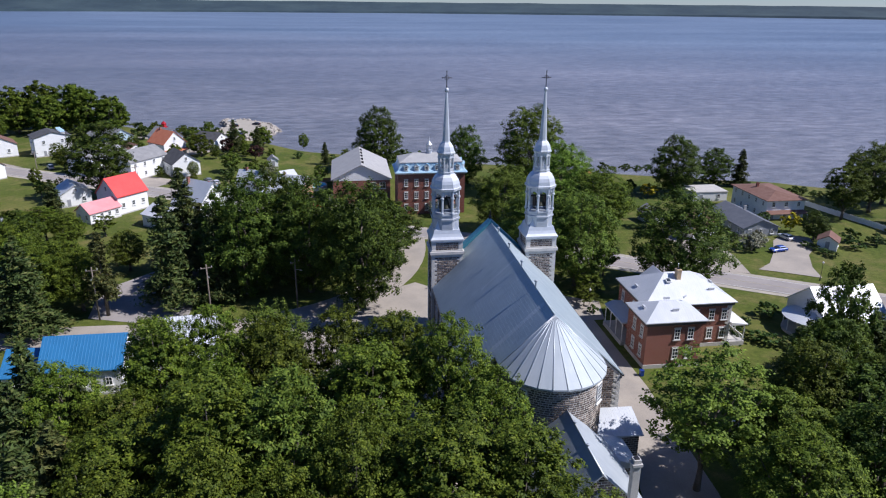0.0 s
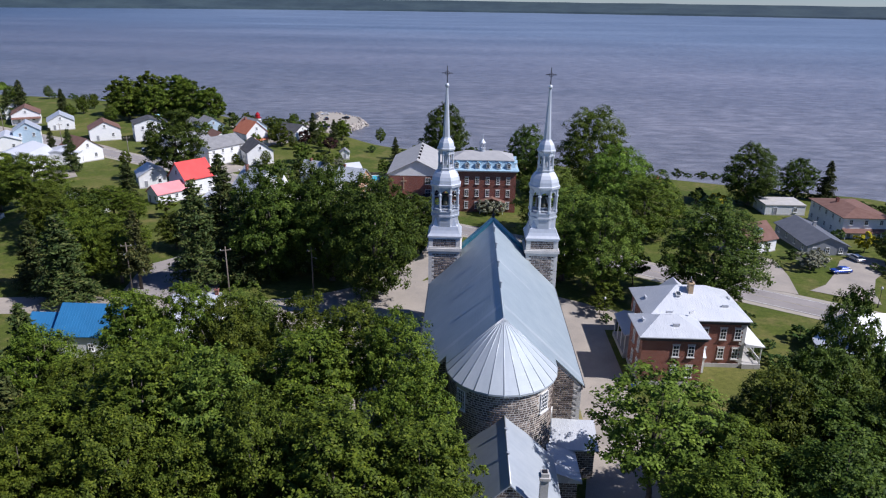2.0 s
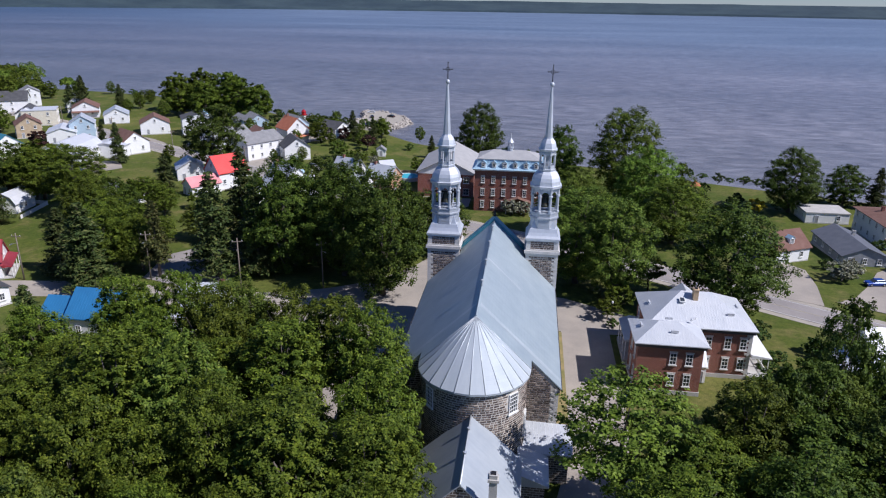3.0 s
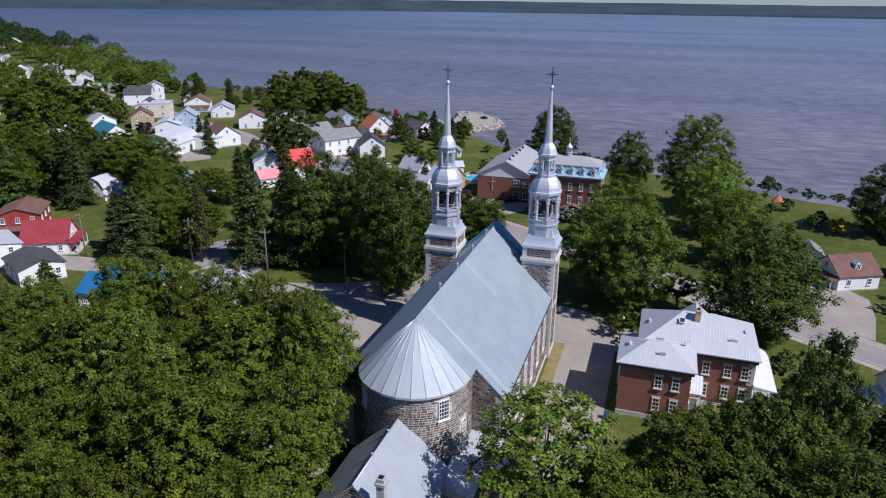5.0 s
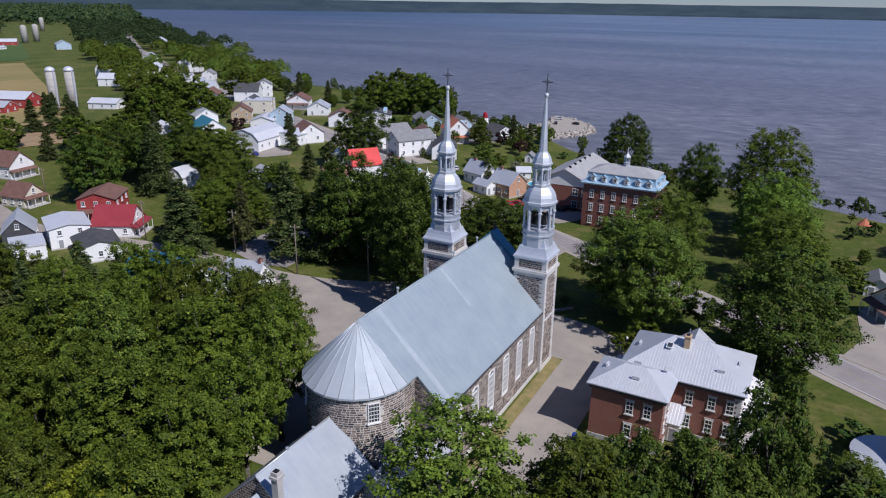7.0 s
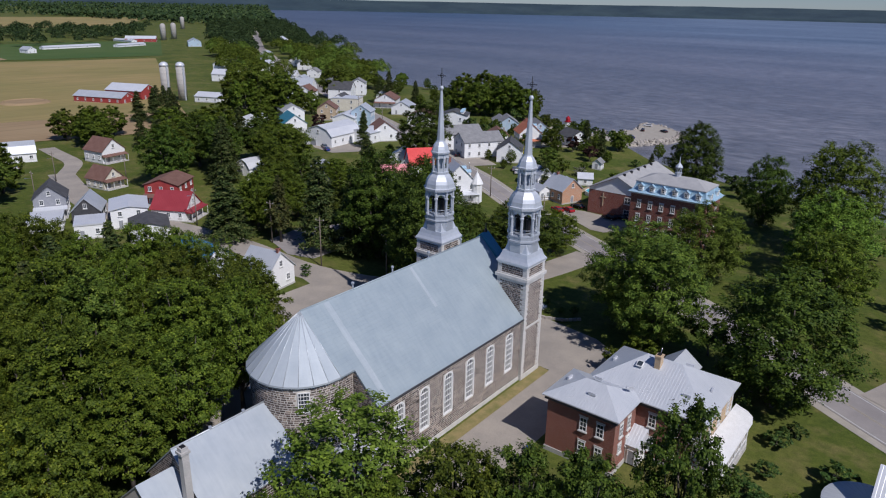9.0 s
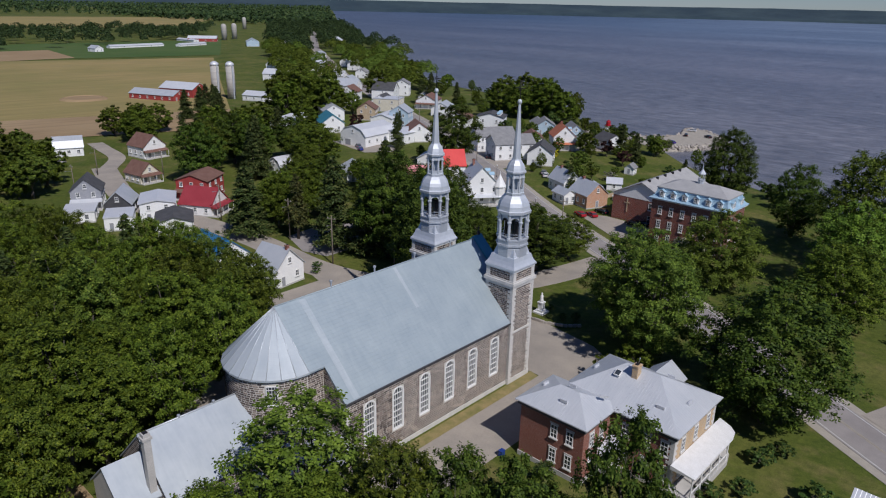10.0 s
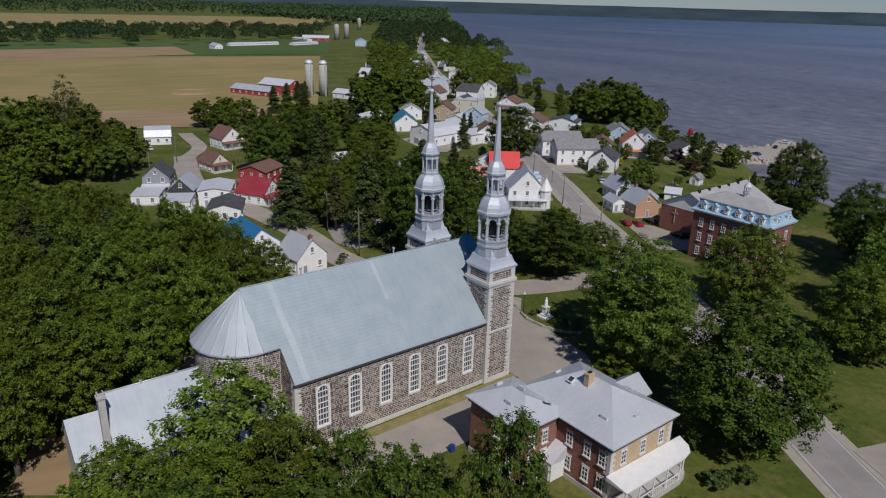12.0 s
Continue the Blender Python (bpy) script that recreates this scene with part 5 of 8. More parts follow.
for k, z in ((1.0, 12.9), (0.955, 13.15), (0.9, 13.7), (0.87, 14.6), (0.85, 15.7)):
    rings.append([bm.verts.new((x - (1 - k) * 10.9 * (1 if x > 0 else -1), y - (1 - k) * 10.9 * (1 if y > 0 else -1), z)) for x, y in c0])
for a, b in zip(rings, rings[1:]):
    for i in range(4):
        bm.faces.new((a[i], a[(i + 1) % 4], b[(i + 1) % 4], b[i]))
part("mansard", bm, M_PALEBLUE, conv, "pale blue slate-like mansard slope")
bm = fresh()
hip_roof(bm, -9.5, 9.5, -5.1, 5.1, 15.8, 1.9, 4.6, 0.25)
part("upper_roof", bm, M_SHINGLE_L, conv, "light grey low hip roof")
DB, DR = fresh(), fresh()
gable_walls(DB, 1.4, 1.4, 0, 1.5, 0.55)
DB = mesh_of("dormer", DB, M_WHITE)
gable_roof(DR, 1.4, 1.4, 1.5, 0.55, 0.2, 0.08, 0.15)
DR = mesh_of("dormer_roof", DR, M_PALEBLUE)


def dormer(parent, x, y, z, turn, roof=None):
    d = part("dormer", DB, None, parent, m=pose(x, y, z, 0, 0, turn))
    part("dormer_roof", roof or DR, None, d)
    window(d, 0, -0.72, 0.25, 0, 0.85, 1.2, 2, 2, False)
    return d


for x in (-7.6, -4.5, -1.4, 1.7, 4.8, 7.8):
    dormer(conv, x, -5.2, 13.35, 0)
    dormer(conv, x, 5.2, 13.35, 180)
    for z in (1.2, 4.9, 8.7):
        window(conv, x, -5.72, z, 0, 1.1, 2.0, 2, 3, True, M_ASHLAR)
for y in (-2.6, 2.6):
    dormer(conv, 9.6, y, 13.35, 90)
    for z in (1.2, 4.9, 8.7):
        window(conv, 10.12, y, z, 90, 1.1, 2.0, 2, 3, True, M_ASHLAR)
cup = fresh()
lathe(cup, [(0.85, 17.2), (0.85, 18.3), (1.0, 18.35), (1.0, 18.5)], 8)
cp = part("cupola", cup, M_SILVER, conv, "small silver cupola")
for k in range(8):
    a = k * math.pi / 4
    bm = fresh()
    lathe(bm, [(0.08, 18.5), (0.08, 19.9)], 6, 0.75 * math.cos(a), 0.75 * math.sin(a))
    part("cupola_post", bm, M_SILVER, cp)
bm = fresh()
lathe(bm, [(1.0, 19.9), (1.0, 20.05), (0.8, 20.3), (0.4, 20.8), (0.15, 21.2), (0.06, 22.6), (0, 22.9)], 8)
part("cupola_roof", bm, M_SILVER, cp)
# front porch of the convent
bm = fresh()
gable_roof(bm, 7.5, 2.6, 3.6, 1.3, 0.3, 0.15, 0.2)
pp = part("porch_roof", bm, M_SHINGLE_B, conv, "brown shingle porch roof", pose(3.0, -7.0, 0))
for x in (-3.4, -1.2, 1.2, 3.4):
    bm = fresh()
    lathe(bm, [(0.12, 0.1), (0.12, 3.6)], 8, x, -1.0)
    part("porch_post", bm, M_WHITE, pp)

chap = thing("chapel", "low red brick chapel with grey shingle gable roof", "chapel", pose(-20.4, 114.6, -2.0))
bm = fresh()
gable_walls(bm, 18.0, 28, -0.5, 7.9, 4.4)
part("wall", bm, M_BRICK, chap)
bm = fresh()
gable_roof(bm, 18.0, 28, 7.9, 4.4, 0.6, 0.22, 0.7)
part("roof", bm, M_SHINGLE_L, chap, "light grey shingle gable roof")
bm = fresh()
quad(bm, (-9.0, -14.06, 7.3), (9.0, -14.06, 7.3), (8.9, -14.06, 7.85), (0, -14.06, 12.15), (-8.9, -14.06, 7.85))
part("gable_siding", bm, M_WHITESIDE, chap, "pale grey gable siding")
bm = fresh()
box(bm, -4.3, -4.05, -14.2, -14.0, 2.8, 6.8)
box(bm, -5.1, -3.25, -14.2, -14.0, 5.4, 5.65)
part("wall_cross", bm, M_TANSIDE, chap, "tall thin wooden wall cross")
for x in (3.6, 6.6):
    for z in (0.8, 4.6):
        window(chap, x, -14.02, z, 0, 1.9, 2.1, 2, 2)
for y in (-11, -6, -1, 4, 9):
    bm = fresh()
    box(bm, -0.35, 0.35, -0.35, 0.35, 0, 0.75)
    part("roof_vent", bm, M_IRON, chap, m=pose(0.5, y, 12.1))
for y in (-9, -4, 1, 6, 11):
    for s in (-1, 1):
        window(chap, s * 9.02, y, 3.5, 90 * s, 1.3, 2.6, 2, 3)


# ---- village houses ----
HOUSES = []


def house(x, y, turn, w, l, h, rise, wall, roof, label, name="house", category="house", wins=2, floors=1, dorm=0, dorm_roof=None, chim=None, porch=0, porch_roof=None, over=0.4,
          base=True, door_side=-1, hip=False, flat=False, side_wins=3, z=None, group="", dorm_sides=(1,)):
    """Ridge along local y, gables at both ends; the door lies in the -y gable."""
    gz = ground_z(x, y) if z is None else z
    HOUSES.append((x, y))
    if y > 60 and -320 < x < -60:
        w, l, h, rise = w * 1.2, l * 1.2, h * 1.15, rise * 1.2
    hs = thing(name, label, category, pose(x, y, gz, 0, 0, turn), group)
    bm = fresh()
    if hip or flat:
        wall_box(bm, -w / 2, w / 2, -l / 2, l / 2, -0.4, h)
    else:
        gable_walls(bm, w, l, -0.4, h, rise)
    part("wall", bm, wall, hs)
    bm = fresh()
    if flat:
        box(bm, -w / 2 - over * 0.4, w / 2 + over * 0.4, -l / 2 - over * 0.4, l / 2 + over * 0.4, h, h + 0.35)
    elif hip:
        hip_roof(bm, -w / 2 - over, w / 2 + over, -l / 2 - over, l / 2 + over, h, rise)
    else:
        gable_roof(bm, w, l, h, rise, over)
    part("roof", bm, roof, hs)
    if base:
        bm = fresh()
        box(bm, -w / 2 - 0.06, w / 2 + 0.06, -l / 2 - 0.06, l / 2 + 0.06, -0.5, 0.35)
        part("foundation", bm, M_CONCRETE, hs)
    fh = h / floors
    for f in range(floors):
        zz = f * fh + fh * 0.36
        for s, n, span in ((0, wins, w), (180, wins, w)):
            for i in range(n):
                u = span * ((i + 0.5) / n - 0.5)
                if f == 0 and s == 0 and i == 0 and door_side < 0:
                    continue
                window(hs, u if s == 0 else -u, -l / 2 - 0.02 if s == 0 else l / 2 + 0.02, zz, s, min(1.0, w / n * 0.5), min(1.4, fh * 0.5), 2, 2)
        for s in (90, -90):
            for i in range(side_wins):
                u = l * ((i + 0.5) / side_wins - 0.5)
                window(hs, (w / 2 + 0.02) * (1 if s > 0 else -1), u, zz, s, 1.0, min(1.4, fh * 0.5), 2, 2)
    if not (hip or flat) and rise > 2.2:
        for s in (0, 180):
            window(hs, 0, (-l / 2 - 0.02) * (1 if s == 0 else -1), h + rise * 0.22, s, 0.9, min(1.3, rise * 0.38), 2, 2)
    if door_side < 0:
        door(hs, w * (0.5 / max(wins, 1) - 0.5), -l / 2 - 0.02, 0.3, 0, 0.95, 2.05, M_GREYSIDE)
    sl = rise / (w / 2)
    for i in range(dorm):
        u = l * ((i + 0.5) / dorm - 0.5)
        for s in dorm_sides:
            dormer(hs, s * w * 0.3, u, h + rise - w * 0.3 * sl - 0.55, 90 * s, dorm_roof)
    if chim:
        chimney(hs, chim[0], chim[1], h, h + rise + 0.9, chim[2] if len(chim) > 2 else M_BRICK)
    if porch:
        bm = fresh()
        prism(bm, [(-w / 2 - 0.2, -l / 2 - porch), (w / 2 + 0.2, -l / 2 - porch), (w / 2 + 0.2, -l / 2), (-w / 2 - 0.2, -l / 2)], 2.6, [2.72, 2.72, 3.3, 3.3])
        pr = part("porch_roof", bm, porch_roof or roof, hs)
        for i in range(4):
            bm = fresh()
            lathe(bm, [(0.09, 0.2), (0.09, 2.65)], 6, -w / 2 + w * i / 3, -l / 2 - porch + 0.15)
            part("porch_post", bm, M_WHITE, pr)
        bm = fresh()
        box(bm, -w / 2, w / 2, -l / 2 - porch, -l / 2, -0.3, 0.25)
        part("porch_floor", bm, M_CONCRETE, pr)
    return hs


def gambrel(x, y, turn, w, l, h, rise, wall, roof, name, label, category, wins=2, gate=3.0):
    """A barn-like building: two pitches on each side, ridge along local y."""
    t = thing(name, label, category, pose(x, y, ground_z(x, y), 0, 0, turn))
    prof = [(-w / 2, h), (-w * 0.34, h + rise * 0.62), (0, h + rise), (w * 0.34, h + rise * 0.62), (w / 2, h)]
    bm = fresh()
    for s in (-1, 1):
        pts = [(-w / 2, s * l / 2, -0.4), (w / 2, s * l / 2, -0.4)] + [(px, s * l / 2, pz) for px, pz in prof[::-1]]
        quad(bm, *(pts if s < 0 else pts[::-1]))
        quad(bm, *[(s * w / 2, -s * l / 2, -0.4), (s * w / 2, s * l / 2, -0.4), (s * w / 2, s * l / 2, h), (s * w / 2, -s * l / 2, h)])
    part("wall", bm, wall, t)
    bm = fresh()
    out = [(-w / 2 - 0.35, h - 0.3)] + prof[1:4] + [(w / 2 + 0.35, h - 0.3)]
    top = [(px, pz + 0.2) for px, pz in out]
    ring = out + top[::-1]
    a = [bm.verts.new((px, -l / 2 - 0.3, pz)) for px, pz in ring]
    b = [bm.verts.new((px, l / 2 + 0.3, pz)) for px, pz in ring]
    n = len(ring)
    for k in range(n):
        bm.faces.new((a[k], a[(k + 1) % n], b[(k + 1) % n], b[k]))
    for k in range(4):
        bm.faces.new((a[k], a[n - 1 - k], a[n - 2 - k], a[k + 1]))
        bm.faces.new((b[k + 1], b[n - 2 - k], b[n - 1 - k], b[k]))
    part("roof", bm, roof, t, recalc=True)
    door(t, -w * 0.2, -l / 2 - 0.02, 0, 0, gate, min(2.6, h * 0.7), M_GREYSIDE)
    window(t, 0, -l / 2 - 0.02, h + rise * 0.25, 0, 1.0, 1.2)
    for k in range(wins):
        u = l * ((k + 0.5) / wins - 0.5)
        for s in (1, -1):
            window(t, s * (w / 2 + 0.02), u, h * 0.35, 90 * s, 1.2, 1.3)
    return t


# main street, river side
house(-42, 107.5, 68, 8, 9.5, 4.4, 3.4, M_BRICK_ORANGE, M_GREYRIB, "small orange brick house with pale blue-grey tin roof", wins=1, floors=1, chim=(0, 3))
house(-48.5, 103.5, 68, 4.5, 6.5, 3.2, 1.4, M_WHITESIDE, M_GREYRIB, "white porch wing with blue-grey tin roof", "porch_wing", "porch", wins=2, side_wins=2)
house(-45, 115.5, 32, 6, 6, 3.2, 1.8, M_WHITESIDE, M_GREYRIB, "white back wing with grey tin roof", "back_wing", "house wing", side_wins=2)
house(-55.3, 113.6, 68, 6.5, 9, 4.2, 3.4, M_WHITESIDE, M_GREYRIB, "little white house with striped tin roof", wins=2, chim=(0, 2))
house(-97.9, 138.8, -31, 9.5, 14, 5.6, 2.4, M_WHITESIDE, M_SHINGLE_G, "white two-storey duplex with grey shingle roof", floors=2, side_wins=4)
house(-113.4, 146.6, -31, 9, 14, 5.6, 2.4, M_WHITESIDE, M_SHINGLE_G, "white two-storey duplex with grey shingle roof", floors=2, side_wins=4)
house(-83.4, 139.8, 30, 8, 10, 4.2, 2.8, M_WHITESIDE, M_SHINGLE_D, "white cottage with charcoal roof")
house(-95, 171.7, 45, 8, 9, 5.0, 3.6, M_WHITESIDE, M_SHINGLE_O, "white house with orange shingle roof and porch", chim=(0, 3.5), porch=2.0, dorm=1)
house(-107.6, 166.9, 40, 7, 8, 3.4, 2.0, M_WHITESIDE, M_SHINGLE_B, "low white annex house with rust-brown roof")
house(-98.9, 186.2, 45, 7, 10, 4.6, 2.8, M_BLUESIDE, M_SHINGLE_G, "pale blue house with grey roof")
house(-141.4, 180.2, 30, 11, 9, 6.4, 1.6, M_WHITESIDE, M_SHINGLE_D, "white house with black mansard-like roof and dormers", floors=2, dorm=3)
house(-52.8, 155, 10, 3.4, 4.2, 2.6, 1.3, M_WHITESIDE, M_SHINGLE_G, "little white garden shed with grey roof", "garden_shed", "shed", side_wins=1, wins=1)
house(-46, 131, -60, 5, 5, 2.6, 1.4, M_WHITESIDE, M_RIBROOF, "white shed with pale tin roof", "garden_shed", "shed", side_wins=1, wins=1)
house(-80.5, 186.2, 60, 8, 9, 3.4, 2.2, M_WHITESIDE, M_SHINGLE_D, "white riverside cottage with charcoal roof", side_wins=2)
# main street, inland side
house(-90.6, 94.2, -37, 7.6, 8.4, 4.9, 3.8, M_WHITESIDE, M_REDMETAL, "white house with bright red tin roof", side_wins=3, door_side=1)
house(-94.6, 84.6, -37, 5, 8, 2.8, 1.8, M_WHITESIDE, M_PINKMETAL, "white side wing with faded red tin roof", "side_wing", "house wing", side_wins=4)
vic = house(-65.8, 80.8, 53, 9.6, 8.6, 5.0, 4.9, M_WHITESIDE, M_GREYRIB, "white gabled village house with tin roof and corner turret", wins=3, floors=2, chim=(-1, 3), dorm=2, porch=2.2, porch_roof=M_RIBROOF)
bm = fresh()
lathe(bm, [(1.7, 0), (1.7, 5.6), (2.0, 5.65), (2.0, 5.8), (0.1, 9.4), (0.05, 10.4)], 10, 5.6, -5.2)
part("turret", bm, M_WHITE, vic, "white corner turret with pointed roof")
house(-74.9, 77.3, 53, 7, 7, 3.0, 1.6, M_WHITESIDE, M_RIBROOF, "low white house wing with pale tin roof", "low_wing", "house wing", side_wins=2)
house(-149.1, 137.3, 54, 9, 10, 4.0, 3.2, M_WHITESIDE, M_SHINGLE_B, "white cottage with brown shingle roof")
house(-193.2, 123, 62, 9, 13, 4.0, 3.2, M_WHITESIDE, M_TEAL, "white outbuilding with turquoise tin roof", "outbuilding", "shed")
house(-220.4, 145.4, 62, 9, 13, 4.4, 2.6, M_WHITESIDE, M_GREYRIB, "white house with pale blue-grey tin roof")
house(-222.7, 188.5, 30, 12, 10, 6.0, 0.5, M_CREAM, M_RIBROOF, "flat-roofed cream commercial building", floors=2, flat=True)
house(-207.7, 159.4, 40, 8, 9, 5.0, 2.6, M_TANSIDE, M_SHINGLE_B, "tan boarded house with brown roof", floors=2)
house(-160.7, 178.5, 30, 10, 10, 4.2, 2.6, M_WHITESIDE, M_SHINGLE_B, "low house with rust-brown roof")
house(-217.5, 215.6, 30, 10, 12, 4.0, 2.6, M_WHITESIDE, M_SHINGLE_B, "white house with brown shingle roof", porch=2)
house(-192.6, 201.3, 30, 9, 11, 3.6, 2.4, M_WHITESIDE, M_GREYRIB, "white house with pale grey metal roof")
house(-268.2, 243.1, 40, 8, 9, 6.8, 2.2, M_WHITESIDE, M_SHINGLE_G, "tall white riverside house", floors=2)
house(-271.7, 201.4, 30, 9, 10, 4.8, 3.0, M_WHITESIDE, M_SHINGLE_B, "white house with plum-brown roof")
house(-252.5, 177.4, 30, 9, 10, 4.8, 3.0, M_WHITESIDE, M_SHINGLE_G, "white house with grey roof")
house(-305.5, 227.9, 30, 9, 12, 4.4, 2.8, M_WHITESIDE, M_GREYRIB, "white house with tin roof")
house(-328, 278, 30, 9, 12, 4.4, 2.8, M_GREYSIDE, M_SHINGLE_G, "grey house among the trees")
house(-230.3, 226.8, 40, 8, 9, 4.4, 2.8, M_WHITESIDE, M_SHINGLE_G, "white house by the river bank")
house(-129.8, 202.6, 40, 6, 9, 2.8, 1.8, M_GREYSIDE, M_SHINGLE_G, "low grey boathouse with grey roof")
house(-121.1, 195.9, 40, 8, 9, 3.6, 2.6, M_BLUESIDE, M_SHINGLE_G, "pale blue riverside cottage")
house(-188.2, 154.1, 30, 9, 12, 3.6, 1.6, M_WHITESIDE, M_RIBROOF, "white store with pale metal roof", "store", "store", side_wins=4)
house(-182.6, 159.6, 30, 8, 8, 6.0, 2.6, M_BLUESIDE, M_GREYRIB, "pale blue gabled house with tin roof", floors=2)
house(-229.4, 190.1, 30, 9, 10, 4.4, 2.8, M_WHITESIDE, M_SHINGLE_D, "white house with dark shingle roof")
house(-107.6, 103.1, 30, 7, 8, 3.4, 2.0, M_WHITESIDE, M_GREYRIB, "small white house with grey tin roof", side_wins=2)
house(-238.2, 159.2, 30, 9, 11, 4.0, 2.8, M_WHITESIDE, M_GREYRIB, "white house with pale tin roof")
house(-344.4, 261.5, 30, 9, 12, 4.4, 2.8, M_WHITESIDE, M_GREYRIB, "white house beside the street")
house(-380, 305, 30, 9, 10, 5.0, 2.8, M_WHITESIDE, M_SHINGLE_G, "white house on the river side")
house(-420, 300, 30, 9, 10, 5.0, 2.8, M_WHITESIDE, M_SHINGLE_B, "white house with brown roof by the street")
house(-470, 362, 30, 9, 10, 5.0, 2.8, M_WHITESIDE, M_GREYRIB, "white house near the river road")
for hx, hy, wall_, roof_ in ((-298, 222, M_WHITESIDE, M_GREYRIB), (-366, 268, M_WHITESIDE, M_RIBROOF), (-452, 315, M_WHITESIDE, M_RIBROOF), (-500, 352, M_WHITESIDE, M_GREYRIB), (-262, 222, M_WHITESIDE, M_SHINGLE_D), (-437, 345, M_WHITESIDE, M_RIBROOF), (-477, 285, M_WHITESIDE, M_GREYRIB), (-407, 236, M_WHITESIDE, M_RIBROOF), (-398, 249, M_WHITESIDE, M_SHINGLE_B), (-492, 297, M_WHITESIDE, M_SHINGLE_G), (-485, 415, M_GREYSIDE, M_GREYRIB)):
    house(hx, hy, 30 if hy % 2 else 120, 10, 12, 5.4, 3.4, wall_, roof_, "white house along the street out of the village", floors=2, wins=1, side_wins=1)
house(-560, 400, 30, 10, 12, 5.0, 2.8, M_WHITESIDE, M_GREYRIB, "white house far along the street")
for hx, hy in ((-692, 452), (-731, 560)):
    house(hx, hy, 35, 15, 22, 7, 4.5, M_WHITESIDE, M_RIBROOF, "large white farmhouse far along the river road", wins=1, side_wins=1)
# farm lane and side street, west
gambrel(-216.1, 14, -20, 9, 10, 3.4, 3.6, M_WHITESIDE, M_GREYRIB, "farmhouse", "white farmhouse with grey tin gambrel roof", "house", 3, 1.1)
house(-194.2, 34.6, 98, 9.4, 10.5, 4.6, 4.0, M_WHITESIDE, M_SHINGLE_B, "white house with brown shingle roof", wins=2, porch=1.8)
house(-157.7, 15.7, 98, 7.2, 9, 3.2, 3.4, M_CREAM, M_SHINGLE_B, "cream cottage with brown shingle roof and gallery", porch=1.8)
house(-128, 20.5, 35, 10, 11.5, 6.0, 1.7, M_REDSIDE, M_SHINGLE_B, "dark red two-storey house with brown roof", wins=3, floors=2, side_wins=3, porch=2.2)
house(-111, 12, 120, 9, 10, 3.4, 4.0, M_WHITESIDE, M_DARKRED, "white gabled house with deep red tin roof", porch=2.0, wins=2)
house(-139, -9, 62, 8, 9, 5.6, 3.4, M_GREYSIDE, M_SHINGLE_D, "grey gabled house with charcoal roof and white trim", floors=2, porch=2.0, porch_roof=M_RIBROOF)
house(-126, -5, 55, 7, 10, 3.8, 3.4, M_DARKSIDE, M_GREYRIB, "dark boarded gable house with grey tin roof")
house(-127.5, -15.7, 62, 8, 9, 2.9, 0.4, M_WHITESIDE, M_RIBROOF, "low white annex with flat pale metal roof", "annex", "annex", flat=True, side_wins=2)
house(-113.8, -10.8, 62, 7, 9, 3.6, 0.4, M_WHITESIDE, M_RIBROOF, "white flat-roofed extension between the houses", "annex", "annex", flat=True, side_wins=2)
house(-116, 1, 62, 9, 12, 5.2, 0.8, M_WHITESIDE, M_RIBROOF, "white two-storey house with low tin roof", floors=2)
house(-101, -2, 62, 9, 11, 3.6, 1.4, M_WHITESIDE, M_SHINGLE_D, "white low building with charcoal roof and red door", wins=3)
house(-67.2, -8.9, 90, 9, 12, 4.6, 3.6, M_WHITESIDE, M_BLUEMETAL, "white building with bright blue tin roof", "hall", "building", side_wins=3)
house(-75.6, -8.6, 90, 8, 7, 3.6, 2.6, M_WHITESIDE, M_BLUEMETAL, "white lower wing with bright blue tin roof", "hall_wing", "building", side_wins=2)
house(-52.4, -3.2, 98, 8, 8, 4.2, 3.9, M_WHITESIDE, M_GREYRIB, "white gabled house with ribbed grey tin roof", wins=2, chim=(0, -3.5), porch=0, floors=1)
house(-56.5, -9.2, 98, 5, 6, 2.8, 2.0, M_WHITESIDE, M_GREYRIB, "low white kitchen wing with grey tin roof", "kitchen_wing", "house wing", side_wins=2)


gambrel(-159, 117, 8, 14, 20, 4.6, 4.0, M_WHITESIDE, M_RIBROOF, "workshop", "long white workshop with pale gambrel metal roof", "workshop", 4)
house(-151.5, 131, 8, 10, 12, 4.0, 1.0, M_WHITESIDE, M_RIBROOF, "low white annex behind the workshop", "outbuilding", "shed", side_wins=2)
gambrel(-138, 58.5, 5, 6.4, 9, 2.8, 2.8, M_WHITESIDE, M_RIBROOF, "gambrel_shed", "pale grey gambrel shed among the trees", "shed", 1, 2.4)
house(-112.9, 70.6, 62, 7, 9, 3.0, 1.8, M_WHITESIDE, M_GREYRIB, "white shed with striped grey tin roof", "garden_shed", "shed", side_wins=2)
pv = thing("garden_pavilion", "white garden pavilion with flared pointed roof", "pavilion", pose(-219, 126, ground_z(-219, 126)))
bm = fresh()
lathe(bm, [(3.6, 2.9), (3.65, 3.05), (2.2, 3.5), (1.2, 4.3), (0.9, 4.4), (0.9, 4.9), (1.1, 4.95), (0.2, 5.8), (0, 5.9)], 8)
part("roof", bm, M_RIBROOF, pv)
for k in range(8):
    a = k * math.pi / 4
    bm = fresh()
    lathe(bm, [(0.1, 0), (0.1, 2.95)], 6, 3.2 * math.cos(a), 3.2 * math.sin(a))
    part("post", bm, M_WHITE, pv)
house(-216, 113, 30, 7, 14, 3.0, 1.4, M_WHITESIDE, M_RIBROOF, "low white shed with pale metal roof", "outbuilding", "shed", side_wins=3)
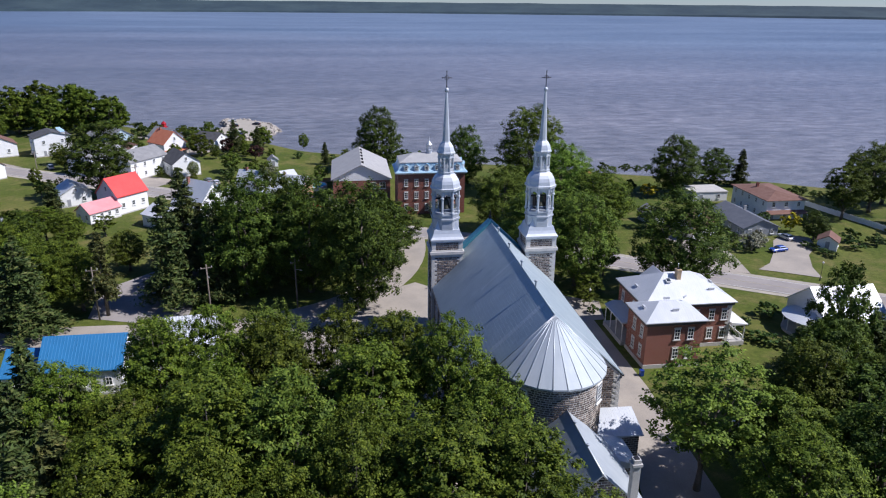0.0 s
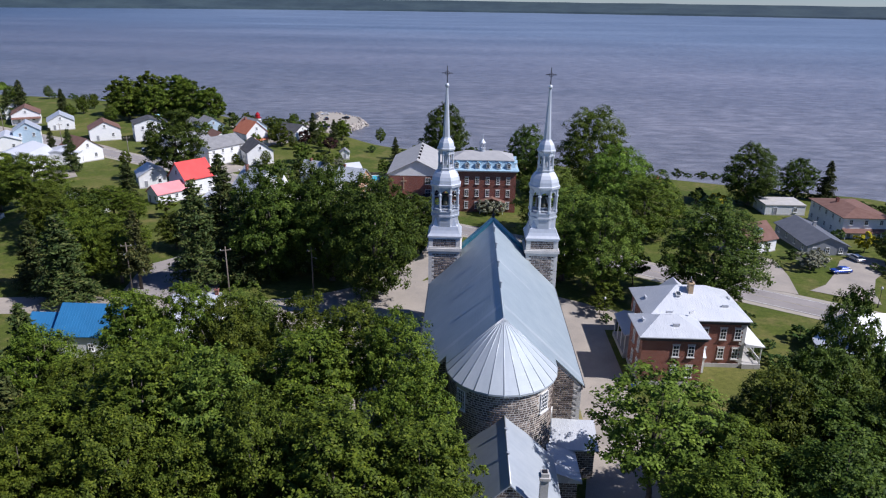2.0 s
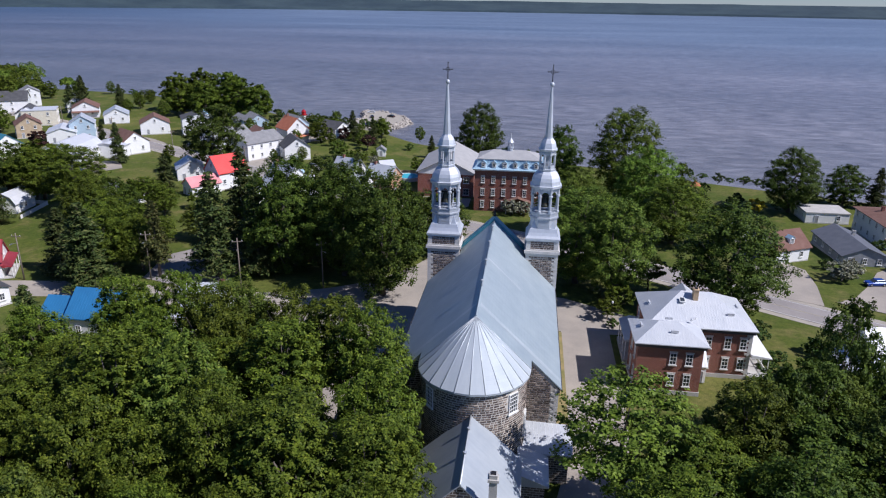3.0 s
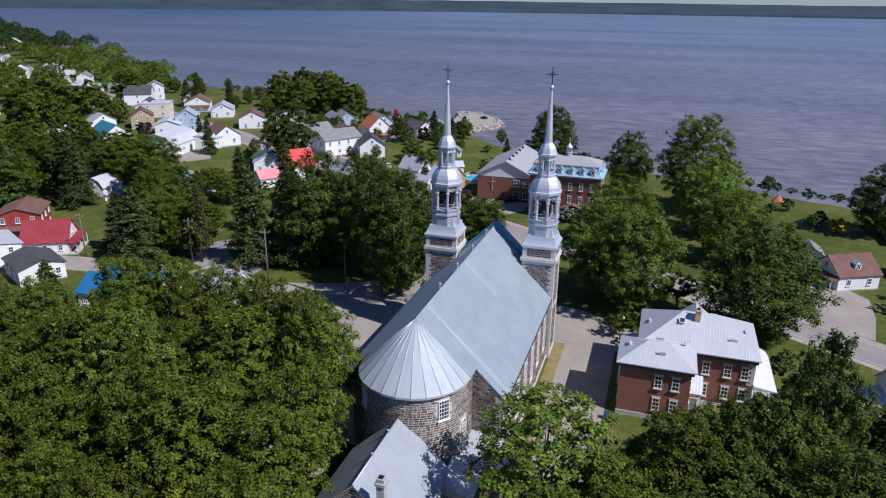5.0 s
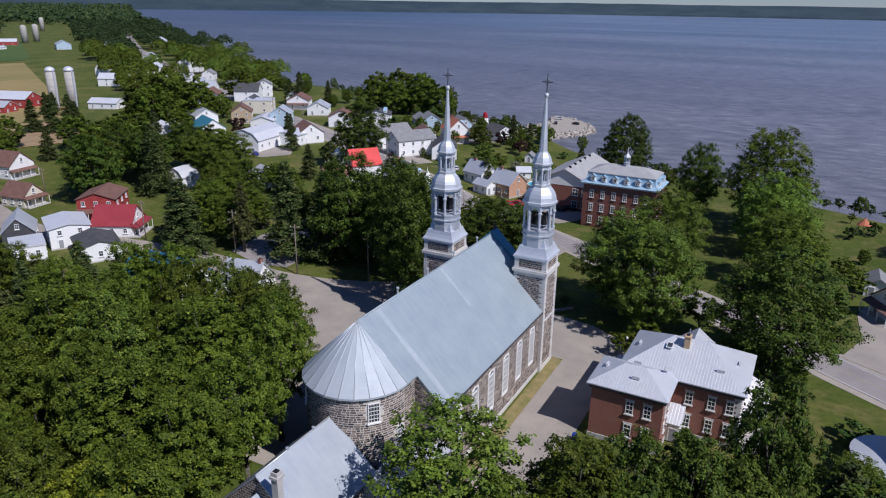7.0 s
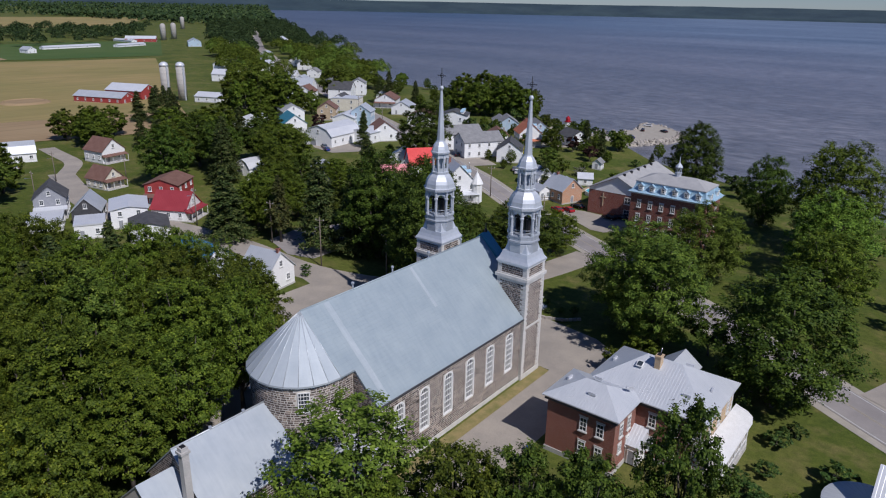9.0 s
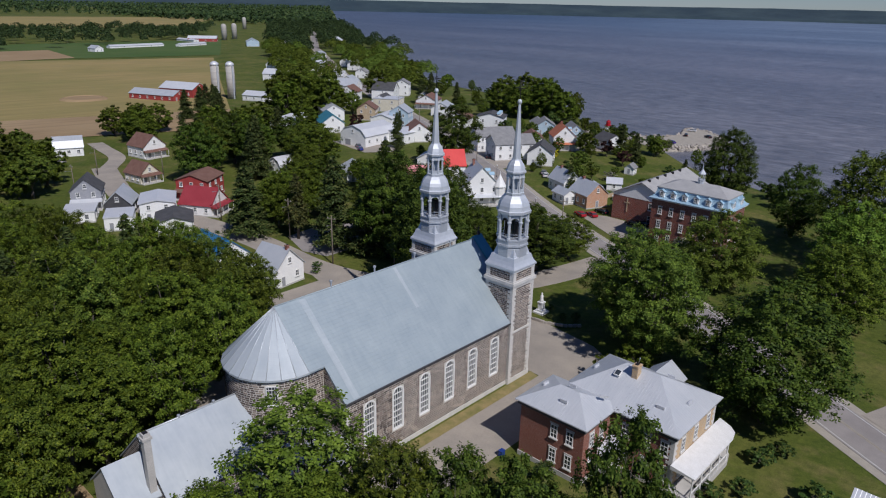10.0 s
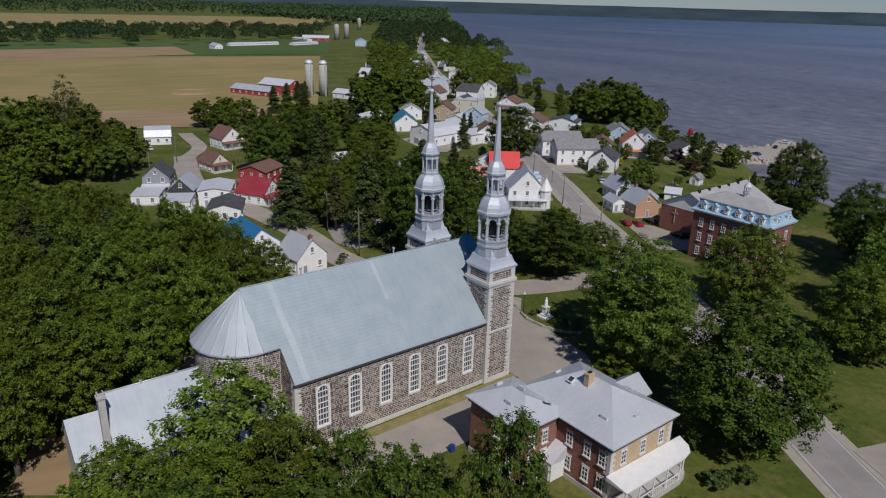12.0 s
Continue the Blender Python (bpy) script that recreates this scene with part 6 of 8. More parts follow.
# east of the rectory
house(102.8, 75.7, 0, 12, 19, 6.4, 1.3, M_WHITESIDE, M_SHINGLE_B, "white two-storey guest house with brown hip roof", wins=3, floors=2, hip=True, side_wins=5, over=0.7, chim=(-2, 3), porch=2.2)
house(92, 94.5, 0, 12, 9, 3.0, 0.4, M_WHITESIDE, M_CONCRETE, "flat-roofed white annex beside the guest house", "annex", "annex", flat=True, side_wins=2)
house(85, 59, 0, 9.8, 19, 2.9, 2.0, M_GREYSIDE, M_SLATEBLUE, "grey bungalow with dark blue-grey shingle roof", side_wins=4, wins=3, over=0.6, chim=(1.5, 2, M_CONCRETE))
house(67, 53.5, -62, 8.5, 10, 3.6, 3.2, M_WHITESIDE, M_SHINGLE_B, "white cottage with brown roof, dormers and gallery", dorm=1, dorm_sides=(1,), side_wins=2, porch=2.0)
house(62.5, 69, 0, 5, 7, 2.8, 1.6, M_WHITESIDE, M_SHINGLE_G, "white garage with grey roof", "garage", "garage", side_wins=1)
house(96.5, 38, -40, 4.5, 5, 2.5, 1.3, M_WHITESIDE, M_SHINGLE_B, "little white shed with brown roof", "garden_shed", "shed", side_wins=1, wins=1)
house(116, 24, -40, 9, 12, 3.2, 2.2, M_BRICK_DARK, M_SHINGLE_D, "dark brick bungalow with charcoal roof", side_wins=3)
house(67.5, -4.4, -90, 12, 12.5, 3.6, 4.6, M_WHITESIDE, M_RIBROOF, "white house with steep bright tin roof and curved gallery", wins=2, side_wins=3, door_side=1)


def farm():
    for x, y in ((-337, 147), (-330, 153.5)):
        s = thing("silo", "tall grey concrete stave silo with white dome", "silo", pose(x, y, -2.0), "farm silos")
        bm = fresh()
        lathe(bm, [(2.6, -0.3), (2.6, 20.5)], 24, 0, 0, 0, True)
        part("shaft", bm, M_SILO, s)
        bm = fresh()
        lathe(bm, [(2.75, 20.5), (2.6, 21.6), (1.9, 22.5), (0.9, 23.0), (0, 23.1)], 24, 0, 0, 0, True)
        part("dome", bm, M_RIBROOF, s)
        bm = fresh()
        box(bm, 2.5, 3.2, -0.4, 0.4, 0, 20.5)
        part("chute", bm, M_GREYRIB, s)
    for x, y in ((-913, 494), (-934, 524), (-1236, 731)):
        s = thing("silo", "distant grey concrete silo", "silo", pose(x, y, -2.0), "farm silos")
        bm = fresh()
        lathe(bm, [(4.0, -0.3), (4.0, 20), (3.4, 21.8), (2.0, 23), (0, 23.4)], 16, 0, 0, 0, True)
        part("shaft", bm, M_SILO, s)
    house(-357, 118, 112, 11, 34, 3.6, 2.6, M_REDSIDE, M_GREYRIB, "long red barn with grey tin roof", "barn", "barn", side_wins=6, wins=2)
    house(-362, 138, 112, 14, 26, 5.4, 3.4, M_REDSIDE, M_RIBROOF, "red barn with white tin roof", "barn", "barn", side_wins=4, wins=2)
    house(-310, 160, 112, 8, 14, 3.0, 1.8, M_WHITESIDE, M_RIBROOF, "low white farm shed", "barn", "barn", side_wins=3, wins=2)
    for x0, y0, x1, y1 in ((-811, 279, -822, 351), (-803, 363, -819, 408), (-927, 429, -882, 431)):
        house((x0 + x1) / 2, (y0 + y1) / 2, math.degrees(math.atan2(y1 - y0, x1 - x0)) - 90, 8, math.hypot(x1 - x0, y1 - y0), 2.4, 1.6, M_WHITESIDE, M_RIBROOF, "very long low white farm tunnel", "farm_tunnel", "barn", side_wins=2, wins=1)
    house(-890, 446, -40, 12, 40, 4.6, 3.4, M_REDSIDE, M_RIBROOF, "long red barn in the distance", "barn", "barn", side_wins=4)
    house(-766, 246, 100, 10, 14, 4, 3, M_WHITESIDE, M_GREYRIB, "distant pale gabled barn", "barn", "barn", side_wins=2)
    house(-772, 452, 60, 16, 24, 6, 4, M_BLUESIDE, M_GREYRIB, "distant pale blue farm building", "barn", "barn", side_wins=2)
    bm = fresh()
    lathe(bm, [(14, 0), (12, 1.1), (11, 1.3), (10.4, 0.9), (0, 0.8)], 40, -383, 84, 0)
    whole("manure_tank", bm, M_SOIL, "low round earth-banked basin beside the field", "tank", "", m=pose(0, 0, -2.0))


farm()


# ---- trees ----
def leaf_mesh(name, centres, normals, size, material, rng, lean=0.42, slim=0.55):
    """Many small folded leaves (four corners each) round the given centres."""
    n = len(centres)
    nrm = normals + rng.normal(0, lean, (n, 3))
    nrm /= np.linalg.norm(nrm, axis=1)[:, None] + 1e-9
    ref = rng.normal(0, 1, (n, 3))
    u = np.cross(nrm, ref)
    u /= np.linalg.norm(u, axis=1)[:, None] + 1e-9
    v = np.cross(nrm, u)
    s = size * rng.uniform(0.6, 1.3, (n, 1))
    fold = nrm * s * 0.18
    verts = np.stack([centres - u * s, centres - v * s * slim + fold, centres + u * s, centres + v * s * slim + fold], 1).reshape(-1, 3)
    me = bpy.data.meshes.new(name)
    me.vertices.add(4 * n)
    me.vertices.foreach_set("co", verts.ravel().astype(np.float32))
    me.loops.add(4 * n)
    me.loops.foreach_set("vertex_index", np.arange(4 * n, dtype=np.int32))
    me.polygons.add(n)
    me.polygons.foreach_set("loop_start", np.arange(0, 4 * n, 4, dtype=np.int32))
    me.update(calc_edges=True)
    me.materials.append(material)
    return me


def crown_points(rng, H, base, R, lobes, count, shape="round"):
    """Centres and outward directions of leaves on the skins of many lobes inside a crown."""
    cz, hz = (H + base) / 2, (H - base) / 2
    L = []
    tries = 0
    while len(L) < lobes and tries < 4000:
        tries += 1
        d = rng.normal(0, 1, 3)
        d /= np.linalg.norm(d)
        k = rng.uniform(0.22, 0.86) ** 0.5
        z = d[2] * hz * k
        wide = 1.0
        if shape == "dome":
            k = rng.uniform(0.3, 0.97) ** 0.5
            z = d[2] * hz * k
            wide = 1.08 if d[2] < 0 else 1.0
        if shape == "tall":
            wide = 0.85 + 0.15 * (1 - abs(d[2]))
        r = R * k * wide * (1.0 if d[2] < 0.2 else 1.0 - 0.15 * d[2])
        c = np.array([d[0] * r, d[1] * r, cz + z])
        rad = R * rng.uniform(0.17, 0.31)
        if all(np.linalg.norm(c - q) > 0.64 * (rad + s) for q, s in L):
            L.append((c, rad))
    tot = sum(r * r for _, r in L)
    C, N = [], []
    for c, r in L:
        m = max(10, int(count * r * r / tot))
        sub = max(4, m // 42)
        d = rng.normal(0, 1, (sub, 3))
        d[:, 2] = d[:, 2] * 0.8 + 0.42
        d /= np.linalg.norm(d, axis=1)[:, None]
        twig = c + d * r * rng.uniform(0.55, 1.08, (sub, 1)) * np.array([1, 1, 0.7])
        pick = rng.integers(0, sub, m)
        off = rng.normal(0, 1, (m, 3)) * r * np.array([0.19, 0.19, 0.15])
        p = twig[pick] + off
        C.append(p)
        out = p - np.array([0, 0, cz - hz * 0.3])
        out /= np.linalg.norm(out, axis=1)[:, None]
        N.append(d[pick] * 0.55 + out * 0.35 + np.array([0, 0, 0.5]))
    C = np.concatenate(C)
    k = R / np.percentile(np.hypot(C[:, 0], C[:, 1]), 98)
    C[:, :2] *= k
    L = [(np.array([c[0] * k, c[1] * k, c[2]]), r) for c, r in L]
    return C, np.concatenate(N), L


def trunk_bm(rng, H, base, r0, lobes):
    bm = fresh()
    pts = [Vector((0, 0, -0.3))]
    for i in range(1, 6):
        pts.append(Vector((rng.normal(0, 0.1) * i, rng.normal(0, 0.1) * i, H * 0.8 * i / 5)))
    for i in range(5):
        tube(bm, pts[i], pts[i + 1], r0 * (1 - i * 0.18) * (1.3 if i == 0 else 1), r0 * (1 - (i + 1) * 0.18), 8)
    for c, rad in sorted(lobes, key=lambda q: -q[1])[:14]:
        z0 = min(base * 0.8 + rng.uniform(0, 0.35) * (c[2] - base * 0.5), H * 0.7)
        z0 = max(z0, base * 0.7)
        k = z0 / (H * 0.8) * 5
        i = min(int(k), 4)
        a = pts[i].lerp(pts[i + 1], k - i)
        mid = a.lerp(Vector(c), 0.5) + Vector((0, 0, -0.3))
        tube(bm, a, mid, r0 * 0.38, r0 * 0.24, 6)
        tube(bm, mid, Vector(c), r0 * 0.24, r0 * 0.08, 5)
    return bm


KINDS = {}


def broadleaf(kind, name, label, seed, H, base, R, lobes, count, size, leaf, r0=0.35, shape="round", slim=0.55):
    rng = np.random.default_rng(seed)
    t = thing(name, label, "tree")
    C, N, L = crown_points(rng, H, base, R, lobes, count, shape)
    part("crown", leaf_mesh("crown", C, N, size, leaf, rng, slim=slim), None, t)
    part("trunk", trunk_bm(rng, H, base, r0, L), M_BARK, t)
    KINDS[kind] = [t, H, R, False]


def conifer(kind, name, label, seed, H, R, whorls, count, size, leaf, ragged=0.25, bare=0.1):
    rng = np.random.default_rng(seed)
    t = thing(name, label, "tree")
    bm = fresh()
    tube(bm, (0, 0, -0.3), (0, 0, H * 0.98), 0.3 + H * 0.006, 0.03, 8)
    C, N = [], []
    for i in range(whorls):
        f = (i + 0.3) / whorls
        z = H * (bare + (1 - bare) * f)
        reach = R * (1 - f) ** 0.8 * rng.uniform(1 - ragged, 1 + ragged * 0.4) + 0.25
        for k in range(6):
            a = rng.uniform(0, 2 * math.pi)
            rr = reach * rng.uniform(0.75, 1.1)
            end = np.array([rr * math.cos(a), rr * math.sin(a), z - rr * 0.22])
            st = np.array([0, 0, z + rr * 0.08])
            tube(bm, st, end, 0.06, 0.015, 4)
            m = max(4, int(count * (reach / R) / whorls / 6 * 1.9))
            u = rng.uniform(0.15, 1.03, (m, 1)) ** 0.7
            p = st + (end - st) * u + rng.normal(0, 1, (m, 3)) * (0.1 + 0.16 * reach * np.array([1, 1, 0.45]) * 0.6)
            C.append(p)
            N.append(np.tile([0.25 * math.cos(a), 0.25 * math.sin(a), 0.8], (m, 1)))
    part("crown", leaf_mesh("crown", np.concatenate(C), np.concatenate(N), size, leaf, rng, 0.6, 0.32), None, t)
    part("trunk", bm, M_BARK, t)
    KINDS[kind] = [t, H, R, False]


broadleaf("mapleA", "maple_tree", "broad green maple in full leaf", 11, 20, 5.0, 6.2, 120, 30000, 0.170, M_LEAF_A, 0.4)
broadleaf("mapleB", "maple_tree", "tall green maple with lumpy crown", 12, 21, 6.0, 5.4, 115, 29000, 0.170, M_LEAF_A, 0.38, "tall")
broadleaf("mapleC", "maple_tree", "spreading green maple in full leaf", 13, 18, 2.6, 6.6, 125, 30000, 0.175, M_LEAF_A, 0.42)
broadleaf("darkA", "maple_tree", "dense dark green maple", 14, 20, 2.2, 7.2, 135, 31000, 0.190, M_LEAF_B, 0.45)
broadleaf("domeA", "linden_tree", "wide domed green tree with leaves to the ground", 41, 20, 0.9, 7.4, 170, 40000, 0.180, M_LEAF_A, 0.42, "dome")
broadleaf("domeB", "maple_tree", "massive dark green maple with dense domed crown", 42, 20, 0.8, 7.4, 180, 42000, 0.185, M_LEAF_B, 0.45, "dome")
broadleaf("domeD", "ash_tree", "wide grey-green ash with dense feathery crown", 43, 20, 1.6, 7.2, 165, 40000, 0.185, M_LEAF_D, 0.42, "dome", 0.5)
broadleaf("darkB", "linden_tree", "round dense dark green tree", 15, 16, 1.8, 5.6, 100, 24000, 0.185, M_LEAF_B, 0.36)
broadleaf("birch", "birch_tree", "loose light green birch with open crown", 16, 18, 4.5, 5.2, 105, 15000, 0.160, M_LEAF_C, 0.26, "tall", 0.6)
broadleaf("ashA", "ash_tree", "grey-green ash with feathery crown", 17, 19, 2.6, 5.6, 105, 24000, 0.190, M_LEAF_D, 0.34, "tall", 0.5)
broadleaf("ashB", "ash_tree", "tall feathery ash in leaf", 18, 21, 2.4, 6.6, 120, 29000, 0.195, M_LEAF_D, 0.4, "round", 0.5)
broadleaf("smallA", "garden_tree", "small green garden tree", 19, 8, 2.0, 3.0, 30, 5000, 0.2, M_LEAF_A, 0.16)
broadleaf("farA", "village_tree", "green broadleaf tree among the houses", 20, 14, 1.4, 5.6, 74, 16000, 0.27, M_LEAF_A, 0.3, "dome")
broadleaf("farB", "village_tree", "full green broadleaf tree among the houses", 21, 14, 1.3, 5.4, 74, 16000, 0.27, M_LEAF_A, 0.3, "dome")
broadleaf("farC", "village_tree", "grey-green broadleaf tree among the houses", 22, 13, 2.8, 4.6, 50, 11000, 0.28, M_LEAF_D, 0.3)
broadleaf("paleA", "linden_tree", "broad light green tree in full leaf", 28, 19, 1.2, 7.5, 170, 40000, 0.180, M_LEAF_C, 0.4, "dome")
broadleaf("sparse", "dying_tree", "half-bare olive tree with dead upper branches", 29, 22, 4.0, 6.0, 60, 5200, 0.22, M_PINE, 0.42)
broadleaf("lime", "linden_tree", "yellow-green leafy tree at the wood's edge", 27, 17, 4.0, 5.5, 100, 19000, 0.170, M_LEAF_L, 0.32)
broadleaf("gold", "golden_shrub", "bright golden-yellow ornamental shrub", 23, 5, 0.8, 2.6, 22, 2200, 0.26, M_GOLD, 0.1)
broadleaf("blossom", "flowering_shrub", "pale flowering lilac-like shrub", 24, 5, 0.7, 2.8, 24, 2400, 0.24, M_BLOSSOM, 0.1)
broadleaf("bush", "garden_bush", "rounded green garden bush", 25, 3, 0.3, 1.8, 18, 1400, 0.22, M_HEDGE, 0.08)
broadleaf("plum", "purple_plum_tree", "small purple-leaved garden tree", 26, 7, 1.6, 3.2, 24, 2200, 0.34, M_PLUM, 0.16)
conifer("spruce", "spruce_tree", "tall dark green spruce", 31, 19, 3.6, 26, 7000, 0.36, M_NEEDLE)
conifer("pine", "pine_tree", "ragged olive-green pine with bare lower trunk", 32, 21, 4.2, 20, 6500, 0.42, M_PINE, 0.5, 0.25)
conifer("farspruce", "spruce_tree", "dark spruce among the houses", 33, 14, 2.8, 22, 5200, 0.32, M_NEEDLE)
conifer("column", "cedar_tree", "narrow columnar green cedar", 34, 7, 0.9, 16, 1200, 0.26, M_HEDGE, 0.1, 0.03)

TR = random.Random(5)


def plant(kind, x, y, h=None, r=None, turn=None, z=None):
    """A tree of that kind with its top at height h and crown radius r."""
    t, H, R, used = KINDS[kind]
    sz = (h or H * TR.uniform(0.88, 1.1)) / H
    sr = (r / R) if r else sz * TR.uniform(0.92, 1.08)
    m = pose(x, y, (ground_z(x, y) if z is None else z), 0, 0, TR.uniform(0, 360) if turn is None else turn) @ Matrix.Diagonal((sr, sr, sz, 1))
    if not used:
        KINDS[kind][3] = True
        t.matrix_basis = m
        return t
    return copy_thing(t, m @ Matrix.Diagonal((1 / t.scale.x, 1 / t.scale.y, 1 / t.scale.z, 1)))


# single trees that stand out
def grove(*rows):
    for k, x, y, h, r in rows:
        plant(k, x, y, h, r)


# river side, behind the convent
grove(("domeB", -13, 145, 24, 9.4), ("domeB", 16, 121.5, 20.7, 7.4), ("domeA", 36, 107, 29.2, 12), ("paleA", 39.5, 84, 21.6, 10), ("domeA", 43, 61, 17.5, 9.4), ("smallA", 58, 62, 7, 3.4),
      ("domeB", 85, 101, 19.6, 9), ("darkB", 104, 110, 13.5, 6.2), ("farspruce", 112.5, 108, 13.5, 3.2), ("darkB", 97, 44.3, 8, 3.8), ("ashB", 133.4, 70, 22, 9), ("ashA", 119, 63, 18, 6.4), ("ashB", 146, 80, 20, 9))
# before the towers and along the street
grove(("domeD", 16.8, 28, 21, 9.8), ("domeD", 23.6, 21, 21.5, 8.8), ("paleA", 17.6, 64, 18.4, 9.6), ("domeB", 45, 16, 22, 11), ("smallA", 32, 26, 8, 3.4))
# dark maples west of the towers
grove(("domeB", -23, 15, 26.5, 9.4), ("domeB", -33.5, 24.5, 25, 9.2), ("domeB", -46.5, 25, 26, 9.4), ("domeB", -40, 36, 23.5, 9), ("darkB", -16.5, 43, 15, 9), ("mapleC", -16, 56, 11, 6.5), ("darkA", -29, 36, 15, 6.6), ("darkA", -52, 40, 17, 6.4),
      ("mapleC", -27, 55, 12, 6.5), ("mapleC", -41, 52, 8.5, 5), ("darkB", -54, 55, 10, 5))
# spruces, pines and garden trees round the lot west of them
grove(("spruce", -61, 37, 25, 6), ("spruce", -60.5, 19.5, 23.5, 5.8), ("spruce", -52, 22, 20, 4.4), ("pine", -72.5, 17, 17.5, 3.8), ("spruce", -84, 9.5, 18.5, 6), ("pine", -56, 30, 19, 4), ("spruce", -94, 16, 15, 4.2),
      ("mapleC", -84, 19, 15, 6), ("mapleC", -90, 24, 14, 6), ("mapleC", -78, 20, 13, 5.2), ("mapleC", -75, 42, 9.5, 4.6), ("smallA", -67, 45, 7, 3.2), ("farspruce", -106, 84, 12, 3.4), ("mapleC", -94, 60, 9, 4.5), ("mapleA", -101, 64, 10, 5),
      ("farC", -108, 68, 8, 4), ("mapleC", -86, 34, 11, 5), ("mapleC", -96, 36, 14, 6.5), ("spruce", -92, 27, 14, 4.2), ("mapleA", -81, 33, 9, 4.5), ("darkB", -101, 49, 13, 6), ("smallA", -88, 68, 6, 3), ("darkB", -100, 106.5, 24.5, 10))
# large trees among the western gardens
grove(("darkB", -141, 28, 20.5, 8.5), ("mapleC", -152, 36, 19, 8), ("spruce", -133, 43, 20, 5), ("spruce", -139, 48, 21, 5.5), ("darkB", -146, 52, 19, 7.5), ("mapleA", -117, 57, 20, 9), ("mapleC", -108, 47, 15, 6.5), ("mapleC", -102, 38, 14, 6),
      ("darkB", -160, 52, 19, 8), ("mapleC", -136, 66, 16, 7.5), ("darkB", -150, 72, 17, 8), ("farA", -166, 64, 17, 8), ("farB", -178, 56, 16, 8), ("farspruce", -171, 44, 17, 4.5), ("farA", -186, 62, 15, 7))
grove(("farA", -196, 78, 15, 7.5), ("farspruce", -190, 92, 15, 4), ("farB", -204, 92, 15, 8), 
      ("farB", -236, 139, 25, 10.5), ("farB", -226, 148, 22, 9), ("farB", -247, 133, 22, 9.5), ("farA", -232, 127, 20, 9), ("farB", -250, 149, 20, 9), ("sparse", -235, -16, 27, 8), ("sparse", -214, -28, 22, 7), ("farA", -214, 74, 14, 7.5), ("farB", -137, 70, 17.5, 9.2), ("farA", -270, 222, 18, 9), ("farspruce", -268, 90, 15, 4.4), ("farspruce", -258, 93, 17, 4.6), ("farspruce", -262, 104, 16, 4.4), ("farspruce", -250, 99, 14, 4), ("farA", -243, 43, 13, 6.5), ("farA", -239, 52, 14, 7), ("farB", -240, 62, 13, 6.5), ("farspruce", -159, 136, 12, 2.2), ("plum", -181, 129, 9, 4.5), ("farspruce", -142, 118, 15, 3), ("farspruce", -316, 128, 12, 3.6), ("farspruce", -322, 136, 11, 3.4), ("farA", -222, 44, 13, 7), ("farB", -229, 48, 14, 7), ("farA", -212, 42, 12, 6), ("farspruce", -206, 56, 13, 3.4))
# tall trees at the west end of the wood
grove(("farB", -196, -40, 24, 9.5), ("farB", -178, -36, 22, 9), ("farA", -164, -32, 20, 8.5), ("farB", -184, -20, 20, 8), ("farA", -172, -9, 15, 7), ("farB", -212, -30, 22, 9), ("farA", -226, -12, 17, 8), ("farC", -158, -18, 15, 7), ("sparse", -200, -22, 27, 7))
# between sacristy, rectory and the south-east corner
grove(("birch", 17.5, -47, 20.8, 8), ("mapleB", 30.6, -46.5, 20.6, 5.2), ("darkB", 34.6, -42.6, 20, 4.8), ("darkB", 39.6, -38.4, 19.6, 5), ("mapleA", 25.5, -51.5, 16.5, 6), ("spruce", 38.5, -33.5, 15.5, 4.2), ("darkB", 46.3, -31.4, 24, 4.8),
      ("darkB", 38, -48, 17.5, 6.4), ("darkA", 33, -58, 18.5, 7.5), ("mapleA", 21, -60, 17.5, 6.2), ("ashA", 44.5, -36, 16, 5), ("darkA", 46, -46.5, 19, 7.4), ("spruce", 54, -29.5, 15, 4.6), ("darkB", 56, -38, 18, 7))
grove(("darkA", 58, -50, 19, 8), ("mapleB", 55.5, -22, 11, 4.4), ("darkA", 66, -31, 15, 7), ("darkA", 68, -42, 20, 8), ("ashA", 76, -18, 14, 6), ("darkA", 78, -26, 20, 8), ("darkB", 84, -12, 16, 6.5), ("darkA", 90, -22, 18, 8),
      ("darkA", 88, -40, 19, 8), ("darkA", 47, -62, 18.5, 8))
# close beside the apse, west side
grove(("mapleA", -13.4, -38.5, 22.5, 5.4), ("mapleB", -19.5, -31.5, 20.5, 5.6), ("mapleC", -27, -28, 19.5, 5.6), ("ashB", -36.5, -25.5, 20, 5.4), ("mapleA", -43.5, -27.5, 21, 5.2), ("mapleB", -50, -31.5, 21.5, 5), ("ashA", -52.5, -25.5, 18.5, 4.6), ("mapleA", -60, -37.5, 18.5, 5), ("ashA", -38, -17.5, 14, 4.6), ("mapleA", -10.2, -48.5, 20.5, 5.4), ("mapleB", -8.4, -58, 19.5, 5.6), ("mapleC", -6.5, -67, 19, 5.8))

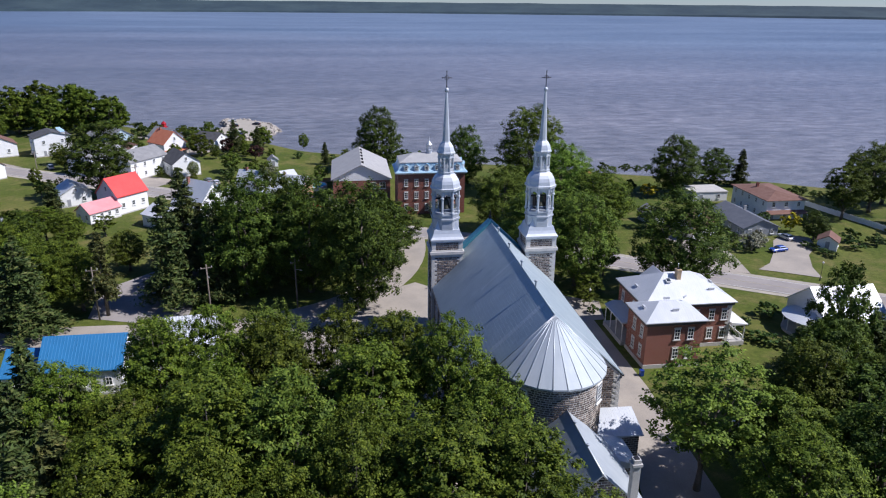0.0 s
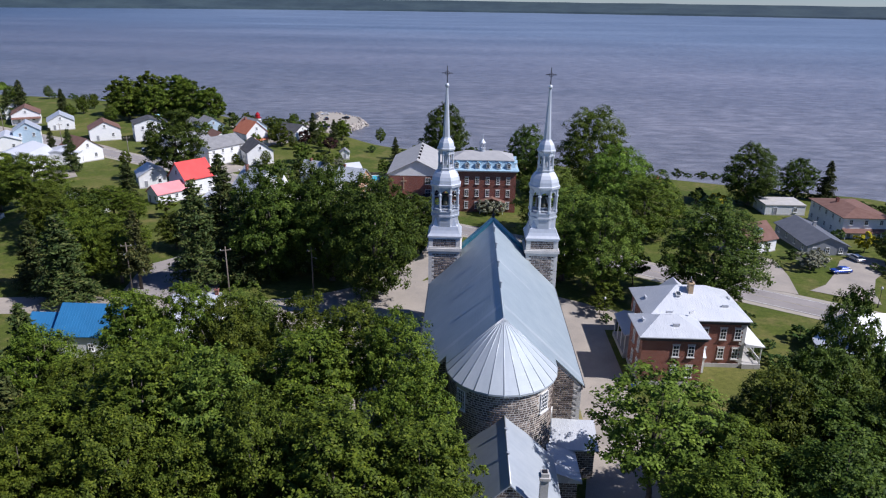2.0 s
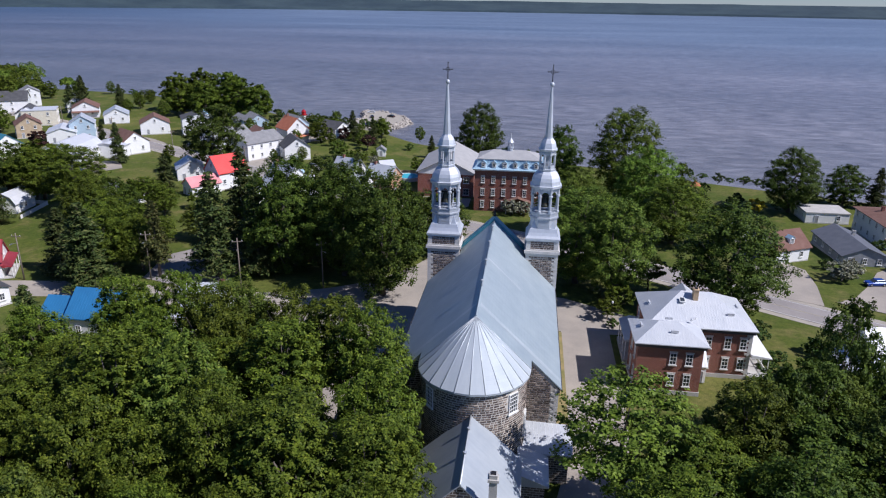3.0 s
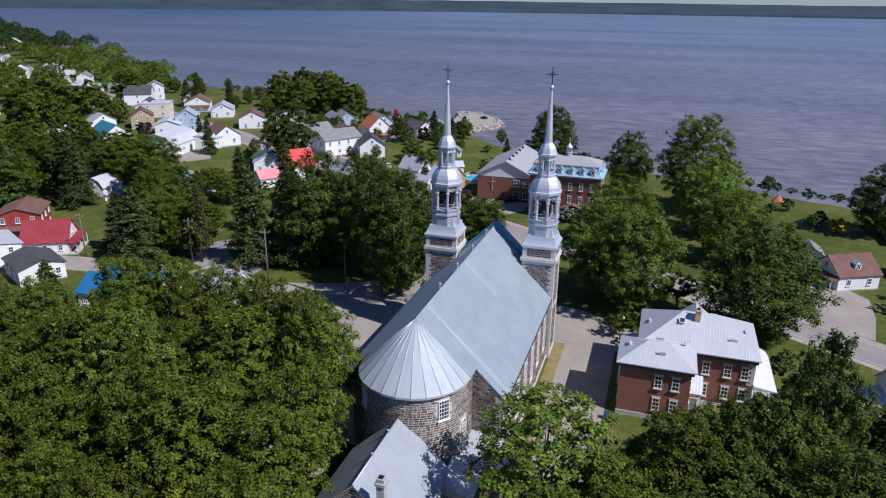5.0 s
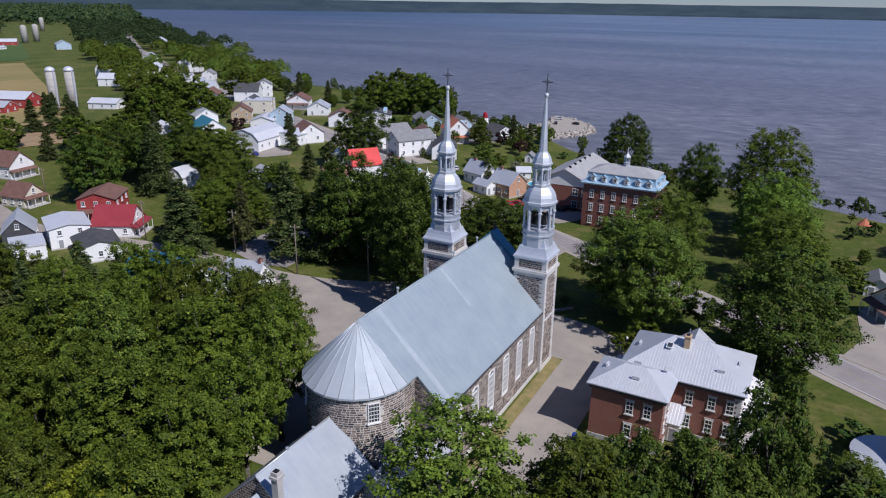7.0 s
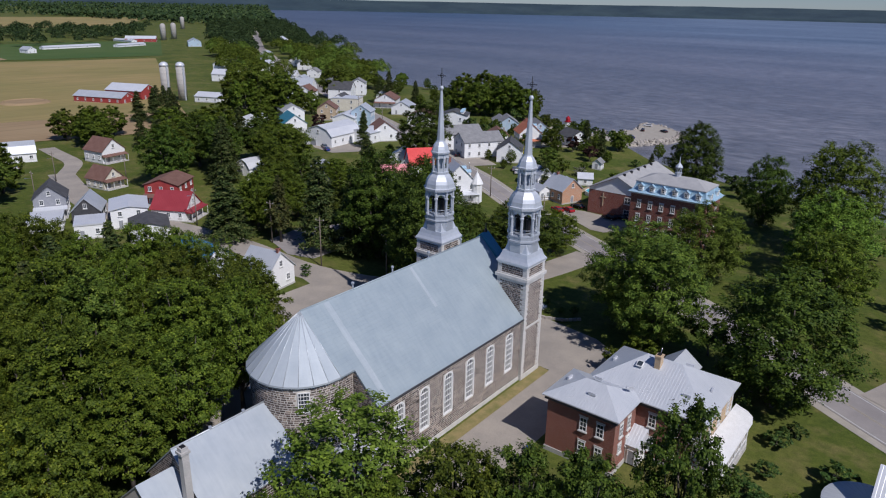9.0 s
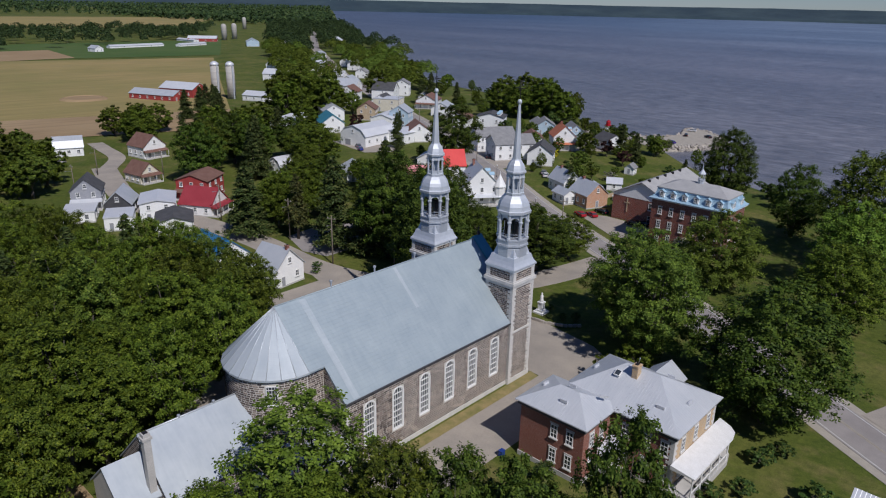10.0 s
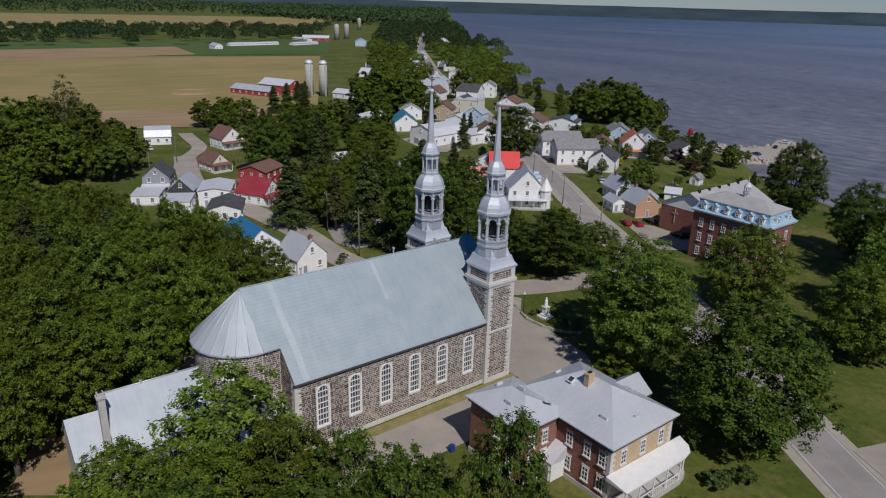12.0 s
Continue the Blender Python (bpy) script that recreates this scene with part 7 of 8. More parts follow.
grove(("spruce", -68.0, -28.1, 17.0, 4.4), ("pine", -59.0, -36.3, 15.5, 4.2), ("spruce", -64.2, -40.6, 18.0, 4.6), ("mapleA", -52.2, -40.9, 16.5, 5.4), ("pine", -57.3, -47.9, 17.0, 4.4), ("mapleB", -51.1, -49.7, 17.0, 5.6), ("spruce", -58.5, -53.4, 18.0, 4.6))
grove(("lime", -10.9, -67.7, 16, 5), ("mapleA", -90, -56, 19, 6.6), ("domeA", -89, -49.5, 18, 7), ("mapleC", -87, -43, 18.5, 6.8), ("domeA", -81.5, -38.5, 18, 6.8), ("mapleC", -75, -36, 17.5, 6.4),
      ("mapleA", -76, -54, 18.5, 6), ("domeA", -72.5, -47.5, 18.5, 6.6))

# the wood west and south-west of the church
WOOD = random.Random(8)
EDGE = [(-160, -88), (-110, -68), (-84, -60), (-66, -52), (-58, -44), (-53, -34), (-46, -29), (-37, -27), (-28, -29), (-20, -33), (-14, -40), (-9.5, -46), (-7, -57), (-5, -68), (6, -76), (14, -86)]


def wood_edge(x):
    for (x0, y0), (x1, y1) in zip(EDGE, EDGE[1:]):
        if x <= x1:
            return y0 + (y1 - y0) * (x - x0) / (x1 - x0)
    return EDGE[-1][1]


EDGE_TREES = [(-68.0, -28.1), (-59.0, -36.3), (-64.2, -40.6), (-52.2, -40.9), (-57.3, -47.9), (-51.1, -49.7), (-58.5, -53.4), (-13.4, -38.5), (-19.5, -31.5), (-27, -28), (-36.5, -25.5), (-43.5, -27.5), (-50, -31.5), (-52.5, -25.5), (-60, -37.5), (-10.2, -48.5), (-8.4, -58), (-6.5, -67), (-10.9, -67.7)]
spots = []
for _ in range(9000):
    x, y = WOOD.uniform(-150, 12), WOOD.uniform(-120, -20)
    if y > wood_edge(x) or (x + 25.4) ** 2 + (y + 115.4) ** 2 < 27 ** 2 and y < -98:
        continue
    if all((x - a) ** 2 + (y - b) ** 2 > 7.4 ** 2 for a, b in spots + EDGE_TREES):
        spots.append((x, y))
for i, (x, y) in enumerate(spots):
    k = WOOD.choice(("mapleA", "mapleB", "mapleC", "mapleA", "ashA", "mapleB", "birch", "ashA"))
    if x < -62 and y > -60 and WOOD.random() < 0.55:
        k = WOOD.choice(("spruce", "pine", "spruce"))
    plant(k, x, y, WOOD.uniform(16, 23.5), WOOD.uniform(4.6, 6.6) if k not in ("spruce", "pine") else None)

# village trees
VIL = random.Random(21)


def scatter(n, x0, x1, y0, y1, kinds, hmin, hmax, gap, ok=lambda x, y: True):
    got = []
    for _ in range(n * 30):
        if len(got) >= n:
            break
        x, y = VIL.uniform(x0, x1), VIL.uniform(y0, y1)
        if ok(x, y) and y < shore_y(x) - 8 and all((x - a) ** 2 + (y - b) ** 2 > gap * gap for a, b in got):
            got.append((x, y))
            plant(VIL.choice(kinds), x, y, VIL.uniform(hmin, hmax))


def off_road(d):
    def f(x, y):
        for (x0, y0), (x1, y1) in zip(MAIN, MAIN[1:]):
            t = max(0, min(1, ((x - x0) * (x1 - x0) + (y - y0) * (y1 - y0)) / ((x1 - x0) ** 2 + (y1 - y0) ** 2)))
            if math.hypot(x - x0 - t * (x1 - x0), y - y0 - t * (y1 - y0)) < d:
                return False
        return True
    return f


for k, x, y, h, r in (("farA", -152, 240, 21, 10), ("farB", -168, 244, 22, 10), ("farB", -143, 230, 20, 9.5), ("farA", -131, 226, 17, 8), ("farB", -180, 240, 20, 9), ("farA", -158, 224, 18, 9), ("farB", -172, 226, 18, 8.5),
                      ("farA", -82, 170, 9, 5), ("farspruce", -70, 178, 13, 3), ("farA", -60, 190, 9, 4.5), ("farC", -66, 140, 8, 4),
                      ("farspruce", -52, 112, 10, 3), ("farspruce", -60, 172, 12, 2.6), ("plum", -72, 170, 7, 3.5), ("column", -96, 142, 7, 1.2), ("column", -78, 138, 6, 1.2),
                      ("farspruce", -225, 225, 19, 4.5), ("farspruce", -230, 222, 15, 4), ("farspruce", -205, 226, 15, 3.4), ("farB", -205, 118, 12, 6)):
    plant(k, x, y, h, r)
inland = off_road(11)


def free(x, y, d):
    """True where no house stands within d of the spot."""
    return all((x - a) ** 2 + (y - b) ** 2 > d * d for a, b in HOUSES)


def clear(*boxes):
    def f(x, y):
        return inland(x, y) and all(not (x0 < x < x1 and y0 < y < y1) for x0, x1, y0, y1 in boxes)
    return f


scatter(9, -300, -206, 112, 190, ("farA", "farB", "farC", "farspruce"), 12, 18, 10.5, clear((-250, -215, 165, 190), (-275, -250, 185, 205), (-345, -290, 140, 175)))
scatter(9, -300, -140, 205, 330, ("farA", "farB", "farC"), 8, 14, 9, clear((-262, -225, 222, 262)))
scatter(4, -235, -120, 150, 240, ("farA", "farC", "farB"), 6, 11, 8, lambda x, y: off_road(24)(x, y))
scatter(50, -250, -140, -110, -18, ("farA", "farC", "farB"), 11, 17.5, 8)
scatter(20, -280, -205, -60, 0, ("farC", "farA"), 8, 14, 8)
scatter(20, 130, 320, -40, 90, ("farA", "farB", "farC"), 9, 15, 10, off_road(14))
scatter(14, 95, 160, -70, -8, ("farA", "farB"), 10, 16, 10, off_road(12))


scatter(44, -135, -40, 105, 215, ("farA", "farB", "farC", "smallA", "mapleC", "bush"), 3.5, 8.5, 6.5, lambda x, y: off_road(9)(x, y) and free(x, y, 8.5))
scatter(7, -330, -150, 110, 300, ("farA", "farB", "farC", "mapleC"), 7, 13, 10, lambda x, y: off_road(12)(x, y) and free(x, y, 10))
scatter(12, -14, 70, 90, 165, ("farA", "smallA", "bush"), 3, 6, 10, lambda x, y: off_road(20)(x, y) and free(x, y, 14) and not (-35 < x < 40 and 88 < y < 140))

def far_wood(name, label, seed, spots, leaves, size, leaf):
    """A wood too far to tell its trees apart: crowns of large leaf clumps, one mesh."""
    g = np.random.default_rng(seed)
    cs, ns = [], []
    for x, y, h, r in spots:
        d = g.normal(0, 1, (leaves, 3))
        d /= np.linalg.norm(d, axis=1)[:, None]
        d[:, 2] = np.abs(d[:, 2]) * 1.1 - 0.25
        lump = 1 + 0.25 * np.sin(d[:, :1] * 7 + x) * np.cos(d[:, 1:2] * 7 + y) + 0.12 * np.sin(d[:, 2:] * 11 + x) * np.sin(d[:, :1] * 13 + y)
        cs.append(np.array([x, y, ground_z(x, y) + h * 0.52]) + d * lump * np.array([r, r, h * 0.46]))
        ns.append(d * 0.8 + np.array([0, 0, 0.5]))
    return whole(name, leaf_mesh(name, np.concatenate(cs), np.concatenate(ns), size, leaf, g, 0.4, 0.8), None, label, "woods", "stuff")


def spread(n, x0, x1, y0, y1, gap, ok, hmin=11, hmax=18):
    got = []
    for _ in range(n * 25):
        if len(got) >= n:
            break
        x, y = VIL.uniform(x0, x1), VIL.uniform(y0, y1)
        if ok(x, y) and y < shore_y(x) - 9 and all((x - a) ** 2 + (y - b) ** 2 > gap * gap for a, b, *_ in got):
            h = VIL.uniform(hmin, hmax)
            got.append((x, y, h, h * VIL.uniform(0.42, 0.6)))
    return got


for leaf_, seed_, count_, name_ in ((M_LEAF_A, 61, 62, "dense green trees along the street out of the village"), (M_LEAF_D, 64, 40, "paler green trees among the last houses of the street")):
    far_wood("roadside_woods", name_, seed_, spread(count_, -660, -285, 165, 480, 15, lambda x, y: off_road(15)(x, y) and free(x, y, 13) and y > 196 + (-x - 340) * 0.64, 7, 20), 3000, 0.46, leaf_)
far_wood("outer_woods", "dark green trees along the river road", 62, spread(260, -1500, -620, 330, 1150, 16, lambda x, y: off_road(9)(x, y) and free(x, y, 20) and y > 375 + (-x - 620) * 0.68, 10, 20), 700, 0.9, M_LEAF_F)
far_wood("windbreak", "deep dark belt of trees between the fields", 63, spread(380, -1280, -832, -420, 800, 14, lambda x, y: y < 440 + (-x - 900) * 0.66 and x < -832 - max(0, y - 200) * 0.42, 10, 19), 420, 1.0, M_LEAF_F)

# far woods beyond the fields
rng = np.random.default_rng(77)
C, N = [], []
for x0, x1, y0, y1, n, h in ((-4700, -2350, -900, 3200, 5200, 24), (-2400, -1300, 900, 1700, 2000, 16)):
    x, y = rng.uniform(x0, x1, n), rng.uniform(y0, y1, n)
    keep = np.array([b < shore_y(a) - 25 for a, b in zip(x, y)])
    x, y = x[keep], y[keep]
    for k in range(9):
        C.append(np.stack([x + rng.normal(0, 3, len(x)), y + rng.normal(0, 3, len(x)), rng.uniform(1, h, len(x))], 1))
        N.append(np.tile([0.3, -0.2, 0.8], (len(x), 1)))
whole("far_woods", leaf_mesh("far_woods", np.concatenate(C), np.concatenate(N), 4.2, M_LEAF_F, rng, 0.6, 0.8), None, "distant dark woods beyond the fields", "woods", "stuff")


# ---- small things ----
def car(x, y, turn, paint, label, suv=False, z=None):
    c = thing("car", label, "car", pose(x, y, (ground_z(x, y) + 0.1) if z is None else z, 0, 0, turn), "parked cars")
    H = 1.72 if suv else 1.45
    L, W = 4.6, 1.8

    def shell(name, prof, half, material, inset=0.0, label=""):
        bm = fresh()
        a = [bm.verts.new((-half, yy, zz)) for yy, zz in prof]
        b = [bm.verts.new((half, yy, zz)) for yy, zz in prof]
        for v, (yy, zz) in list(zip(a, prof)) + list(zip(b, prof)):
            if zz > 1.0 and inset:
                v.co.x *= 1 - inset
        n = len(prof)
        for i in range(n):
            bm.faces.new((a[i], b[i], b[(i + 1) % n], a[(i + 1) % n]))
        bm.faces.new(a[::-1])
        bm.faces.new(b)
        bmesh.ops.recalc_face_normals(bm, faces=bm.faces[:])
        bmesh.ops.bevel(bm, geom=bm.edges[:], offset=0.05, segments=1, affect='EDGES')
        return part(name, bm, material, c, label)

    shell("body", [(-2.3, 0.3), (2.3, 0.3), (2.32, 0.62), (2.2, 0.86), (1.2, 0.95), (-1.9, 0.98), (-2.28, 0.9), (-2.32, 0.6)], W / 2, paint)
    back = -2.15 if suv else -1.85
    shell("glasshouse", [(1.15, 0.92), (0.45, H - 0.07), (back + 0.3, H - 0.06), (back, 0.94)], W / 2 - 0.06, M_GLASS, 0.16)
    shell("roof_panel", [(0.42, H - 0.08), (0.36, H), (back + 0.4, H), (back + 0.32, H - 0.08)], W / 2 - 0.05, paint, 0.17)
    for sx in (-1, 1):
        for wy in (-1.4, 1.42):
            bm = fresh()
            tube(bm, (sx * 0.72, wy, 0.33), (sx * 0.92, wy, 0.33), 0.33, 0.33, 16)
            wh = part("wheel", bm, M_TYRE, c)
            bm = fresh()
            tube(bm, (sx * 0.9, wy, 0.33), (sx * 0.935, wy, 0.33), 0.2, 0.18, 12)
            part("rim", bm, M_RIM, wh)
        bm = fresh()
        box(bm, sx * 0.68 - 0.2, sx * 0.68 + 0.2, 2.2, 2.34, 0.62, 0.78)
        part("headlight", bm, M_WHITE, c)
        bm = fresh()
        box(bm, sx * 0.7 - 0.18, sx * 0.7 + 0.18, -2.35, -2.24, 0.68, 0.86)
        part("taillight", bm, M_CAR["red"], c)
    return c


car(-36.5, 94.5, 62, M_CAR["red"], "bright red hatchback parked by the lawn")
car(-33.8, 96.6, 62, M_CAR["red"], "dark red small car parked in the lot")
car(-33.5, 102.0, 75, M_CAR["black"], "black sedan parked behind the lawn")
car(-20.5, 97.2, 80, M_CAR["black"], "black minivan parked beside the chapel", True)
car(-18.0, 99.2, 80, M_CAR["black"], "dark car parked beside the chapel")
car(90, 45.9, 10, M_CAR["white"], "white hatchback parked in the drive")
car(82, 36.6, 100, M_CAR["blue"], "bright blue small car in the drive")
car(-71.8, 125.3, 30, M_CAR["grey"], "grey sedan parked by the street")
car(-68.9, 122.5, 30, M_CAR["white"], "white sedan parked by the street")
car(-102.7, 131.1, 40, M_CAR["black"], "black car parked before the duplex")
car(-131.7, 151.4, 30, M_CAR["white"], "white van-like car at the kerb", True)
car(-153, 106, 62, M_CAR["grey"], "grey pickup-like car by the workshop", True)
car(-148.2, 103.1, 62, M_CAR["blue"], "dark blue car by the workshop")
car(-203, 6, 100, M_CAR["white"], "white car beside the farmhouse")
car(-118, 10, 35, M_CAR["red"], "red car before the red house")
for x, y, t, p in ((-82, 268, 20, "black"), (-86, 284, 100, "white"), (-72, 272, 60, "black"), (-92, 247, 40, "grey"), (-78, 243, 70, "blue"), (-98, 240, 30, "white")):
    car(x, y, t, M_CAR[p], p + " car parked on the rock pier", False, -4.68)
car(36, -50, 20, M_CAR["grey"], "grey car under the trees")
car(31, -36, 10, M_CAR["white"], "pale car in the shade of the trees")


def pole(x, y, h=10.5, turn=0.0, lamp=True):
    p = thing("utility_pole", "weathered wooden utility pole with crossarm", "utility pole", pose(x, y, ground_z(x, y), 0, 0, turn), "utility poles")
    bm = fresh()
    tube(bm, (0, 0, -0.3), (0, 0, h), 0.17, 0.11, 8)
    part("post", bm, M_POLE, p)
    bm = fresh()
    box(bm, -1.1, 1.1, -0.06, 0.06, h - 0.8, h - 0.66)
    part("crossarm", bm, M_POLE, p)
    for sx in (-0.95, 0, 0.95):
        bm = fresh()
        lathe(bm, [(0.05, h - 0.66), (0.08, h - 0.5), (0.03, h - 0.42)], 6, sx, 0)
        part("insulator", bm, M_ASHLAR, p)
    if lamp:
        bm = fresh()
        tube(bm, (0, 0, h - 2.2), (0, -1.6, h - 1.9), 0.04, 0.03, 5)
        box(bm, -0.12, 0.12, -2.1, -1.5, h - 1.98, h - 1.84)
        part("street_light", bm, M_RIM, p)


for x, y, h, t in ((-52, 11.8, 11.8, 20), (-73.5, 15, 11, 10), (-36, 16.5, 10.5, 40), (-100, 11, 10.5, 0), (-30, 74.5, 10, 32), (-59.4, 91.5, 10, 32), (-90.2, 108.9, 10, 32), (-128.8, 133, 10, 32), (-167.5, 157.2, 10, 32), (-206.2, 180.4, 10, 32),
                   (-152, -8, 10, 0), (-175, 8, 10, 20), (-160, 24, 9, 0)):
    pole(x, y, h, t)


def street_lamp(x, y, h=4.2):
    p = thing("street_lamp", "black iron street lamp with white globe", "street lamp", pose(x, y, ground_z(x, y)), "street lamps")
    bm = fresh()
    lathe(bm, [(0.16, 0), (0.14, 0.5), (0.06, 0.6), (0.05, h - 0.3), (0.12, h - 0.25), (0.12, h - 0.2)], 10)
    part("post", bm, M_IRON, p)
    bm = fresh()
    lathe(bm, [(0.08, h - 0.2), (0.2, h), (0.22, h + 0.15), (0.12, h + 0.35), (0, h + 0.4)], 12, 0, 0, 0, True)
    part("globe", bm, M_WHITE, p)


for x, y in ((-5.3, 22.0), (-22.8, 64.5), (22.5, 8.5), (49, 21), (80, 17.4), (-48, 87), (-80, 108)):
    street_lamp(x, y)

# memorial before the towers: white statue on a plinth behind a low stone wall
mem = thing("memorial", "white stone memorial statue on a stepped pedestal", "memorial", pose(-1.5, 24.4, 0))
bm = fresh()
box(bm, -1.2, 1.2, -1.2, 1.2, 0, 0.35)
box(bm, -0.8, 0.8, -0.8, 0.8, 0.35, 0.75)
box(bm, -0.5, 0.5, -0.5, 0.5, 0.75, 2.2)
box(bm, -0.62, 0.62, -0.62, 0.62, 2.2, 2.4)
part("pedestal", bm, M_WHITE, mem)
bm = fresh()
lathe(bm, [(0.42, 2.4), (0.4, 2.7), (0.3, 3.2), (0.33, 3.6), (0.2, 3.85), (0.12, 3.95), (0.17, 4.08), (0.16, 4.25), (0, 4.36)], 12, 0, 0, 0, True)
part("statue", bm, M_WHITE, mem)
wl = thing("low_wall", "low grey fieldstone wall round the memorial bed", "wall")
pts = [(-5.6, 21.6), (-2.5, 20.4), (2.0, 20.6), (5.5, 22.0), (8.0, 24.5)]
SB = [fresh() for _ in range(3)]
for k, b in enumerate(SB):
    box(b, -0.35 - 0.05 * k, 0.35, -0.22, 0.22, 0, 0.5 + 0.04 * k)
    bmesh.ops.bevel(b, geom=b.edges[:], offset=0.06, segments=1, affect='EDGES')
SB = [mesh_of("stone", b, M_ROCK) for b in SB]
ws = random.Random(3)
for (x0, y0), (x1, y1) in zip(pts, pts[1:]):
    d = math.hypot(x1 - x0, y1 - y0)
    n = int(d / 0.75)
    for i in range(n):
        f = (i + 0.5) / n
        part("stone", SB[ws.randrange(3)], None, wl, m=pose(x0 + (x1 - x0) * f, y0 + (y1 - y0) * f, 0, 0, 0, math.degrees(math.atan2(y1 - y0, x1 - x0)) + ws.uniform(-5, 5)))
for x, y, h in ((-3.5, 23, 1.2), (1.2, 23.2, 1.0), (3.5, 24.5, 1.6), (5.5, 26, 1.8), (-1, 27, 1.2)):
    plant("bush", x, y, h)

# lighthouse on the shore
lh = thing("lighthouse", "small white and red wooden lighthouse", "lighthouse", pose(-112, 240, -5.2))
bm = fresh()
lathe(bm, [(2.3, 0), (1.5, 5.2)], 8, 0, 0, 0.39)
part("tower_body", bm, M_WHITE, lh)
bm = fresh()
lathe(bm, [(1.9, 5.2), (1.95, 5.5), (1.2, 5.5), (1.15, 6.9), (1.35, 7.0), (0.5, 7.9), (0, 8.3)], 8, 0, 0, 0.39)
part("lantern_room", bm, M_CAR["red"], lh, "red lantern room")
# pool and garden pieces behind the orange house
bm = fresh()
lathe(bm, [(4.2, 0), (4.2, 1.3), (4.0, 1.35), (3.9, 1.3), (3.9, 1.15), (0, 1.15)], 28, 0, 0, 0)
pl = thing("swimming_pool", "round above-ground pool with turquoise water", "pool", pose(-36, 121, -2))
part("basin", bm, M_WHITE, pl)
bm = fresh()
lathe(bm, [(3.88, 1.16), (3.88, 1.2), (0, 1.2)], 28, 0, 0, 0)
part("pool_water", bm, M_POOL, pl)


def fence(pts, h, material, label, gap=2.4, solid=True):
    f = thing("fence", label, "fence")
    for (x0, y0), (x1, y1) in zip(pts, pts[1:]):
        d = math.hypot(x1 - x0, y1 - y0)
        n = max(1, int(d / gap))
        ang_ = math.degrees(math.atan2(y1 - y0, x1 - x0))
        bm = fresh()
        box(bm, 0.06, d / n - 0.06, -0.02, 0.02, 0.12, h)
        pan = mesh_of("panel", bm, material)
        bm = fresh()
        box(bm, -0.06, 0.06, -0.06, 0.06, -0.2, h + 0.12)
        pst = mesh_of("post", bm, material)
        for i in range(n):
            u = i / n
            x, y = x0 + (x1 - x0) * u, y0 + (y1 - y0) * u
            part("post", pst, None, f, m=pose(x, y, ground_z(x, y), 0, 0, ang_))
            if solid:
                part("panel", pan, None, f, m=pose(x, y, ground_z(x, y), 0, 0, ang_))


fence([(120, 88), (122, 50), (124, 18)], 1.7, M_WHITE, "long white board fence of the guest house")
fence([(-28, 130), (-40, 128), (-42, 116)], 1.5, M_TANSIDE, "brown board garden fence")
fence([(-150, 66), (-132, 64), (-130, 50)], 1.2, M_WHITE, "low white board garden fence")
# hedges and shrubs
grove(("gold", 74, 97, 5, 3), ("blossom", 75.5, 38, 5, 3.8), ("blossom", 78.5, 40.5, 4.4, 3), ("blossom", 1, 82.5, 5, 3), ("blossom", 5, 83, 4.5, 2.6), ("bush", 70, 104, 4.5, 2.6),
      ("bush", 64, 118, 4, 2.2), ("bush", 58, 112, 3.5, 2.2), ("bush", 102, 48, 3, 2.2), ("bush", 106, 42, 3.4, 2.6), ("bush", 110, 38, 3.2, 2.4), ("smallA", 118, 40, 6, 3))
grove(("bush", 75, 46, 2.6, 1.8), ("smallA", 56, 74, 6, 3), ("bush", 49, -3, 2.2, 1.8), ("bush", 48.5, 5, 2.4, 2), ("bush", 57, 0.8, 3, 2.4), ("bush", 46.4, -7, 2, 1.8), ("bush", 48.4, -8.8, 2.2, 1.9), ("bush", 50.4, -10.4, 2.3, 2), ("bush", 53, -12, 2.2, 2), ("bush", 92, 36.8, 1.5, 1.6), ("bush", 92.6, 34, 1.5, 1.6), ("bush", 93, 31, 1.6, 1.6), ("bush", 91.4, 39.4, 1.5, 1.5), ("bush", 101, 45, 2.4, 2), ("bush", 103, 36, 2.6, 2.4), ("bush", 50, 9, 2, 1.8),
      ("smallA", 22, 10, 5, 2.6), ("smallA", 24.5, 14, 6, 3), ("bush", 22.6, 6.5, 1.8, 1.2), ("gold", -3, -80, 15, 4), ("gold", -84, 150, 4, 2), ("blossom", -52, 138, 4, 2.4))
grove(("bush", -53, 8, 1.4, 1.2), ("bush", -50, 5.5, 1.3, 1.2), ("smallA", -34, 128, 7, 3), ("plum", -60, 162, 6.5, 3.6), ("smallA", -78, 186, 7, 3), ("smallA", -92, 206, 6, 3),
      ("bush", -44, 170, 3, 2), ("bush", -30, 160, 3.4, 2.4), ("smallA", -25, 165, 5, 2.4), ("farspruce", -33, 158, 9, 2), ("gold", 95.6, 52.5, 5.5, 2.9), ("bush", 94, 63, 3.2, 2))
for i in range(26):
    plant("bush", 90 + i * 1.9, 100 - i * 1.4 + VIL.uniform(-1, 1) + 22, VIL.uniform(1.6, 3), VIL.uniform(1.2, 2))
for i in range(30):
    x = -20 + i * 4.2
    plant("bush", x, shore_y(x) - VIL.uniform(7, 13), VIL.uniform(1.8, 3.6), VIL.uniform(1.6, 2.6))
for i in range(34):
    x = -250 + i * 5.6
    plant(VIL.choice(("bush", "smallA", "bush")), x, shore_y(x) - VIL.uniform(12, 22), VIL.uniform(2, 5), VIL.uniform(1.8, 3))
ks = thing("garden_kiosk", "little garden kiosk with pointed orange-brown roof", "kiosk", pose(61.5, 121.5, -2.2))
bm = fresh()
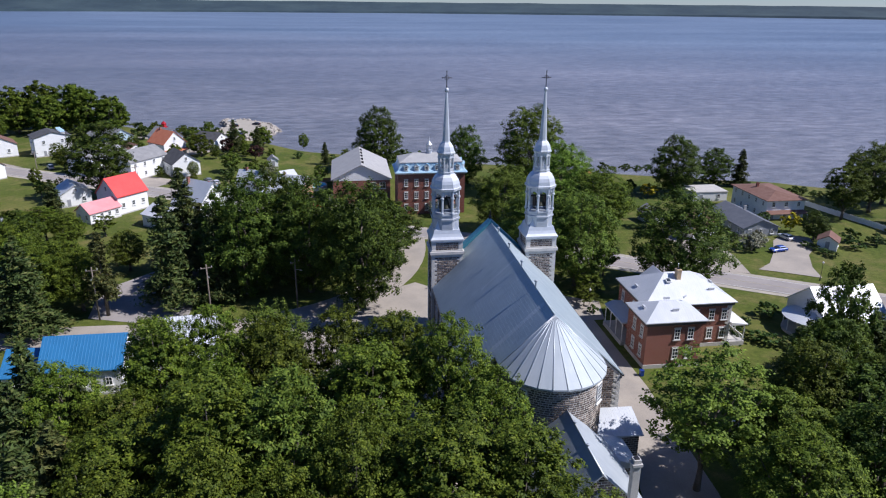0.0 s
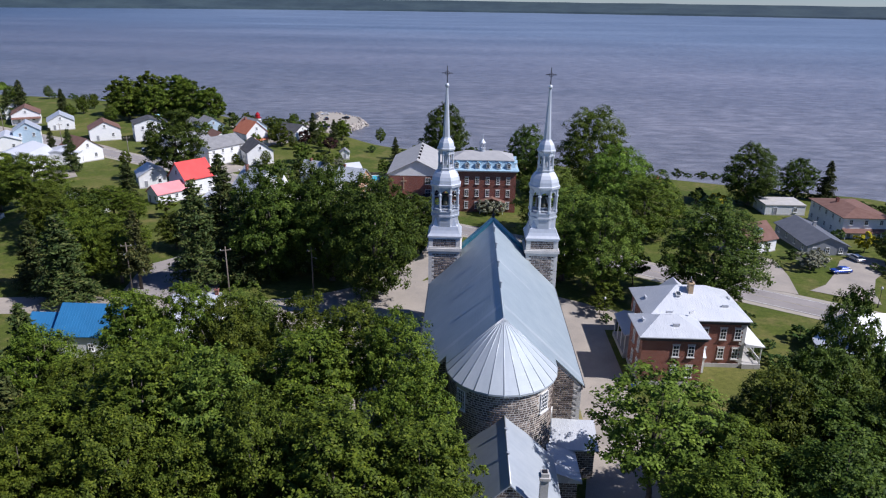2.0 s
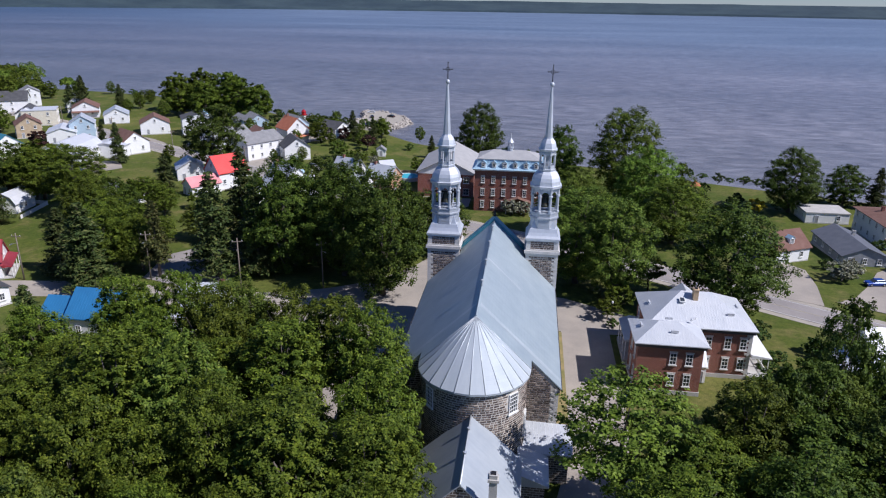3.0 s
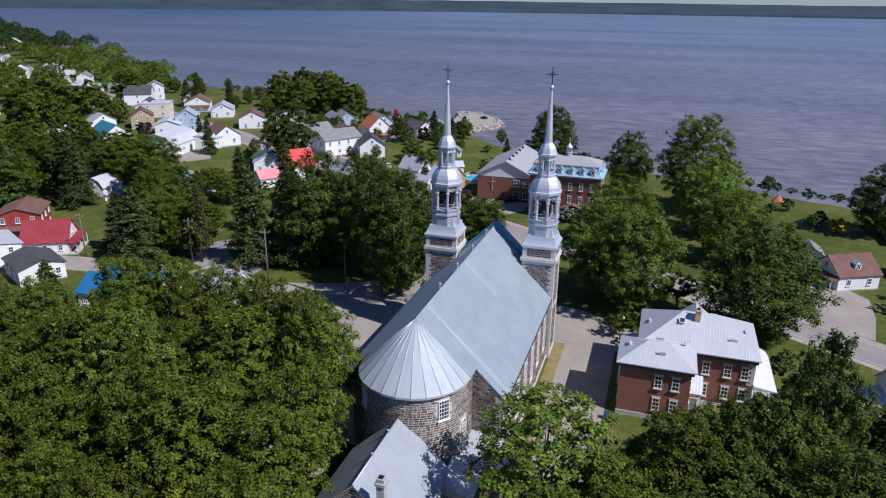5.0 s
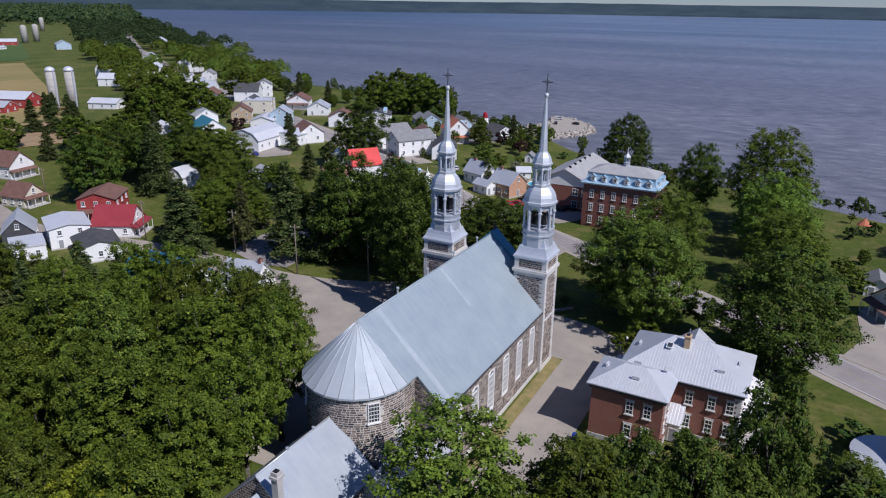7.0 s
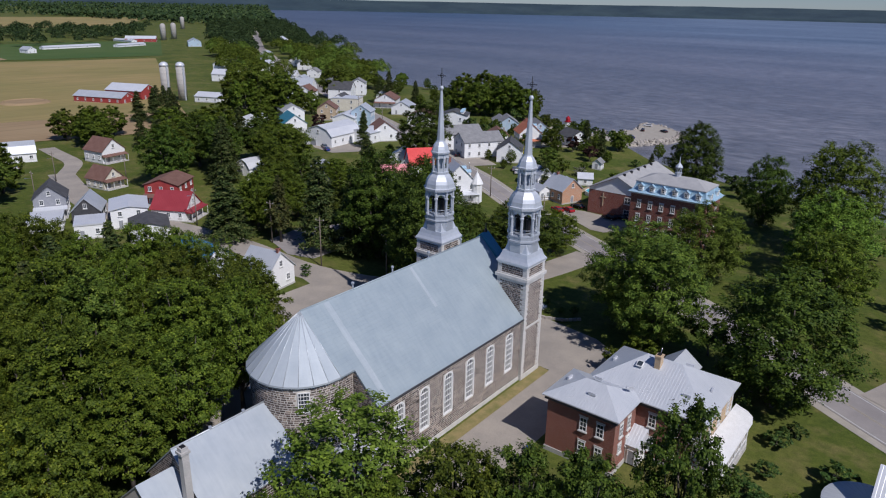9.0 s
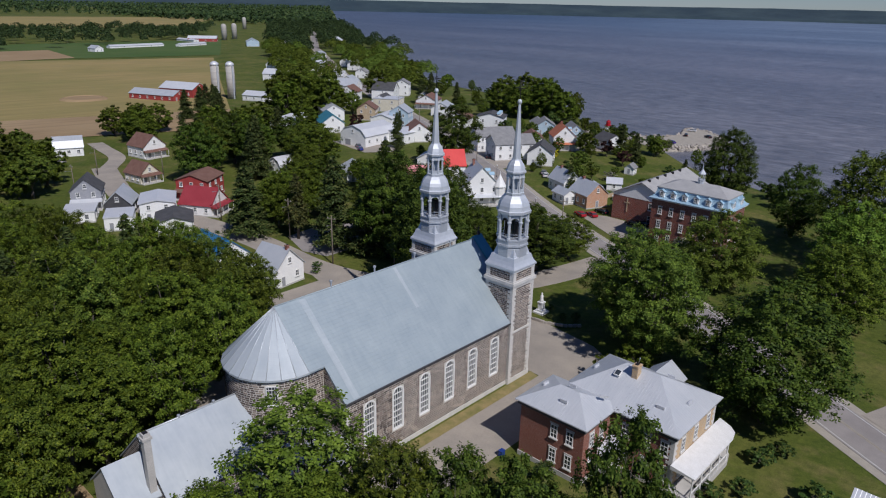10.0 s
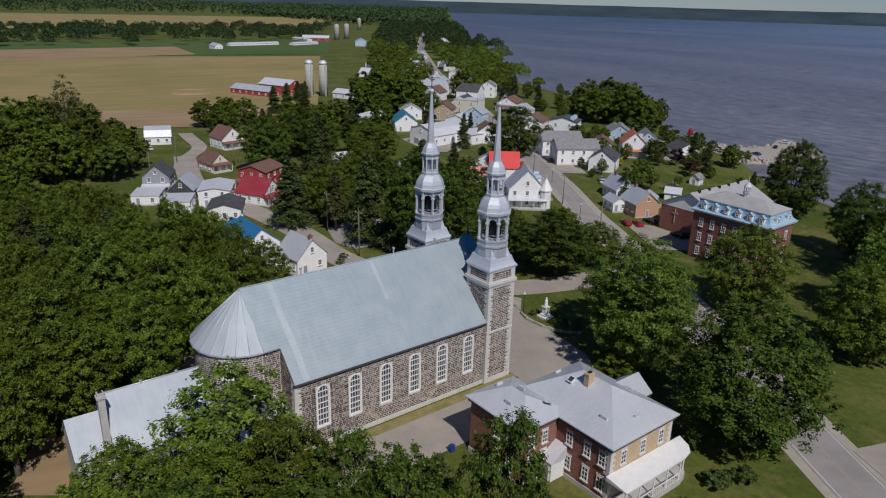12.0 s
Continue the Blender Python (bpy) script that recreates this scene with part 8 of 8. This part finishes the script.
lathe(bm, [(1.9, 2.2), (1.95, 2.3), (0.9, 3.3), (0.15, 4.1), (0.1, 4.5), (0, 4.6)], 8)
part("roof", bm, M_SHINGLE_O, ks)
for k in range(8):
    a = k * math.pi / 4
    bm = fresh()
    lathe(bm, [(0.07, 0), (0.07, 2.25)], 6, 1.65 * math.cos(a), 1.65 * math.sin(a))
    part("post", bm, M_TANSIDE, ks)
# gazebo roof over the curved gallery of the white house by the street
gz = thing("gazebo", "round gallery with pale blue-grey tin roof", "gazebo", pose(61.2, -6.2, 0))
bm = fresh()
lathe(bm, [(5.2, 2.95), (5.28, 3.12), (3.4, 3.45), (0.8, 3.9), (0, 4.0)], 28, 0, 0, 0)
part("roof", bm, M_GREYRIB, gz)
for k in range(8):
    a = k * math.pi / 4
    bm = fresh()
    lathe(bm, [(0.09, 0), (0.09, 3.05)], 6, 4.8 * math.cos(a), 4.8 * math.sin(a))
    part("post", bm, M_WHITE, gz)
bm = fresh()
lathe(bm, [(5.0, -0.1), (5.0, 0.5)], 20)
part("floor", bm, M_CONCRETE, gz)


# ---- the stones of the church walls ----
def stone_material():
    k = Nodes("dark_field_stone")
    geo, oi = k.n("ShaderNodeNewGeometry"), k.n("ShaderNodeObjectInfo")
    add = k.n("ShaderNodeMath")
    add.operation = 'ADD'
    k.l(geo.outputs["Random Per Island"], add.inputs[0])
    k.l(oi.outputs["Random"], add.inputs[1])
    fr = k.n("ShaderNodeMath")
    fr.operation = 'FRACT'
    k.l(add.outputs[0], fr.inputs[0])
    col = k.ramp(fr.outputs[0], [(0.0, (0.055, 0.044, 0.04)), (0.4, (0.13, 0.103, 0.09)), (0.75, (0.215, 0.175, 0.15)), (1.0, (0.34, 0.285, 0.235))])
    g = k.noise(k.coords("Object"), 6.0, 4)
    col = k.mix(col, k.ramp(g, [(0.3, (0.72, 0.72, 0.74)), (0.7, (1.18, 1.16, 1.12))]), 1.0, 'MULTIPLY')
    k.bump(g, 0.5, 0.04)
    return k.done(col, 0.88, 0, 0.3)


M_FIELDSTONE = stone_material()
SR = random.Random(17)
SV, SF = [], []
ROW, GAP = 0.31, 0.075


def rows_of(z0, z1):
    n = max(1, round((z1 - z0) / ROW))
    return [(z0 + (z1 - z0) * i / n, z0 + (z1 - z0) * (i + 1) / n) for i in range(n)]


def fill(u0, u1):
    """Random stone widths that fill a stretch of a course."""
    out, u = [], u0
    while u1 - u > 0.2:
        w = SR.uniform(0.36, 0.82)
        if u1 - u - w < 0.3:
            w = u1 - u
        out.append((u, u + min(w, 1.2)))
        u += min(w, 1.2)
    return out


def stone(o, u, n, w, h):
    """One stone with its lower left corner at o on the wall: u along, n out of the wall."""
    b = len(SV)
    up = Vector((0, 0, 1))
    d = SR.uniform(0.03, 0.065)
    j = [SR.uniform(0.015, 0.06) for _ in range(8)]
    for e, q, r in ((0, 0, 0), (w, 0, 0), (w, h, 0), (0, h, 0), (j[0], j[1], d), (w - j[2], j[3], d), (w - j[4], h - j[5], d), (j[6], h - j[7], d)):
        SV.append(tuple(o + u * e + up * q + n * r))
    SF.extend([(b + 4, b + 5, b + 6, b + 7), (b, b + 1, b + 5, b + 4), (b + 1, b + 2, b + 6, b + 5), (b + 2, b + 3, b + 7, b + 6), (b + 3, b, b + 4, b + 7)])


def joined(parent):
    me = bpy.data.meshes.new("stonework")
    me.from_pydata(SV[:], [], SF[:])
    me.materials.append(M_FIELDSTONE)
    part("stonework", me, None, parent, "dark rubble field stones", kind="stuff")
    SV.clear()
    SF.clear()


UNIT = []
for _ in range(5):
    stone(Vector((-0.5, 0, -0.5)), Vector((1, 0, 0)), Vector((0, -1, 0)), 1.0, 1.0)
    me = bpy.data.meshes.new("stone")
    me.from_pydata(SV[:], [], SF[:])
    me.materials.append(M_FIELDSTONE)
    UNIT.append(me)
    SV.clear()
    SF.clear()


def free_spans(z0, z1, a, b):
    """The stretches of a nave course between the windows, as positions along y."""
    cuts = [(c - w / 2 - 0.22, c + w / 2 + 0.22) for c, s, w, t in WIN if z1 > s - 0.1 and z0 < t + 0.15]
    spans, u = [], a
    for c0, c1 in cuts:
        spans.append((u, c0))
        u = c1
    return spans + [(u, b)]


# nave walls; the stones nearest the apse on the drive side are single pieces
single = 0
for side in (1, -1):
    n, u = Vector((side, 0, 0)), Vector((0, side, 0))
    for i, (z0, z1) in enumerate(rows_of(0.72, EAVE - 0.56)):
        for a, b in free_spans(z0, z1, NAVE_S + (0.9 if i % 2 else 0.5), NAVE_N):
            for s0, s1 in fill(a, b):
                w, h = s1 - s0 - GAP, z1 - z0 - GAP
                if side > 0 and s1 < -26 and single < 290:
                    single += 1
                    part("stone", UNIT[SR.randrange(5)], None, church, m=pose(NX, (s0 + s1) / 2, (z0 + z1) / 2, 0, 0, 90) @ Matrix.Diagonal((w, 1, h, 1)))
                    continue
                stone(Vector((side * NX, s0 if side > 0 else s1, z0)), u, n, w, h)
# south ends beside the choir
for side in (1, -1):
    for z0, z1 in rows_of(0.3, EAVE + 3.2):
        reach = min(NX - 0.9, (RIDGE - z1 - 0.5) / SLOPE)
        if reach > 6.9:
            for s0, s1 in fill(6.62, reach):
                stone(Vector((s0 if side > 0 else -s1, NAVE_S, z0)), Vector((1, 0, 0)), Vector((0, -1, 0)), s1 - s0 - GAP, z1 - z0 - GAP)
# short choir walls between nave and apse
for side in (1, -1):
    for z0, z1 in rows_of(0.0, APSE_E - 0.3):
        for s0, s1 in fill(APSE_Y + 0.02, NAVE_S - 0.02):
            stone(Vector((side * WR, s0 if side > 0 else s1, z0)), Vector((0, side, 0)), Vector((side, 0, 0)), s1 - s0 - GAP, z1 - z0 - GAP)
# the round apse
for z0, z1 in rows_of(0.0, APSE_E - 0.3):
    for s0, s1 in fill(math.pi * WR + 0.1, 2 * math.pi * WR - 0.1):
        a = (s0 + s1) / 2 / WR
        off = abs(math.degrees(a) - 270)
        if (abs(off - 49.5) < 8.5 and z1 > 11.2 and z0 < 14.1) or (abs(off - 82) < 8 and z1 > 6.2 and z0 < 10):
            continue
        n, u = Vector((math.cos(a), math.sin(a), 0)), Vector((-math.sin(a), math.cos(a), 0))
        w = s1 - s0 - GAP
        stone(Vector((WR * math.cos(a), APSE_Y + WR * math.sin(a), z0)) - u * (w / 2) - n * 0.015, u, n, w, z1 - z0 - GAP)
joined(church)
# tower shafts and attics
for t in [c for c in church.children if c.name.startswith("tower")]:
    for k in range(4):
        a = math.radians(90 * k)
        n, u = Vector((math.sin(a), -math.cos(a), 0)), Vector((math.cos(a), math.sin(a), 0))
        for z0, z1, trim in ((0.95, 8.98, 0), (9.4, 16.7, 0), (18.02, 19.36, 1)):
            for i, (za, zb) in enumerate(rows_of(z0, z1)):
                e = 2.65 - (0.7 if trim else (0.5 if i % 2 else 0.9))
                for s0, s1 in fill(-e, e):
                    stone(n * 2.65 + u * s0 + Vector((0, 0, za)), u, n, s1 - s0 - GAP, zb - za - GAP)
    joined(t)
